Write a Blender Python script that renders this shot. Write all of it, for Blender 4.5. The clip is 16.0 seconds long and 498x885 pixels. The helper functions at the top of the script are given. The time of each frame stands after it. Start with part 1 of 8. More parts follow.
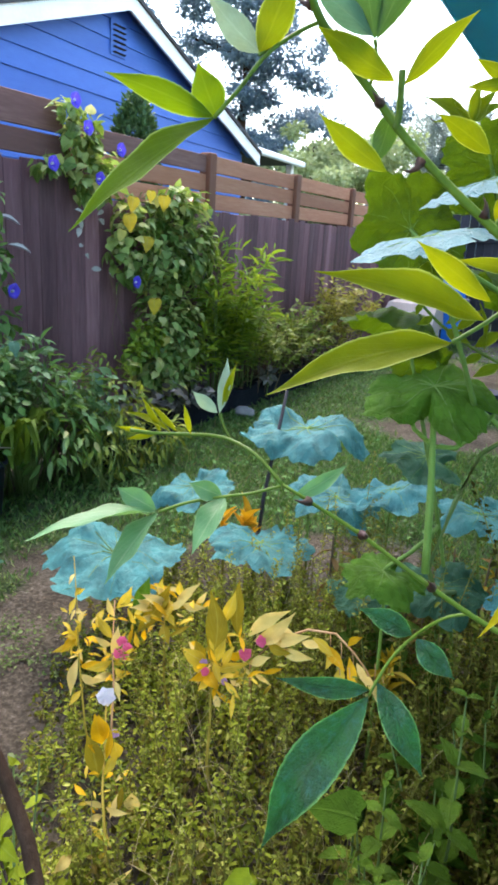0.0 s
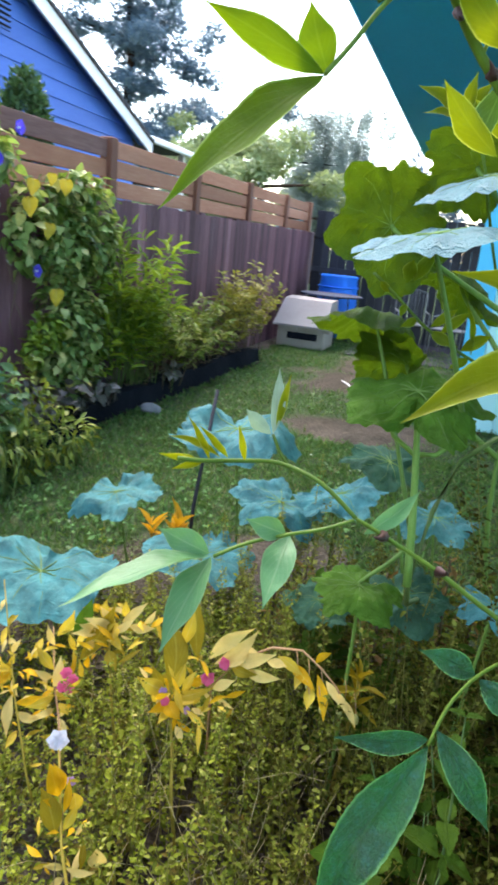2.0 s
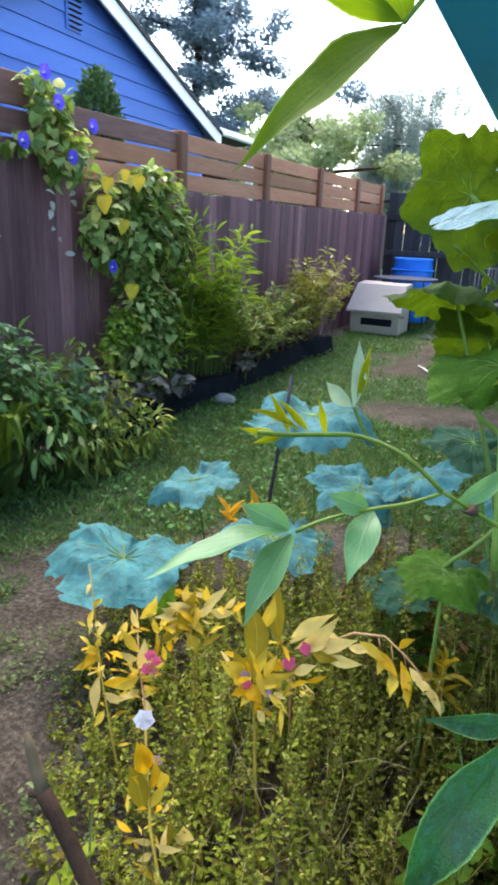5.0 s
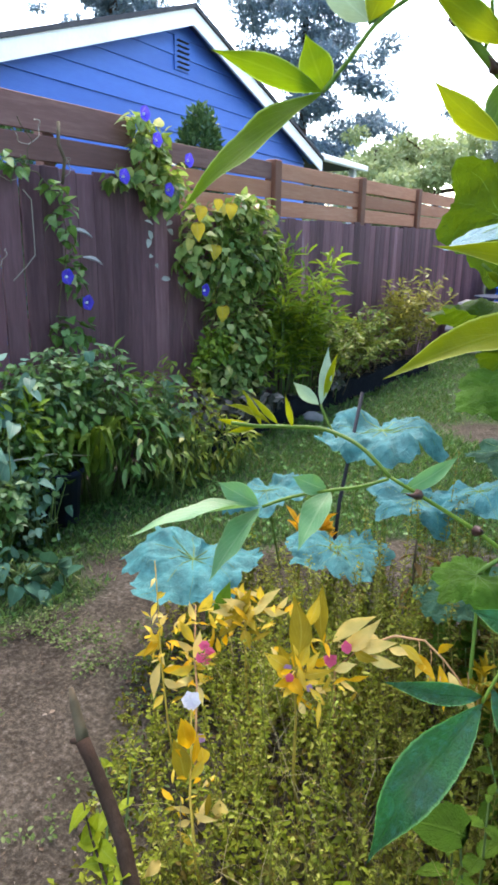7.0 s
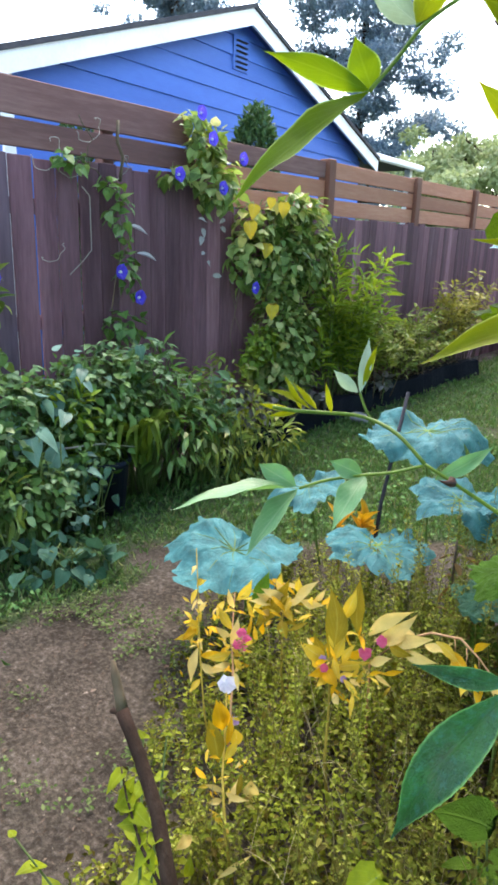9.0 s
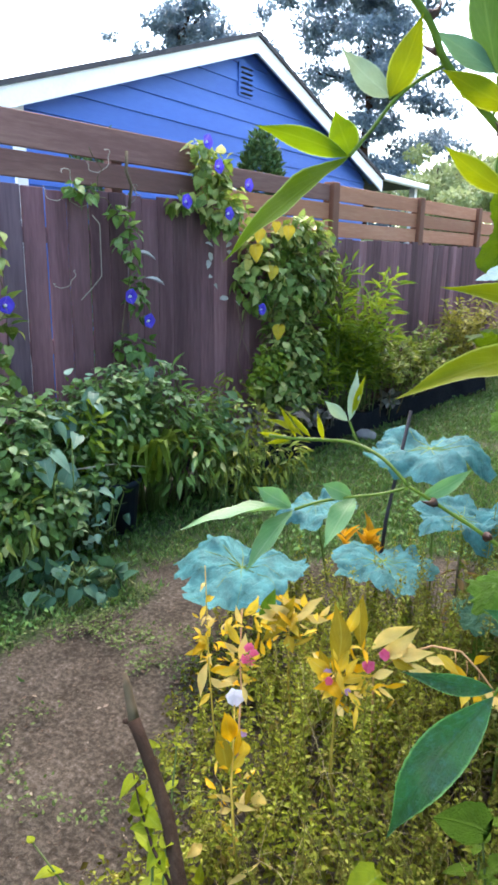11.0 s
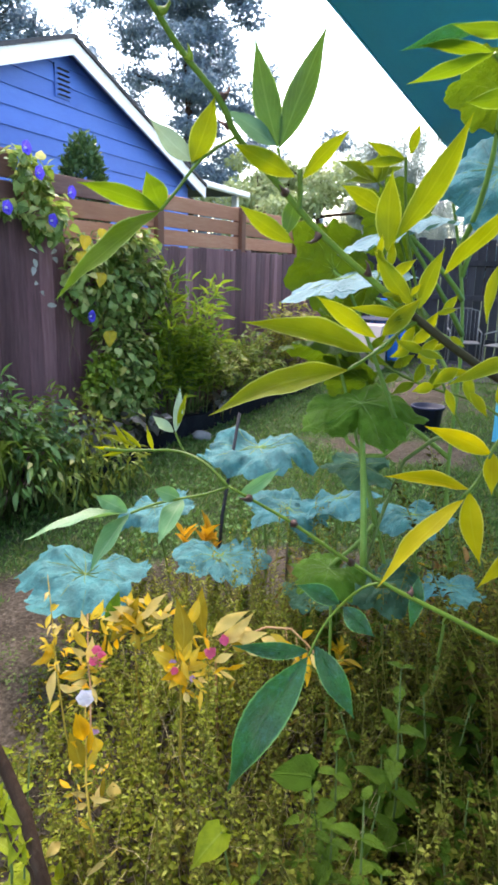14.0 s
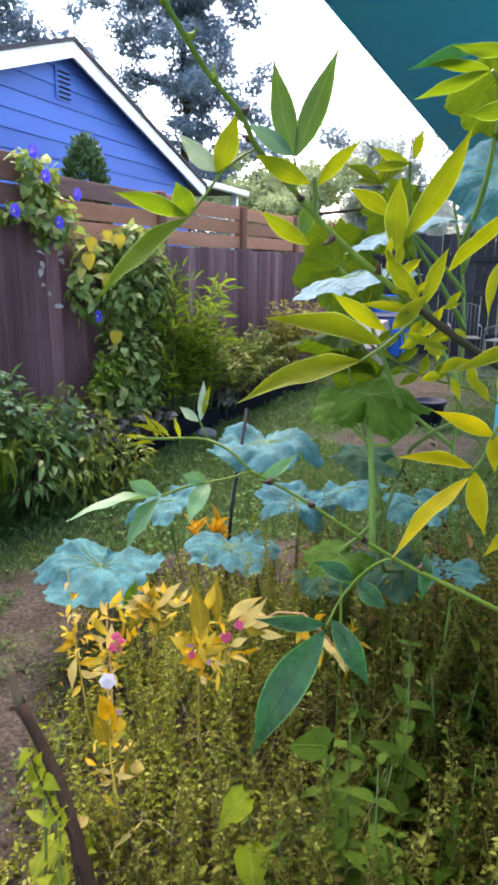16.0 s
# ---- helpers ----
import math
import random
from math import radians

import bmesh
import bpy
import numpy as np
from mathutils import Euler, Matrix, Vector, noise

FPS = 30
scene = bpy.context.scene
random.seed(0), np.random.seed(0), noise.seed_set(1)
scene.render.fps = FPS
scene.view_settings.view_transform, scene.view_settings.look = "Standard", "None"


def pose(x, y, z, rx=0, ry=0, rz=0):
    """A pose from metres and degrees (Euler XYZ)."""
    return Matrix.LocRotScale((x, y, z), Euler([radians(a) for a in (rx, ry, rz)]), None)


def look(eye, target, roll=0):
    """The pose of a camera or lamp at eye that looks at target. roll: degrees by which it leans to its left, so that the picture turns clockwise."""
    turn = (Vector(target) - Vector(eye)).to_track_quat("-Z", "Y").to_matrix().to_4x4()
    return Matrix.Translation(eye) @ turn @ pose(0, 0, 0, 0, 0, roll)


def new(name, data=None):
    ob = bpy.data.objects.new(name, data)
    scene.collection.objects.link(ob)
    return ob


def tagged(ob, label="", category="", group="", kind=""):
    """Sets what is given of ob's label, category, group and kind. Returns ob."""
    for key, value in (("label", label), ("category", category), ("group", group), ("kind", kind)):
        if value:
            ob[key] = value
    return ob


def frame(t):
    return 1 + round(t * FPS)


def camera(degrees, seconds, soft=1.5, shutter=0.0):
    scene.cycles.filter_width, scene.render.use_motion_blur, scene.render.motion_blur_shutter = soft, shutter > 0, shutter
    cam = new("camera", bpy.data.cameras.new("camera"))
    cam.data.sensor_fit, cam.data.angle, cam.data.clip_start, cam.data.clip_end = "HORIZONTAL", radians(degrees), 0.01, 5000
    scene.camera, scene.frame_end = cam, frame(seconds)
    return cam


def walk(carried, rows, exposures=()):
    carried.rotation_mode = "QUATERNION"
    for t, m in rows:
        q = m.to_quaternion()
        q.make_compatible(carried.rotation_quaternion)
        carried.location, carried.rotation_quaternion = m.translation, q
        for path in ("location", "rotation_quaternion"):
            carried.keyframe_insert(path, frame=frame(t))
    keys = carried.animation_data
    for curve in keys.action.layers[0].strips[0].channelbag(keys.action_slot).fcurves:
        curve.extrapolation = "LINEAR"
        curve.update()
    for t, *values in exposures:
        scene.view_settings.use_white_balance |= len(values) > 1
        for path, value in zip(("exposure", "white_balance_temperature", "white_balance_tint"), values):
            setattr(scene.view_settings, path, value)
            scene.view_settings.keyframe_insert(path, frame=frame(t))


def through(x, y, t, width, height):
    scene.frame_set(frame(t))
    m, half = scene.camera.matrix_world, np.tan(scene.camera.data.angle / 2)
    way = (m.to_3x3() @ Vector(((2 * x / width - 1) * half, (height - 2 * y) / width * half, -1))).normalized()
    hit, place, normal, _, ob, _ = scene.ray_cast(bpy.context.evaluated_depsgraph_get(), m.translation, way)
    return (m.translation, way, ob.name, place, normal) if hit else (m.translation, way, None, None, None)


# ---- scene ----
cam = camera(40.6, 16.0, soft=3.1, shutter=0.5)
PATH = [
    (0, (0.372, 0.089, 1.617), (-0.543, 1.77, 1.037), 3.4),
    (0.5, (0.368, 0.099, 1.606), (-0.589, 1.756, 1.024), 4.2),
    (1, (0.327, 0.102, 1.595), (-0.609, 1.774, 1.022), 5.6),
    (1.5, (0.239, 0.116, 1.602), (-0.539, 1.868, 1.031), 5.5),
    (2, (0.13, 0.131, 1.598), (-0.475, 1.949, 1.025), 5.6),
    (2.5, (0.074, 0.15, 1.588), (-0.412, 2.0, 1.004), 4.6),
    (3, (0.047, 0.16, 1.58), (-0.456, 2.003, 0.99), 4.0),
    (3.5, (0.045, 0.166, 1.565), (-0.523, 1.979, 0.94), 3.4),
    (4, (0.061, 0.168, 1.559), (-0.579, 1.954, 0.924), 2.8),
    (4.5, (0.091, 0.156, 1.57), (-0.612, 1.922, 0.948), 2.9),
    (5, (0.124, 0.134, 1.578), (-0.679, 1.86, 0.964), 2.5),
    (7.5, (0.348, 0.078, 1.588), (-0.767, 1.642, 1.031), 1.0),
    (8, (0.355, 0.074, 1.585), (-0.788, 1.618, 1.028), 1.1),
    (8.5, (0.354, 0.068, 1.583), (-0.815, 1.591, 1.025), 1.1),
    (9, (0.351, 0.052, 1.579), (-0.837, 1.558, 1.012), 1.8),
    (11.5, (0.427, 0.001, 1.619), (-0.793, 1.501, 1.11), 0.7),
    (12, (0.438, 0.0, 1.621), (-0.735, 1.538, 1.112), 0.1),
    (12.5, (0.439, -0.011, 1.632), (-0.65, 1.583, 1.111), 0.5),
    (13, (0.445, -0.037, 1.643), (-0.499, 1.643, 1.11), 1.0),
    (13.5, (0.467, -0.068, 1.65), (-0.39, 1.661, 1.124), 1.5),
    (14, (0.489, -0.095, 1.661), (-0.331, 1.657, 1.155), 1.5),
    (14.5, (0.496, -0.12, 1.663), (-0.289, 1.653, 1.173), 1.6),
    (15, (0.49, -0.13, 1.66), (-0.291, 1.64, 1.154), 1.5),
    (15.5, (0.49, -0.152, 1.66), (-0.295, 1.618, 1.158), 1.1),
    (16, (0.497, -0.188, 1.664), (-0.326, 1.562, 1.153), 0.7),
]
walk(cam, [(t, look(eye, target, roll)) for t, eye, target, roll in PATH], [(0.0, 2.69, 6950, 11), (3.0, 2.68, 6800, 11), (5.0, 2.62, 6780, 11), (8.0, 2.78, 7000, 13), (9.0, 2.77, 7040, 13), (11.5, 2.85, 7080, 14), (12.5, 2.81, 7120, 15), (14.5, 2.74, 7230, 18), (16.0, 2.72, 7180, 23)])

# ---- world and light ----
world = bpy.data.worlds.new("overcast_sky")
scene.world = world
world.use_nodes = True
wn = world.node_tree.nodes
wl = world.node_tree.links
sky = wn.new("ShaderNodeTexSky")
sky.sky_type = "NISHITA"
sky.sun_disc = False
sky.sun_elevation = radians(59)
sky.sun_rotation = radians(-35)
sky.dust_density = 1.5
sky.air_density = 1.2
sky.ozone_density = 1.0
bg = wn["Background"]
bg.inputs["Strength"].default_value = 0.15
wl.new(sky.outputs["Color"], bg.inputs["Color"])
sun_lamp = new("sun", bpy.data.lights.new("sun", "SUN"))
sun_lamp.data.energy = 1.0
sun_lamp.data.angle = radians(40)
sun_lamp.data.color = (1.0, 0.96, 0.88)
sun_lamp.matrix_world = look((0, 0, 0), (0.3, -0.42, -0.86))

# ---- helpers of this scene ----
rng = np.random.default_rng(7)


class Geo:
    """Vertices, faces and per-corner uv of one mesh."""

    def __init__(self):
        self.v, self.f, self.uv, self.n = [], [], [], 0

    def add(self, verts, faces, uvs=None):
        verts = np.asarray(verts, float)
        self.v.append(verts)
        for f in faces:
            self.f.append([i + self.n for i in f])
            self.uv.extend([uvs[i] for i in f] if uvs is not None else [(0.5, 0.5)] * len(f))
        self.n += len(verts)
        return self

    def many(self, verts, faces, uvs):
        """verts (N, k, 3): N copies of one template with its faces and uv."""
        n, k, _ = verts.shape
        self.v.append(verts.reshape(-1, 3))
        base = (np.arange(n) * k + self.n).tolist()
        loops = [uvs[i] for f in faces for i in f]
        for b in base:
            for f in faces:
                self.f.append([i + b for i in f])
            self.uv.extend(loops)
        self.n += n * k
        return self

    def box(self, lo, hi, m=None, cut=0.0):
        """A box, its long edges chamfered by cut."""
        (x0, y0, z0), (x1, y1, z1) = lo, hi
        bm = bmesh.new()
        bmesh.ops.create_cube(bm, size=1.0)
        for v in bm.verts:
            v.co = ((x0 + x1) / 2 + v.co.x * (x1 - x0), (y0 + y1) / 2 + v.co.y * (y1 - y0), (z0 + z1) / 2 + v.co.z * (z1 - z0))
        if cut:
            bmesh.ops.bevel(bm, geom=list(bm.edges), offset=cut, segments=1, affect="EDGES")
        if m is not None:
            bm.transform(m)
        return self.take(bm)

    def take(self, bm):
        bm.verts.index_update()
        vs = [tuple(v.co) for v in bm.verts]
        fs = [[v.index for v in f.verts] for f in bm.faces]
        bm.free()
        return self.add(vs, fs)

    def tube(self, pts, radii, sides=7, cap=True):
        pts = [Vector(p) for p in pts]
        if not hasattr(radii, "__len__"):
            radii = [radii] * len(pts)
        verts, faces, uvs = [], [], []
        ref = Vector((0.31, 0.17, 0.93))
        for i, p in enumerate(pts):
            d = (pts[min(i + 1, len(pts) - 1)] - pts[max(i - 1, 0)]).normalized()
            a = d.cross(ref)
            if a.length < 0.05:
                a = d.cross(Vector((1, 0, 0)))
            a.normalize()
            b = d.cross(a)
            for s in range(sides):
                t = 2 * math.pi * s / sides
                verts.append(p + (a * math.cos(t) + b * math.sin(t)) * radii[i])
                uvs.append((s / sides, i / max(1, len(pts) - 1)))
        for i in range(len(pts) - 1):
            for s in range(sides):
                t = (s + 1) % sides
                faces.append([i * sides + s, i * sides + t, (i + 1) * sides + t, (i + 1) * sides + s])
        if cap:
            faces.append(list(range(sides))[::-1])
            faces.append([(len(pts) - 1) * sides + s for s in range(sides)])
        return self.add([tuple(v) for v in verts], faces, uvs)

    def mesh(self, name, mat, smooth=True):
        me = bpy.data.meshes.new(name)
        me.from_pydata(np.concatenate(self.v).tolist(), [], self.f)
        layer = me.uv_layers.new(name="UVMap")
        layer.data.foreach_set("uv", np.asarray(self.uv, dtype=np.float32).ravel())
        me.materials.append(mat)
        if smooth:
            me.polygons.foreach_set("use_smooth", [True] * len(me.polygons))
        me.update()
        return me


def thing(name, loc=(0, 0, 0), label="", category="", group="", kind=""):
    ob = new(name)
    ob.location = loc
    return tagged(ob, label, category, group, kind)


def part(name, geo, mat, parent=None, label="", smooth=True, kind=""):
    """Links geo, given in world metres, as one mesh under parent."""
    ob = new(name, geo.mesh(name, mat, smooth))
    if parent is not None:
        ob.parent = parent
        place = Vector((0, 0, 0))
        up = parent
        while up is not None:
            place += up.location
            up = up.parent
        ob.location = -place
    return tagged(ob, label, kind=kind)


def lump(name, geo, mat, label, category, group="", kind="", smooth=True):
    """A thing that is one mesh."""
    return tagged(new(name, geo.mesh(name, mat, smooth)), label, category, group, kind)


# leaf templates: (u along, v across, w up), faces, uv
def leaf_template(stations, fold=0.25, curl=0.12):
    vs, uv = [(0, 0, 0)], [(0.5, 0.0)]
    for u, h in stations:
        c = -curl * u * u
        vs += [(u, -h, c + fold * h), (u, 0, c), (u, h, c + fold * h)]
        uv += [(0.0, u), (0.5, u), (1.0, u)]
    vs.append((1, 0, -curl * 1.05))
    uv.append((0.5, 1.0))
    n, fs = len(stations), [(0, 2, 1), (0, 3, 2)]
    for i in range(n - 1):
        a, b = 1 + 3 * i, 4 + 3 * i
        fs += [(a, a + 1, b + 1, b), (a + 1, a + 2, b + 2, b + 1)]
    a = 1 + 3 * (n - 1)
    fs += [(a, a + 1, len(vs) - 1), (a + 1, a + 2, len(vs) - 1)]
    return np.array(vs, float), fs, uv


LANCE = leaf_template([(0.12, 0.2), (0.32, 0.43), (0.55, 0.46), (0.8, 0.24)])
OVAL = leaf_template([(0.1, 0.3), (0.35, 0.5), (0.7, 0.38)])
HEART = leaf_template([(-0.14, 0.3), (0.08, 0.52), (0.4, 0.46), (0.75, 0.2)], 0.2, 0.2)
SMALL = leaf_template([(0.42, 0.5)], 0.3, 0.1)
TOOTHED = leaf_template([(0.05, 0.2), (0.14, 0.4), (0.18, 0.36), (0.3, 0.5), (0.34, 0.44), (0.47, 0.49), (0.51, 0.41), (0.64, 0.4), (0.68, 0.32), (0.8, 0.25), (0.84, 0.18), (0.93, 0.08)], 0.22, 0.25)


def leaves(geo, pos, ahead, up, length, width, template):
    """Leaves at pos, pointing along ahead, their upper side towards up."""
    pos, ahead, up = (np.asarray(a, float) for a in (pos, ahead, up))
    ahead = ahead / np.linalg.norm(ahead, axis=1, keepdims=True)
    side = np.cross(up, ahead)
    side /= np.linalg.norm(side, axis=1, keepdims=True) + 1e-9
    up = np.cross(ahead, side)
    vs, fs, uv = template
    L = np.broadcast_to(length, len(pos))[:, None, None]
    W = np.broadcast_to(width, len(pos))[:, None, None]
    out = pos[:, None] + vs[None, :, :1] * L * ahead[:, None] + vs[None, :, 1:2] * W * side[:, None] + vs[None, :, 2:] * L * up[:, None]
    return geo.many(out, fs, uv)


def unit(n):
    d = rng.normal(size=(n, 3))
    return d / np.linalg.norm(d, axis=1, keepdims=True)


def lobe_leaves(geo, lobes, count, length, ratio, template, droop=0.3, shell=0.55, cut=None):
    """Leaves scattered in ellipsoid lobes (centre, radii), most of them near the outside."""
    size = np.array([r[0] * r[1] + r[1] * r[2] + r[0] * r[2] for _, r in lobes])
    for (c, r), n in zip(lobes, (count * size / size.sum()).astype(int)):
        d = unit(n)
        k = shell + (1 - shell) * rng.random(n) ** 0.6
        p = np.array(c) + d * np.array(r) * k[:, None] * rng.normal(1, 0.08, (n, 1))
        if cut is not None:
            keep = cut(p)
            p, d = p[keep], d[keep]
        n = len(p)
        up = d * 0.7 + [0, 0, 0.75] + unit(n) * 0.45
        ahead = d * 0.8 + unit(n) * 0.8 + np.array([0, 0, -droop])
        L = length * rng.uniform(0.6, 1.25, n)
        leaves(geo, p, ahead, up, L, L * ratio * rng.uniform(0.85, 1.15, n), template)
    return geo


# ---- materials ----
def material(name):
    m = bpy.data.materials.new(name)
    m.use_nodes = True
    t = m.node_tree
    return m, t.nodes, t.links, t.nodes["Principled BSDF"], t.nodes["Material Output"]


def ramp(nodes, stops):
    r = nodes.new("ShaderNodeValToRGB")
    e = r.color_ramp.elements
    while len(e) < len(stops):
        e.new(0.5)
    for el, (p, c) in zip(e, stops):
        el.position, el.color = p, (*c, 1)
    return r


def noise_node(nodes, links, scale, detail=4, coords=None, rough=0.55):
    n = nodes.new("ShaderNodeTexNoise")
    n.inputs["Scale"].default_value, n.inputs["Detail"].default_value, n.inputs["Roughness"].default_value = scale, detail, rough
    if coords is not None:
        links.new(coords, n.inputs["Vector"])
    return n


def mix_col(nodes, links, fac, a, b, mode="MIX"):
    m = nodes.new("ShaderNodeMix")
    m.data_type, m.blend_type = "RGBA", mode
    for sock, val in ((m.inputs[0], fac), (m.inputs[6], a), (m.inputs[7], b)):
        if isinstance(val, (int, float)):
            sock.default_value = val
        elif isinstance(val, tuple):
            sock.default_value = (*val, 1)
        else:
            links.new(val, sock)
    return m.outputs[2]


def bump(nodes, links, height, bsdf, strength=0.3, dist=0.01):
    b = nodes.new("ShaderNodeBump")
    b.inputs["Strength"].default_value, b.inputs["Distance"].default_value = strength, dist
    links.new(height, b.inputs["Height"])
    links.new(b.outputs["Normal"], bsdf.inputs["Normal"])
    return b


def surface(name, stops, scale=6.0, fine=60.0, rough=0.8, relief=0.3, stretch=(1, 1, 1), random=0.25, metal=0.0, depth=0.004, spec=0.25):
    """A worn surface: a colour ramp over coarse and fine noise, changed a little from piece to piece."""
    m, N, K, bsdf, _ = material(name)
    tc = N.new("ShaderNodeTexCoord")
    info = N.new("ShaderNodeObjectInfo")
    shift = N.new("ShaderNodeVectorMath")
    shift.operation = "MULTIPLY_ADD"
    comb = N.new("ShaderNodeCombineXYZ")
    for k in range(3):
        K.new(info.outputs["Random"], comb.inputs[k])
    K.new(comb.outputs[0], shift.inputs[0])
    shift.inputs[1].default_value = (37, 53, 71)
    mp = N.new("ShaderNodeMapping")
    mp.inputs["Scale"].default_value = stretch
    K.new(tc.outputs["Object"], mp.inputs["Vector"])
    K.new(mp.outputs[0], shift.inputs[2])
    a = noise_node(N, K, scale, 5, shift.outputs[0])
    b = noise_node(N, K, fine, 4, shift.outputs[0], 0.65)
    mixed = N.new("ShaderNodeMath")
    mixed.operation = "MULTIPLY_ADD"
    K.new(b.outputs["Fac"], mixed.inputs[0])
    mixed.inputs[1].default_value = 0.45
    half = N.new("ShaderNodeMath")
    half.operation = "MULTIPLY_ADD"
    K.new(a.outputs["Fac"], half.inputs[0])
    half.inputs[1].default_value = 0.75
    half.inputs[2].default_value = -0.1
    K.new(half.outputs[0], mixed.inputs[2])
    r = ramp(N, stops)
    K.new(mixed.outputs[0], r.inputs["Fac"])
    hsv = N.new("ShaderNodeHueSaturation")
    K.new(r.outputs["Color"], hsv.inputs["Color"])
    val = N.new("ShaderNodeMapRange")
    val.inputs["To Min"].default_value, val.inputs["To Max"].default_value = 1 - random, 1 + random
    K.new(info.outputs["Random"], val.inputs["Value"])
    K.new(val.outputs[0], hsv.inputs["Value"])
    K.new(hsv.outputs["Color"], bsdf.inputs["Base Color"])
    bsdf.inputs["Roughness"].default_value = rough
    bsdf.inputs["Metallic"].default_value = metal
    bsdf.inputs["Specular IOR Level"].default_value = spec
    bump(N, K, mixed.outputs[0], bsdf, relief, depth)
    return m


def leaf_mat(name, stops, vein=(0.3, 0.38, 0.12), rough=0.42, through=0.4, glow=(0.35, 0.5, 0.03), vein_mix=0.4, spots=0.25, coat=0.0, spec=0.22, rim=0.0, mottle=None, crinkle=0.0, lip_colour=None):
    """Leaf: colour by piece, midrib and side veins, blotches, light passing through it."""
    m, N, K, bsdf, out = material(name)
    geo = N.new("ShaderNodeNewGeometry")
    tc = N.new("ShaderNodeTexCoord")
    r = ramp(N, stops)
    K.new(geo.outputs["Random Per Island"], r.inputs["Fac"])
    blot = noise_node(N, K, 16, 5, tc.outputs["Object"])
    fine = noise_node(N, K, 260, 3, tc.outputs["Object"])
    hsv = N.new("ShaderNodeHueSaturation")
    val = N.new("ShaderNodeMapRange")
    val.inputs["From Min"].default_value, val.inputs["From Max"].default_value = 0.3, 0.7
    val.inputs["To Min"].default_value, val.inputs["To Max"].default_value = 1 - spots, 1 + spots
    K.new(blot.outputs["Fac"], val.inputs["Value"])
    K.new(val.outputs[0], hsv.inputs["Value"])
    K.new(r.outputs["Color"], hsv.inputs["Color"])
    sep = N.new("ShaderNodeSeparateXYZ")
    K.new(tc.outputs["UV"], sep.inputs[0])
    off = N.new("ShaderNodeMath")
    off.operation = "SUBTRACT"
    K.new(sep.outputs[0], off.inputs[0])
    off.inputs[1].default_value = 0.5
    ab = N.new("ShaderNodeMath")
    ab.operation = "ABSOLUTE"
    K.new(off.outputs[0], ab.inputs[0])
    mid = N.new("ShaderNodeMapRange")
    mid.inputs["From Min"].default_value, mid.inputs["From Max"].default_value = 0.05, 0.012
    K.new(ab.outputs[0], mid.inputs["Value"])
    sv = N.new("ShaderNodeMath")
    sv.operation = "MULTIPLY_ADD"
    K.new(ab.outputs[0], sv.inputs[0])
    sv.inputs[1].default_value = -0.9
    K.new(sep.outputs[1], sv.inputs[2])
    wave = N.new("ShaderNodeMath")
    wave.operation = "MULTIPLY"
    K.new(sv.outputs[0], wave.inputs[0])
    wave.inputs[1].default_value = 46
    sn = N.new("ShaderNodeMath")
    sn.operation = "SINE"
    K.new(wave.outputs[0], sn.inputs[0])
    thin = N.new("ShaderNodeMapRange")
    thin.inputs["From Min"].default_value, thin.inputs["From Max"].default_value = 0.86, 1.0
    thin.inputs["To Max"].default_value = 0.5
    K.new(sn.outputs[0], thin.inputs["Value"])
    both = N.new("ShaderNodeMath")
    both.operation = "MAXIMUM"
    K.new(mid.outputs[0], both.inputs[0])
    K.new(thin.outputs[0], both.inputs[1])
    amount = N.new("ShaderNodeMath")
    amount.operation = "MULTIPLY"
    K.new(both.outputs[0], amount.inputs[0])
    amount.inputs[1].default_value = vein_mix
    col = mix_col(N, K, amount.outputs[0], hsv.outputs["Color"], vein)
    if mottle:
        mn = noise_node(N, K, 75, 6, tc.outputs["Object"], 0.75)
        mr = N.new("ShaderNodeMapRange")
        mr.inputs["From Min"].default_value, mr.inputs["From Max"].default_value, mr.inputs["To Max"].default_value = 0.5, 0.72, 0.55
        K.new(mn.outputs["Fac"], mr.inputs["Value"])
        col = mix_col(N, K, mr.outputs[0], col, mottle)
    if rim:
        lip = N.new("ShaderNodeMapRange")
        lip.inputs["From Min"].default_value, lip.inputs["From Max"].default_value, lip.inputs["To Max"].default_value = 0.44, 0.49, rim
        K.new(ab.outputs[0], lip.inputs["Value"])
        col = mix_col(N, K, lip.outputs[0], col, lip_colour or vein)
    K.new(col, bsdf.inputs["Base Color"])
    bsdf.inputs["Roughness"].default_value = rough
    bsdf.inputs["Specular IOR Level"].default_value = spec
    bsdf.inputs["Coat Weight"].default_value = coat
    bsdf.inputs["Coat Roughness"].default_value = 0.18
    tr = N.new("ShaderNodeBsdfTranslucent")
    tint = mix_col(N, K, 0.55, col, glow)
    K.new(tint, tr.inputs["Color"])
    mx = N.new("ShaderNodeMixShader")
    mx.inputs[0].default_value = through
    K.new(bsdf.outputs[0], mx.inputs[1])
    K.new(tr.outputs[0], mx.inputs[2])
    K.new(mx.outputs[0], out.inputs["Surface"])
    hgt = N.new("ShaderNodeMath")
    hgt.operation = "MULTIPLY_ADD"
    K.new(both.outputs[0], hgt.inputs[0])
    hgt.inputs[1].default_value = -0.6
    K.new(fine.outputs["Fac"], hgt.inputs[2])
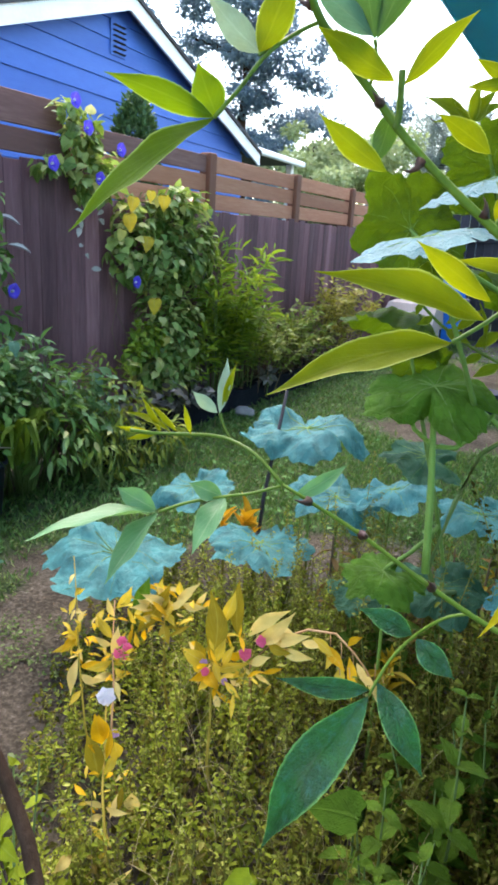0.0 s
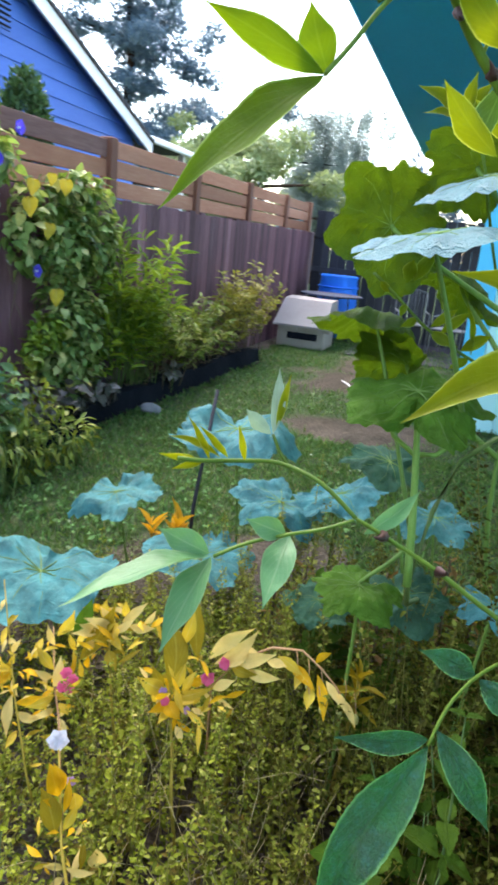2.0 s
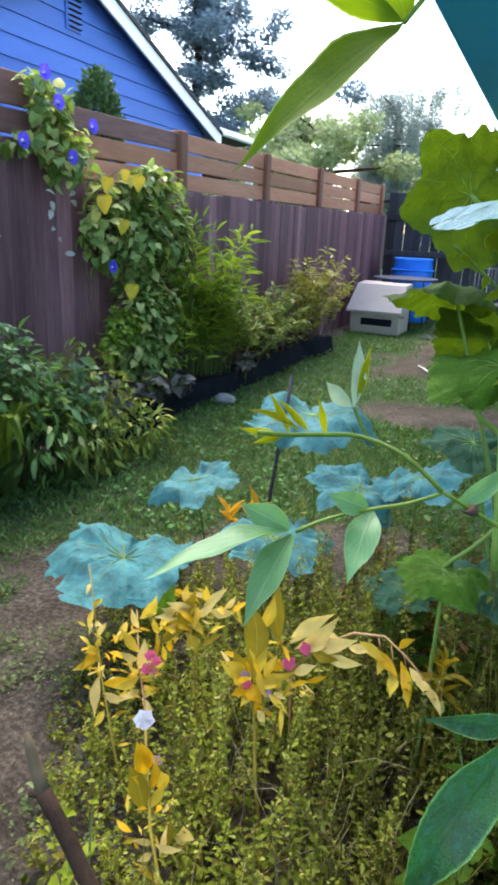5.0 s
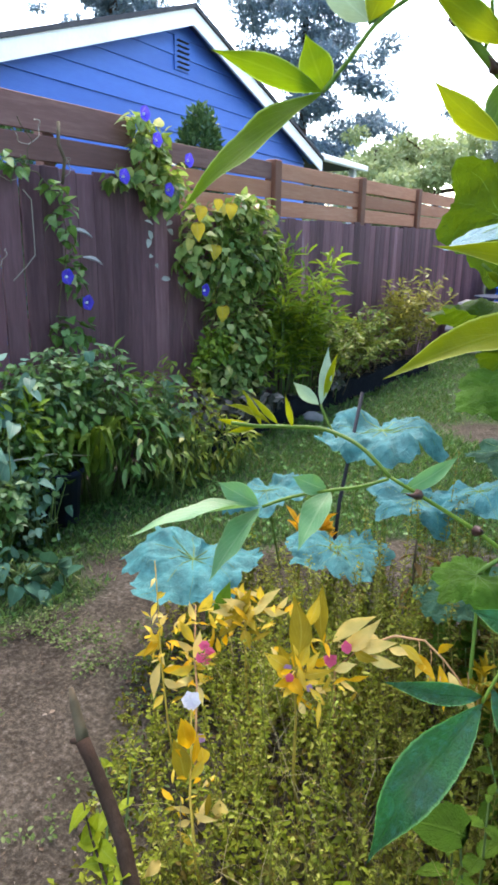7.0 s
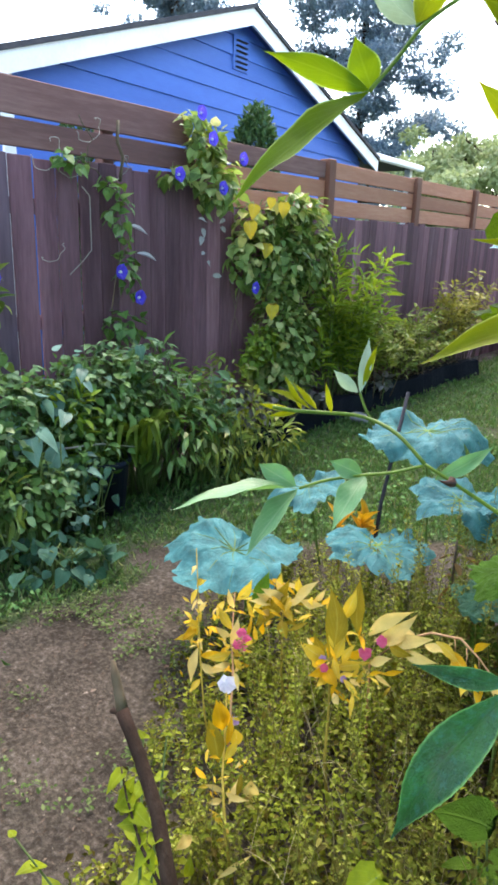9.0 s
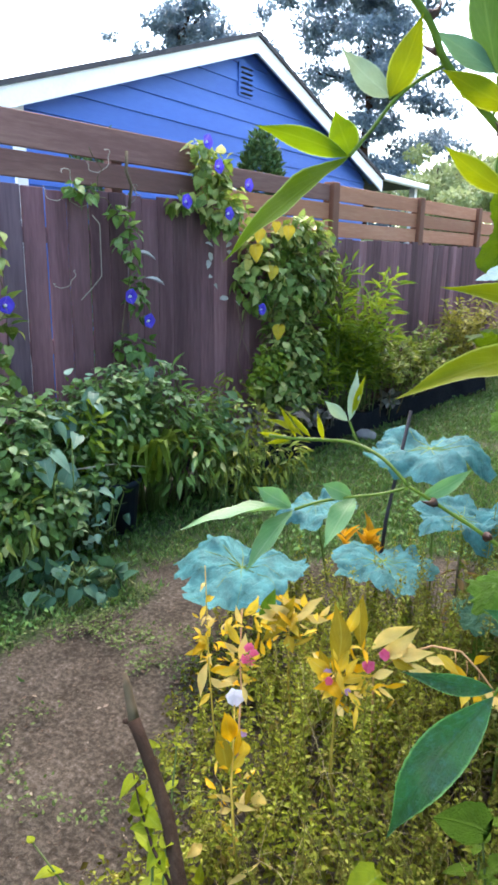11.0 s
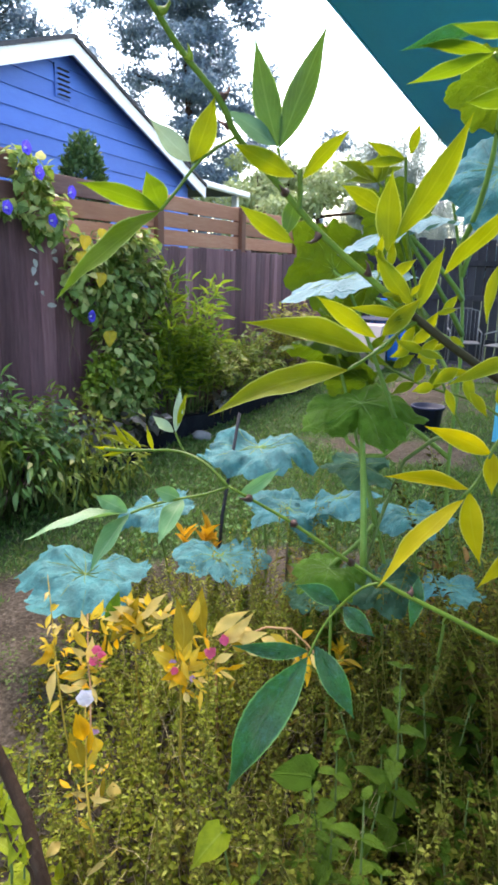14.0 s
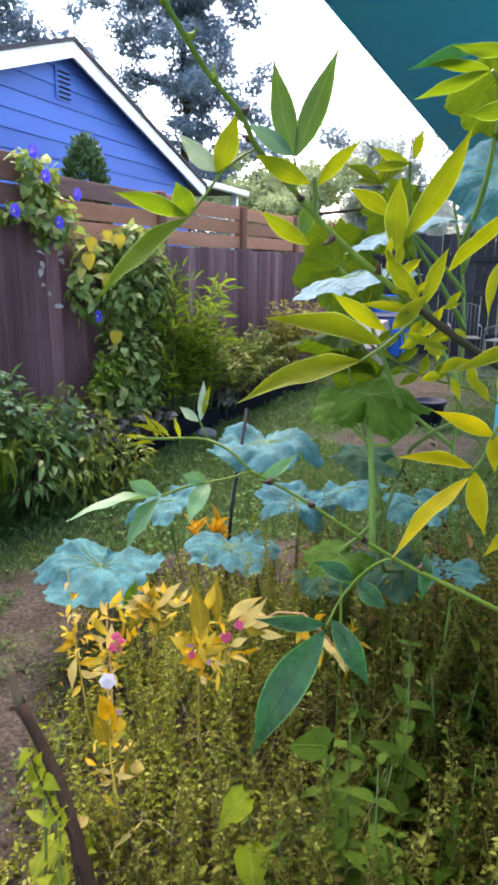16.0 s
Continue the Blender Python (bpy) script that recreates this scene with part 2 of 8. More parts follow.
    if crinkle:
        cells = N.new("ShaderNodeTexVoronoi")
        cells.inputs["Scale"].default_value = 36
        K.new(tc.outputs["Object"], cells.inputs["Vector"])
        puff = N.new("ShaderNodeMath")
        puff.operation = "MULTIPLY_ADD"
        K.new(cells.outputs["Distance"], puff.inputs[0])
        puff.inputs[1].default_value = -crinkle
        K.new(hgt.outputs[0], puff.inputs[2])
        hgt = puff
        b = bump(N, K, hgt.outputs[0], bsdf, 0.9, 0.006)
        K.new(b.outputs["Normal"], tr.inputs["Normal"])
    else:
        bump(N, K, hgt.outputs[0], bsdf, 0.35, 0.002)
    return m

M_DARKFENCE = surface("fence_stain", [(0.0, (0.03, 0.015, 0.02)), (0.36, (0.115, 0.05, 0.06)), (0.6, (0.21, 0.098, 0.112)), (0.76, (0.32, 0.2, 0.225)), (1.0, (0.56, 0.46, 0.48))], 5.0, 45, 0.75, 0.8, (1, 1, 0.1), 0.45)
M_GREYFENCE = surface("fence_stain_greyed", [(0.0, (0.03, 0.02, 0.028)), (0.4, (0.11, 0.065, 0.085)), (0.7, (0.2, 0.13, 0.155)), (1.0, (0.5, 0.43, 0.46))], 5.0, 45, 0.8, 0.8, (1, 1, 0.1), 0.3)
M_RAILWOOD = surface("weathered_board", [(0.0, (0.06, 0.028, 0.026)), (0.45, (0.15, 0.07, 0.06)), (0.75, (0.26, 0.14, 0.115)), (1.0, (0.45, 0.32, 0.28))], 3.0, 50, 0.8, 0.6, (1, 0.1, 1), 0.3)
M_CEDAR = surface("cedar_board", [(0.0, (0.2, 0.07, 0.04)), (0.5, (0.4, 0.165, 0.095)), (0.8, (0.52, 0.27, 0.17)), (1.0, (0.62, 0.42, 0.3))], 3.0, 50, 0.7, 0.35, (1, 0.1, 1), 0.22)
M_CEDARPOST = surface("cedar_post", [(0.0, (0.11, 0.04, 0.025)), (0.5, (0.2, 0.08, 0.05)), (1.0, (0.3, 0.14, 0.09))], 3.0, 50, 0.7, 0.3, (1, 1, 0.1), 0.15)
M_BACKFENCE = surface("old_dark_board", [(0.0, (0.012, 0.012, 0.018)), (0.5, (0.03, 0.028, 0.036)), (1.0, (0.08, 0.075, 0.085))], 3.0, 40, 0.8, 0.4, (1, 1, 0.12), 0.35)
M_SIDING = surface("blue_siding_paint", [(0.0, (0.032, 0.09, 0.33)), (0.5, (0.048, 0.13, 0.42)), (1.0, (0.075, 0.175, 0.49))], 2.5, 35, 0.6, 0.3, (1, 0.2, 1), 0.09)
M_WHITE = surface("white_trim_paint", [(0.0, (0.6, 0.6, 0.58)), (0.5, (0.78, 0.78, 0.76)), (1.0, (0.84, 0.84, 0.83))], 2.0, 30, 0.5, 0.1, (1, 1, 1), 0.04)
M_ROOF = surface("asphalt_shingle", [(0.0, (0.02, 0.02, 0.025)), (0.5, (0.05, 0.048, 0.052)), (1.0, (0.11, 0.1, 0.1))], 5.0, 90, 0.9, 0.6, (1, 1, 1), 0.15)
M_TEAL = surface("teal_paint", [(0.0, (0.0, 0.23, 0.34)), (0.5, (0.004, 0.32, 0.46)), (1.0, (0.012, 0.38, 0.52))], 1.2, 40, 0.6, 0.12, (1, 0.3, 1), 0.08)
M_CYAN = surface("turquoise_paint", [(0.0, (0.45, 0.8, 0.77)), (0.5, (0.55, 0.87, 0.84)), (1.0, (0.62, 0.9, 0.88))], 1.5, 30, 0.55, 0.12, (1, 1, 0.2), 0.06)
M_TRIMBLUE = surface("bright_blue_trim", [(0.0, (0.07, 0.5, 0.8)), (0.5, (0.1, 0.6, 0.88)), (1.0, (0.14, 0.64, 0.9))], 2.0, 30, 0.5, 0.1, (1, 1, 0.2), 0.05)
M_BLACKPLASTIC = surface("black_bed_liner", [(0.0, (0.004, 0.004, 0.007)), (0.5, (0.008, 0.009, 0.014)), (1.0, (0.024, 0.024, 0.03))], 8.0, 60, 0.75, 0.6, (1, 1, 1), 0.2, depth=0.015, spec=0.06)
M_BARK = surface("bark", [(0.0, (0.014, 0.008, 0.006)), (0.5, (0.045, 0.026, 0.018)), (1.0, (0.12, 0.08, 0.06))], 8.0, 70, 0.9, 0.9, (1, 1, 0.25), 0.2, depth=0.01, spec=0.1)
M_STONE = surface("grey_stone", [(0.0, (0.1, 0.1, 0.11)), (0.5, (0.22, 0.22, 0.23)), (1.0, (0.36, 0.36, 0.36))], 9.0, 80, 0.85, 0.5)

L_BUSH = leaf_mat("border_leaf", [(0.0, (0.025, 0.07, 0.018)), (0.4, (0.07, 0.16, 0.035)), (0.75, (0.15, 0.27, 0.075)), (0.93, (0.28, 0.4, 0.2)), (1.0, (0.46, 0.46, 0.2))], through=0.3, glow=(0.22, 0.38, 0.02))
L_VINE = leaf_mat("vine_leaf", [(0.0, (0.03, 0.07, 0.015)), (0.35, (0.12, 0.21, 0.05)), (0.7, (0.3, 0.38, 0.12)), (0.88, (0.52, 0.52, 0.22)), (1.0, (0.55, 0.46, 0.12))], through=0.35, glow=(0.34, 0.46, 0.05))
L_YELLOWHEART = leaf_mat("yellowed_leaf", [(0.0, (0.5, 0.33, 0.015)), (1.0, (0.6, 0.45, 0.05))], (0.5, 0.42, 0.18), through=0.3, glow=(0.5, 0.36, 0.02))
L_BAMBOO = leaf_mat("bright_shrub_leaf", [(0.0, (0.05, 0.11, 0.012)), (0.5, (0.13, 0.23, 0.02)), (1.0, (0.3, 0.38, 0.04))], through=0.35, glow=(0.38, 0.5, 0.02))
L_LOW = leaf_mat("low_shrub_leaf", [(0.0, (0.05, 0.09, 0.015)), (0.5, (0.13, 0.19, 0.03)), (0.9, (0.28, 0.31, 0.06)), (1.0, (0.5, 0.45, 0.2))], through=0.3, glow=(0.36, 0.42, 0.03))
L_GOLD = leaf_mat("golden_shrub_leaf", [(0.0, (0.12, 0.13, 0.02)), (0.5, (0.26, 0.24, 0.035)), (1.0, (0.4, 0.34, 0.06))], through=0.3, glow=(0.5, 0.45, 0.04))
# L_TREE and L_BIRCH carry the blue-grey haze of distance in their colours
L_TREE = leaf_mat("hazy_tree_leaf", [(0.0, (0.05, 0.09, 0.13)), (0.6, (0.095, 0.145, 0.19)), (1.0, (0.16, 0.215, 0.26))], through=0.45, glow=(0.22, 0.33, 0.44), spots=0.1)
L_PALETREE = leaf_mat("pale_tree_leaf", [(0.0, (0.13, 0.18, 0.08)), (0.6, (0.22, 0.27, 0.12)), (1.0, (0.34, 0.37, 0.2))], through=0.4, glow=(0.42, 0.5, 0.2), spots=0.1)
L_BIRCH = leaf_mat("hazy_birch_leaf", [(0.0, (0.13, 0.17, 0.15)), (0.6, (0.2, 0.24, 0.22)), (1.0, (0.3, 0.33, 0.3))], through=0.5, glow=(0.4, 0.48, 0.46), spots=0.1)
L_CLOVER = leaf_mat("clover_leaf", [(0.0, (0.035, 0.1, 0.028)), (0.55, (0.07, 0.17, 0.05)), (0.97, (0.12, 0.24, 0.08)), (1.0, (0.28, 0.34, 0.22))], through=0.25, glow=(0.12, 0.22, 0.02), spec=0.06, rough=0.6)
L_DUSTY = leaf_mat("dusty_weed_leaf", [(0.0, (0.05, 0.075, 0.025)), (0.6, (0.085, 0.125, 0.04)), (1.0, (0.17, 0.2, 0.09))], through=0.2, glow=(0.12, 0.18, 0.03), spec=0.04, rough=0.8)
L_GRASS = leaf_mat("grass_blade", [(0.0, (0.034, 0.105, 0.032)), (0.5, (0.08, 0.19, 0.057)), (0.85, (0.15, 0.26, 0.095)), (1.0, (0.3, 0.26, 0.14))], through=0.3, glow=(0.18, 0.28, 0.03), spots=0.35, spec=0.05)


# ---- ground ----
def gz(x, y):
    """The lawn rises gently towards the far end of the yard."""
    t = min(1.0, max(0.0, (y - 2.5) / 7.0))
    near = max(0.0, 1.0 - math.hypot(x + 1, y - 3) / 12.0)
    return 0.13 * t * t * (3 - 2 * t) * (1.0 if y < 14 else max(0.0, 1 - (y - 14) / 30)) + 0.018 * near * noise.noise((x * 1.7, y * 1.7, 3.1))


SOIL_LINE = [(-0.75, 0.2), (-1.05, 0.75), (-1.4, 1.2), (-1.62, 1.7), (-1.62, 2.25), (-1.2, 2.75), (-0.6, 3.1)]


def soil(x, y):
    """How bare the ground is, from 0 (turf) to 1 (earth)."""
    d = 9.0
    for (ax, ay), (bx, by) in zip(SOIL_LINE, SOIL_LINE[1:]):
        t = max(0.0, min(1.0, ((x - ax) * (bx - ax) + (y - ay) * (by - ay)) / ((bx - ax) ** 2 + (by - ay) ** 2)))
        d = min(d, math.hypot(x - ax - t * (bx - ax), y - ay - t * (by - ay)))
    n = noise.noise((x * 2.3, y * 2.3, 0.4)) * 0.22 + noise.noise((x * 7, y * 7, 1.4)) * 0.1
    a = 1 - (d + n - 0.24) / 0.3
    a = max(a, 0.58 * (1 - (math.hypot((x + 0.75) / 1.1, (y - 5.9) / 0.8) + n * 2.2 - 0.5) / 0.45))
    a = max(a, 0.34 * (1 - (math.hypot((x + 1.2) / 1.0, (y - 8.4) / 2.2) + n * 2.5 - 0.7) / 0.5))
    a = max(a, 1.2 - abs(x + 3.1) / 0.35 + n)
    out = math.hypot(max(0.0, -0.9 - x, x - 1.4), max(0.0, 0.1 - y, y - 2.4))
    a = max(a, 0.9 - out + n)
    return max(0.0, min(1.0, a))


def axis(lo, hi, step, far):
    mid = list(np.arange(lo, hi + 1e-6, step))
    out = [lo - step * 1.45 ** k * 2 for k in range(1, 40) if lo - step * 1.45 ** k * 2 > -far]
    up = [hi + step * 1.45 ** k * 2 for k in range(1, 40) if hi + step * 1.45 ** k * 2 < far]
    return [-far] + out[::-1] + mid + up + [far]


xs, ys = axis(-3.6, 2.0, 0.07, 600), axis(-0.5, 12.5, 0.07, 600)
verts = [(x, y, gz(x, y)) for y in ys for x in xs]
nx = len(xs)
faces = [(j * nx + i, j * nx + i + 1, (j + 1) * nx + i + 1, (j + 1) * nx + i) for j in range(len(ys) - 1) for i in range(nx - 1)]
me = bpy.data.meshes.new("ground")
me.from_pydata(verts, [], faces)
bare = me.attributes.new("bare", "FLOAT", "POINT")
bare.data.foreach_set("value", [soil(x, y) if abs(x) < 5 and -2 < y < 14 else 0.0 for x, y, _ in verts])
me.polygons.foreach_set("use_smooth", [True] * len(me.polygons))
M_GROUND, N, K, bsdf, _ = material("turf_and_earth")
tc = N.new("ShaderNodeTexCoord")
at = N.new("ShaderNodeAttribute")
at.attribute_name = "bare"
n1, n2, n3 = noise_node(N, K, 3.5, 5, tc.outputs["Object"]), noise_node(N, K, 48, 6, tc.outputs["Object"], 0.75), noise_node(N, K, 140, 3, tc.outputs["Object"], 0.7)
earth = ramp(N, [(0.25, (0.027, 0.021, 0.015)), (0.46, (0.066, 0.053, 0.041)), (0.6, (0.125, 0.103, 0.083)), (0.76, (0.27, 0.23, 0.195))])
K.new(n2.outputs["Fac"], earth.inputs["Fac"])
turf = ramp(N, [(0.3, (0.02, 0.045, 0.018)), (0.5, (0.05, 0.08, 0.03)), (0.7, (0.1, 0.11, 0.055))])
K.new(n2.outputs["Fac"], turf.inputs["Fac"])
patch = N.new("ShaderNodeMath")
patch.operation = "MULTIPLY_ADD"
K.new(n3.outputs["Fac"], patch.inputs[0])
patch.inputs[1].default_value = 0.5
K.new(at.outputs["Fac"], patch.inputs[2])
edge = N.new("ShaderNodeMapRange")
edge.inputs["From Min"].default_value, edge.inputs["From Max"].default_value = 0.5, 0.85
K.new(patch.outputs[0], edge.inputs["Value"])
damp = ramp(N, [(0.35, (0.3, 0.29, 0.28)), (0.62, (0.72, 0.71, 0.7))])
K.new(n1.outputs["Fac"], damp.inputs["Fac"])
earth2 = mix_col(N, K, 0.8, earth.outputs["Color"], damp.outputs["Color"], "SOFT_LIGHT")
K.new(mix_col(N, K, edge.outputs[0], turf.outputs["Color"], earth2), bsdf.inputs["Base Color"])
bsdf.inputs["Roughness"].default_value = 0.95
bsdf.inputs["Specular IOR Level"].default_value = 0.1
bump(N, K, n2.outputs["Fac"], bsdf, 1.0, 0.03)
me.materials.append(M_GROUND)
tagged(new("ground", me), "worn lawn with a bare brown earth path", "ground", kind="structure")

# turf: blades of grass
n = 60000
px = rng.uniform(-3.0, 0.6, n)
py = np.where(rng.random(n) < 0.6, rng.uniform(0.6, 5.5, n), rng.uniform(5, 11.5, n))
keep = [i for i in range(n) if soil(px[i], py[i]) < 0.25 + 0.5 * rng.random() ** 3]
px, py = px[keep], py[keep]
pz = np.array([gz(a, b) for a, b in zip(px, py)])
n = len(px)
L = rng.uniform(0.025, 0.06, n) * (1 + 0.5 * rng.random(n) ** 4)
turf_geo = leaves(Geo(), np.c_[px, py, pz - 0.004], np.c_[rng.normal(0, 0.6, n), rng.normal(0, 0.6, n), np.full(n, 0.9)], unit(n), L, L * 0.13 + 0.002, SMALL)
lump("grass", turf_geo, L_GRASS, "short patchy green lawn grass with clover", "grass", kind="stuff")
# clover and broad weeds in the turf
n = 9000
px, py = rng.uniform(-3.0, -0.3, n), 1.0 + 8 * rng.random(n) ** 1.6
keep = [i for i in range(n) if soil(px[i], py[i]) < 0.35 and noise.noise((px[i] * 1.3, py[i] * 1.3, 8.0)) > -0.15]
px, py = px[keep], py[keep]
pz = np.array([gz(a, b) for a, b in zip(px, py)]) + rng.uniform(0.005, 0.05, len(px))
n = len(px)
L = rng.uniform(0.012, 0.035, n)
lump("clover", leaves(Geo(), np.c_[px, py, pz], np.c_[rng.normal(size=(n, 2)), rng.normal(0, 0.25, n)], np.c_[rng.normal(0, 0.3, (n, 2)), np.ones(n)], L, L * 0.8, OVAL), L_CLOVER, "low green clover and broad-leaved weeds in the lawn", "weeds", kind="stuff")

# tufts of small weeds creeping over the earth
tuft = Geo()
for k in range(1500):
    x, y = rng.uniform(-2.3, -0.5), rng.uniform(0.35, 3.1)
    b = soil(x, y)
    if b < 0.3 or noise.noise((x * 2.6, y * 2.6, 21.0)) + 0.4 * max(0.0, 1 - b) + 0.22 * (x < -1.45) < 0.15 + 0.2 * rng.random():
        continue
    n_ = int(rng.integers(8, 20))
    P = np.c_[rng.normal(x, 0.03, n_), rng.normal(y, 0.03, n_), rng.uniform(0.004, 0.05, n_)]
    L = rng.uniform(0.008, 0.021, n_)
    leaves(tuft, P, np.c_[rng.normal(size=(n_, 2)), rng.uniform(0, 0.9, n_)], np.c_[rng.normal(0, 0.4, (n_, 2)), np.ones(n_)], L, L * 0.6, OVAL)
lump("ground_weeds", tuft, L_DUSTY, "small green weeds creeping over the bare earth", "weeds", kind="stuff")

# straw, twigs and dead leaves on the bare earth
litter = Geo()
n = 8000
px, py = rng.uniform(-2.4, 0.4, n), rng.uniform(0.3, 4.0, n)
keep = [i for i in range(n) if soil(px[i], py[i]) > 0.3 + 0.4 * rng.random()]
px, py = px[keep], py[keep]
n = len(px)
pz = np.array([gz(a, b) for a, b in zip(px, py)]) + 0.004
L = rng.uniform(0.004, 0.013, n) * (1 + 1.5 * rng.random(n) ** 6)
leaves(litter, np.c_[px, py, pz], np.c_[rng.normal(size=(n, 2)), rng.normal(0.05, 0.15, n)], np.c_[rng.normal(0, 0.5, (n, 2)), np.ones(n)], L, L * rng.choice([0.12, 0.3, 0.6], n), SMALL)
L_LITTER = leaf_mat("dead_leaf", [(0.0, (0.05, 0.03, 0.02)), (0.5, (0.13, 0.085, 0.06)), (0.85, (0.2, 0.15, 0.11)), (1.0, (0.3, 0.25, 0.2))], (0.3, 0.25, 0.2), 0.8, 0.1, (0.2, 0.15, 0.08), spec=0.1)
lump("leaf_litter", litter, L_LITTER, "dry straw bits and dead leaves scattered on bare earth", "leaf litter", kind="stuff")

# ---- the long fence ----
FX = -3.09
fence = thing("wooden_fence", (FX, 4, 0), "dark red-brown stained picket fence, weathered, with narrow gaps", "fence")
y = -3.0
while y < 12.2:
    left = y < 4.05
    w = rng.uniform(0.13, 0.145)
    top = (2.0 + 0.015 * max(0.0, y - 2.4) if left else 1.83) + rng.normal(0, 0.009)
    g = Geo().box((FX - 0.019, y, 0.03), (FX, y + w, top), cut=0.004)
    p = part("picket", g, M_GREYFENCE if rng.random() < 0.1 else M_DARKFENCE, fence, smooth=False)
    y += w + (rng.choice([0.003, 0.005, 0.009, 0.015]) if y < 2.75 else 0.0015)
for z in (0.35, 1.05, 1.7):
    part("rail", Geo().box((FX - 0.06, -3, z), (FX - 0.021, 12.2, z + 0.085), cut=0.004), M_DARKFENCE, fence, smooth=False)

topper = thing("fence_extension", (FX, 1, 1.9), "two weathered brown boards raised above the picket fence on posts", "fence extension")
part("board", Geo().box((FX - 0.05, -3.0, 2.205), (FX - 0.022, 3.68, 2.392), cut=0.004), M_RAILWOOD, topper, smooth=False)
part("board", Geo().box((FX - 0.05, -3.0, 2.045), (FX - 0.022, 3.74, 2.185), cut=0.004), M_RAILWOOD, topper, smooth=False)
for yy in (-0.6, 1.2, 3.0):
    part("post", Geo().box((FX - 0.14, yy - 0.045, 0.0), (FX - 0.062, yy + 0.045, 2.36), cut=0.006), M_RAILWOOD, topper, smooth=False)

cedar = thing("cedar_fence_panel", (FX, 8, 1.83), "newer reddish cedar slat panels between square posts above the fence", "fence panel")
posts = [5.57, 7.36, 9.06, 10.76, 12.16]
for yy in posts:
    part("post", Geo().box((FX - 0.16, yy - 0.06, 0.0), (FX - 0.045, yy + 0.055, 2.325), cut=0.008), M_CEDARPOST, cedar, smooth=False)
for a, b in zip([3.75] + posts, posts):
    for k in range(3):
        z0 = 1.85 + k * 0.157
        tilt = rng.normal(0, 0.004)
        part("slat", Geo().box((FX - 0.11, a + 0.058, z0 + tilt), (FX - 0.085, b - 0.063, z0 + 0.14 + tilt), cut=0.003), M_RAILWOOD if a < 4 and k == 2 else M_CEDAR, cedar, smooth=False)

back = thing("back_fence", (0, 12.25, 0), "tall dark weathered board fence with two rails at the yard's end", "fence")
x = -3.05
while x < 3.2:
    w = rng.uniform(0.13, 0.15)
    part("picket", Geo().box((x, 12.25, 0.1), (x + w, 12.27, 2.2 + rng.normal(0, 0.015)), cut=0.004), M_BACKFENCE, back, smooth=False)
    x += w + rng.choice([0.003, 0.012])
for z in (0.45, 1.18, 1.76):
    part("rail", Geo().box((-3.05, 12.205, z), (3.2, 12.246, z + 0.09), cut=0.004), M_BACKFENCE, back, smooth=False)

# ---- the neighbours' blue house ----
HA = radians(3.7)
hm = Matrix.Translation((-5.62, 7.453, 0)) @ Matrix.Rotation(HA, 4, "Z")  # local y along the gable, x towards the yard, z up


def h(geo):
    """From the house's own axes to the world."""
    geo.v = [np.array([tuple(hm @ Vector(p)) for p in v]) for v in geo.v]
    return geo


house = thing("blue_house", (-9, 7.5, 0), "single-storey house with bright blue lap siding and white fascia", "house")
PEAK, SLOPE, HALF = 4.425, 0.3425, 3.9
WX = -0.2
g = Geo()
g.add([(WX - 0.05, -3.6, 0), (WX - 0.05, 3.6, 0), (WX - 0.05, 3.6, PEAK - 0.12 - SLOPE * 3.6), (WX - 0.05, 0, PEAK - 0.12), (WX - 0.05, -3.6, PEAK - 0.12 - SLOPE * 3.6), (WX - 6.4, -3.6, 0), (WX - 6.4, 3.6, 0), (WX - 6.4, 3.6, PEAK - 0.12 - SLOPE * 3.6), (WX - 6.4, 0, PEAK - 0.12), (WX - 6.4, -3.6, PEAK - 0.12 - SLOPE * 3.6)], [(0, 1, 2, 3, 4), (9, 8, 7, 6, 5), (1, 0, 5, 6), (2, 1, 6, 7), (4, 9, 5, 0), (3, 2, 7, 8), (4, 3, 8, 9)])
part("wall", h(g), M_SIDING, house, smooth=False)
z = 0.3
while z < PEAK - 0.125:
    half = min(3.6, max(0.0, (PEAK - 0.12 - z - 0.02) / SLOPE))
    top = min(z + 0.235, PEAK - 0.12)
    half2 = min(3.6, max(0.02, (PEAK - 0.12 - top) / SLOPE))
    part("siding_board", h(Geo().add([(WX, -half, z), (WX, half, z), (WX - 0.02, half2, top), (WX - 0.02, -half2, top), (WX - 0.05, -half, z), (WX - 0.05, half, z)], [(0, 1, 2, 3), (1, 0, 4, 5)])), M_SIDING, house, smooth=False)
    z += 0.222
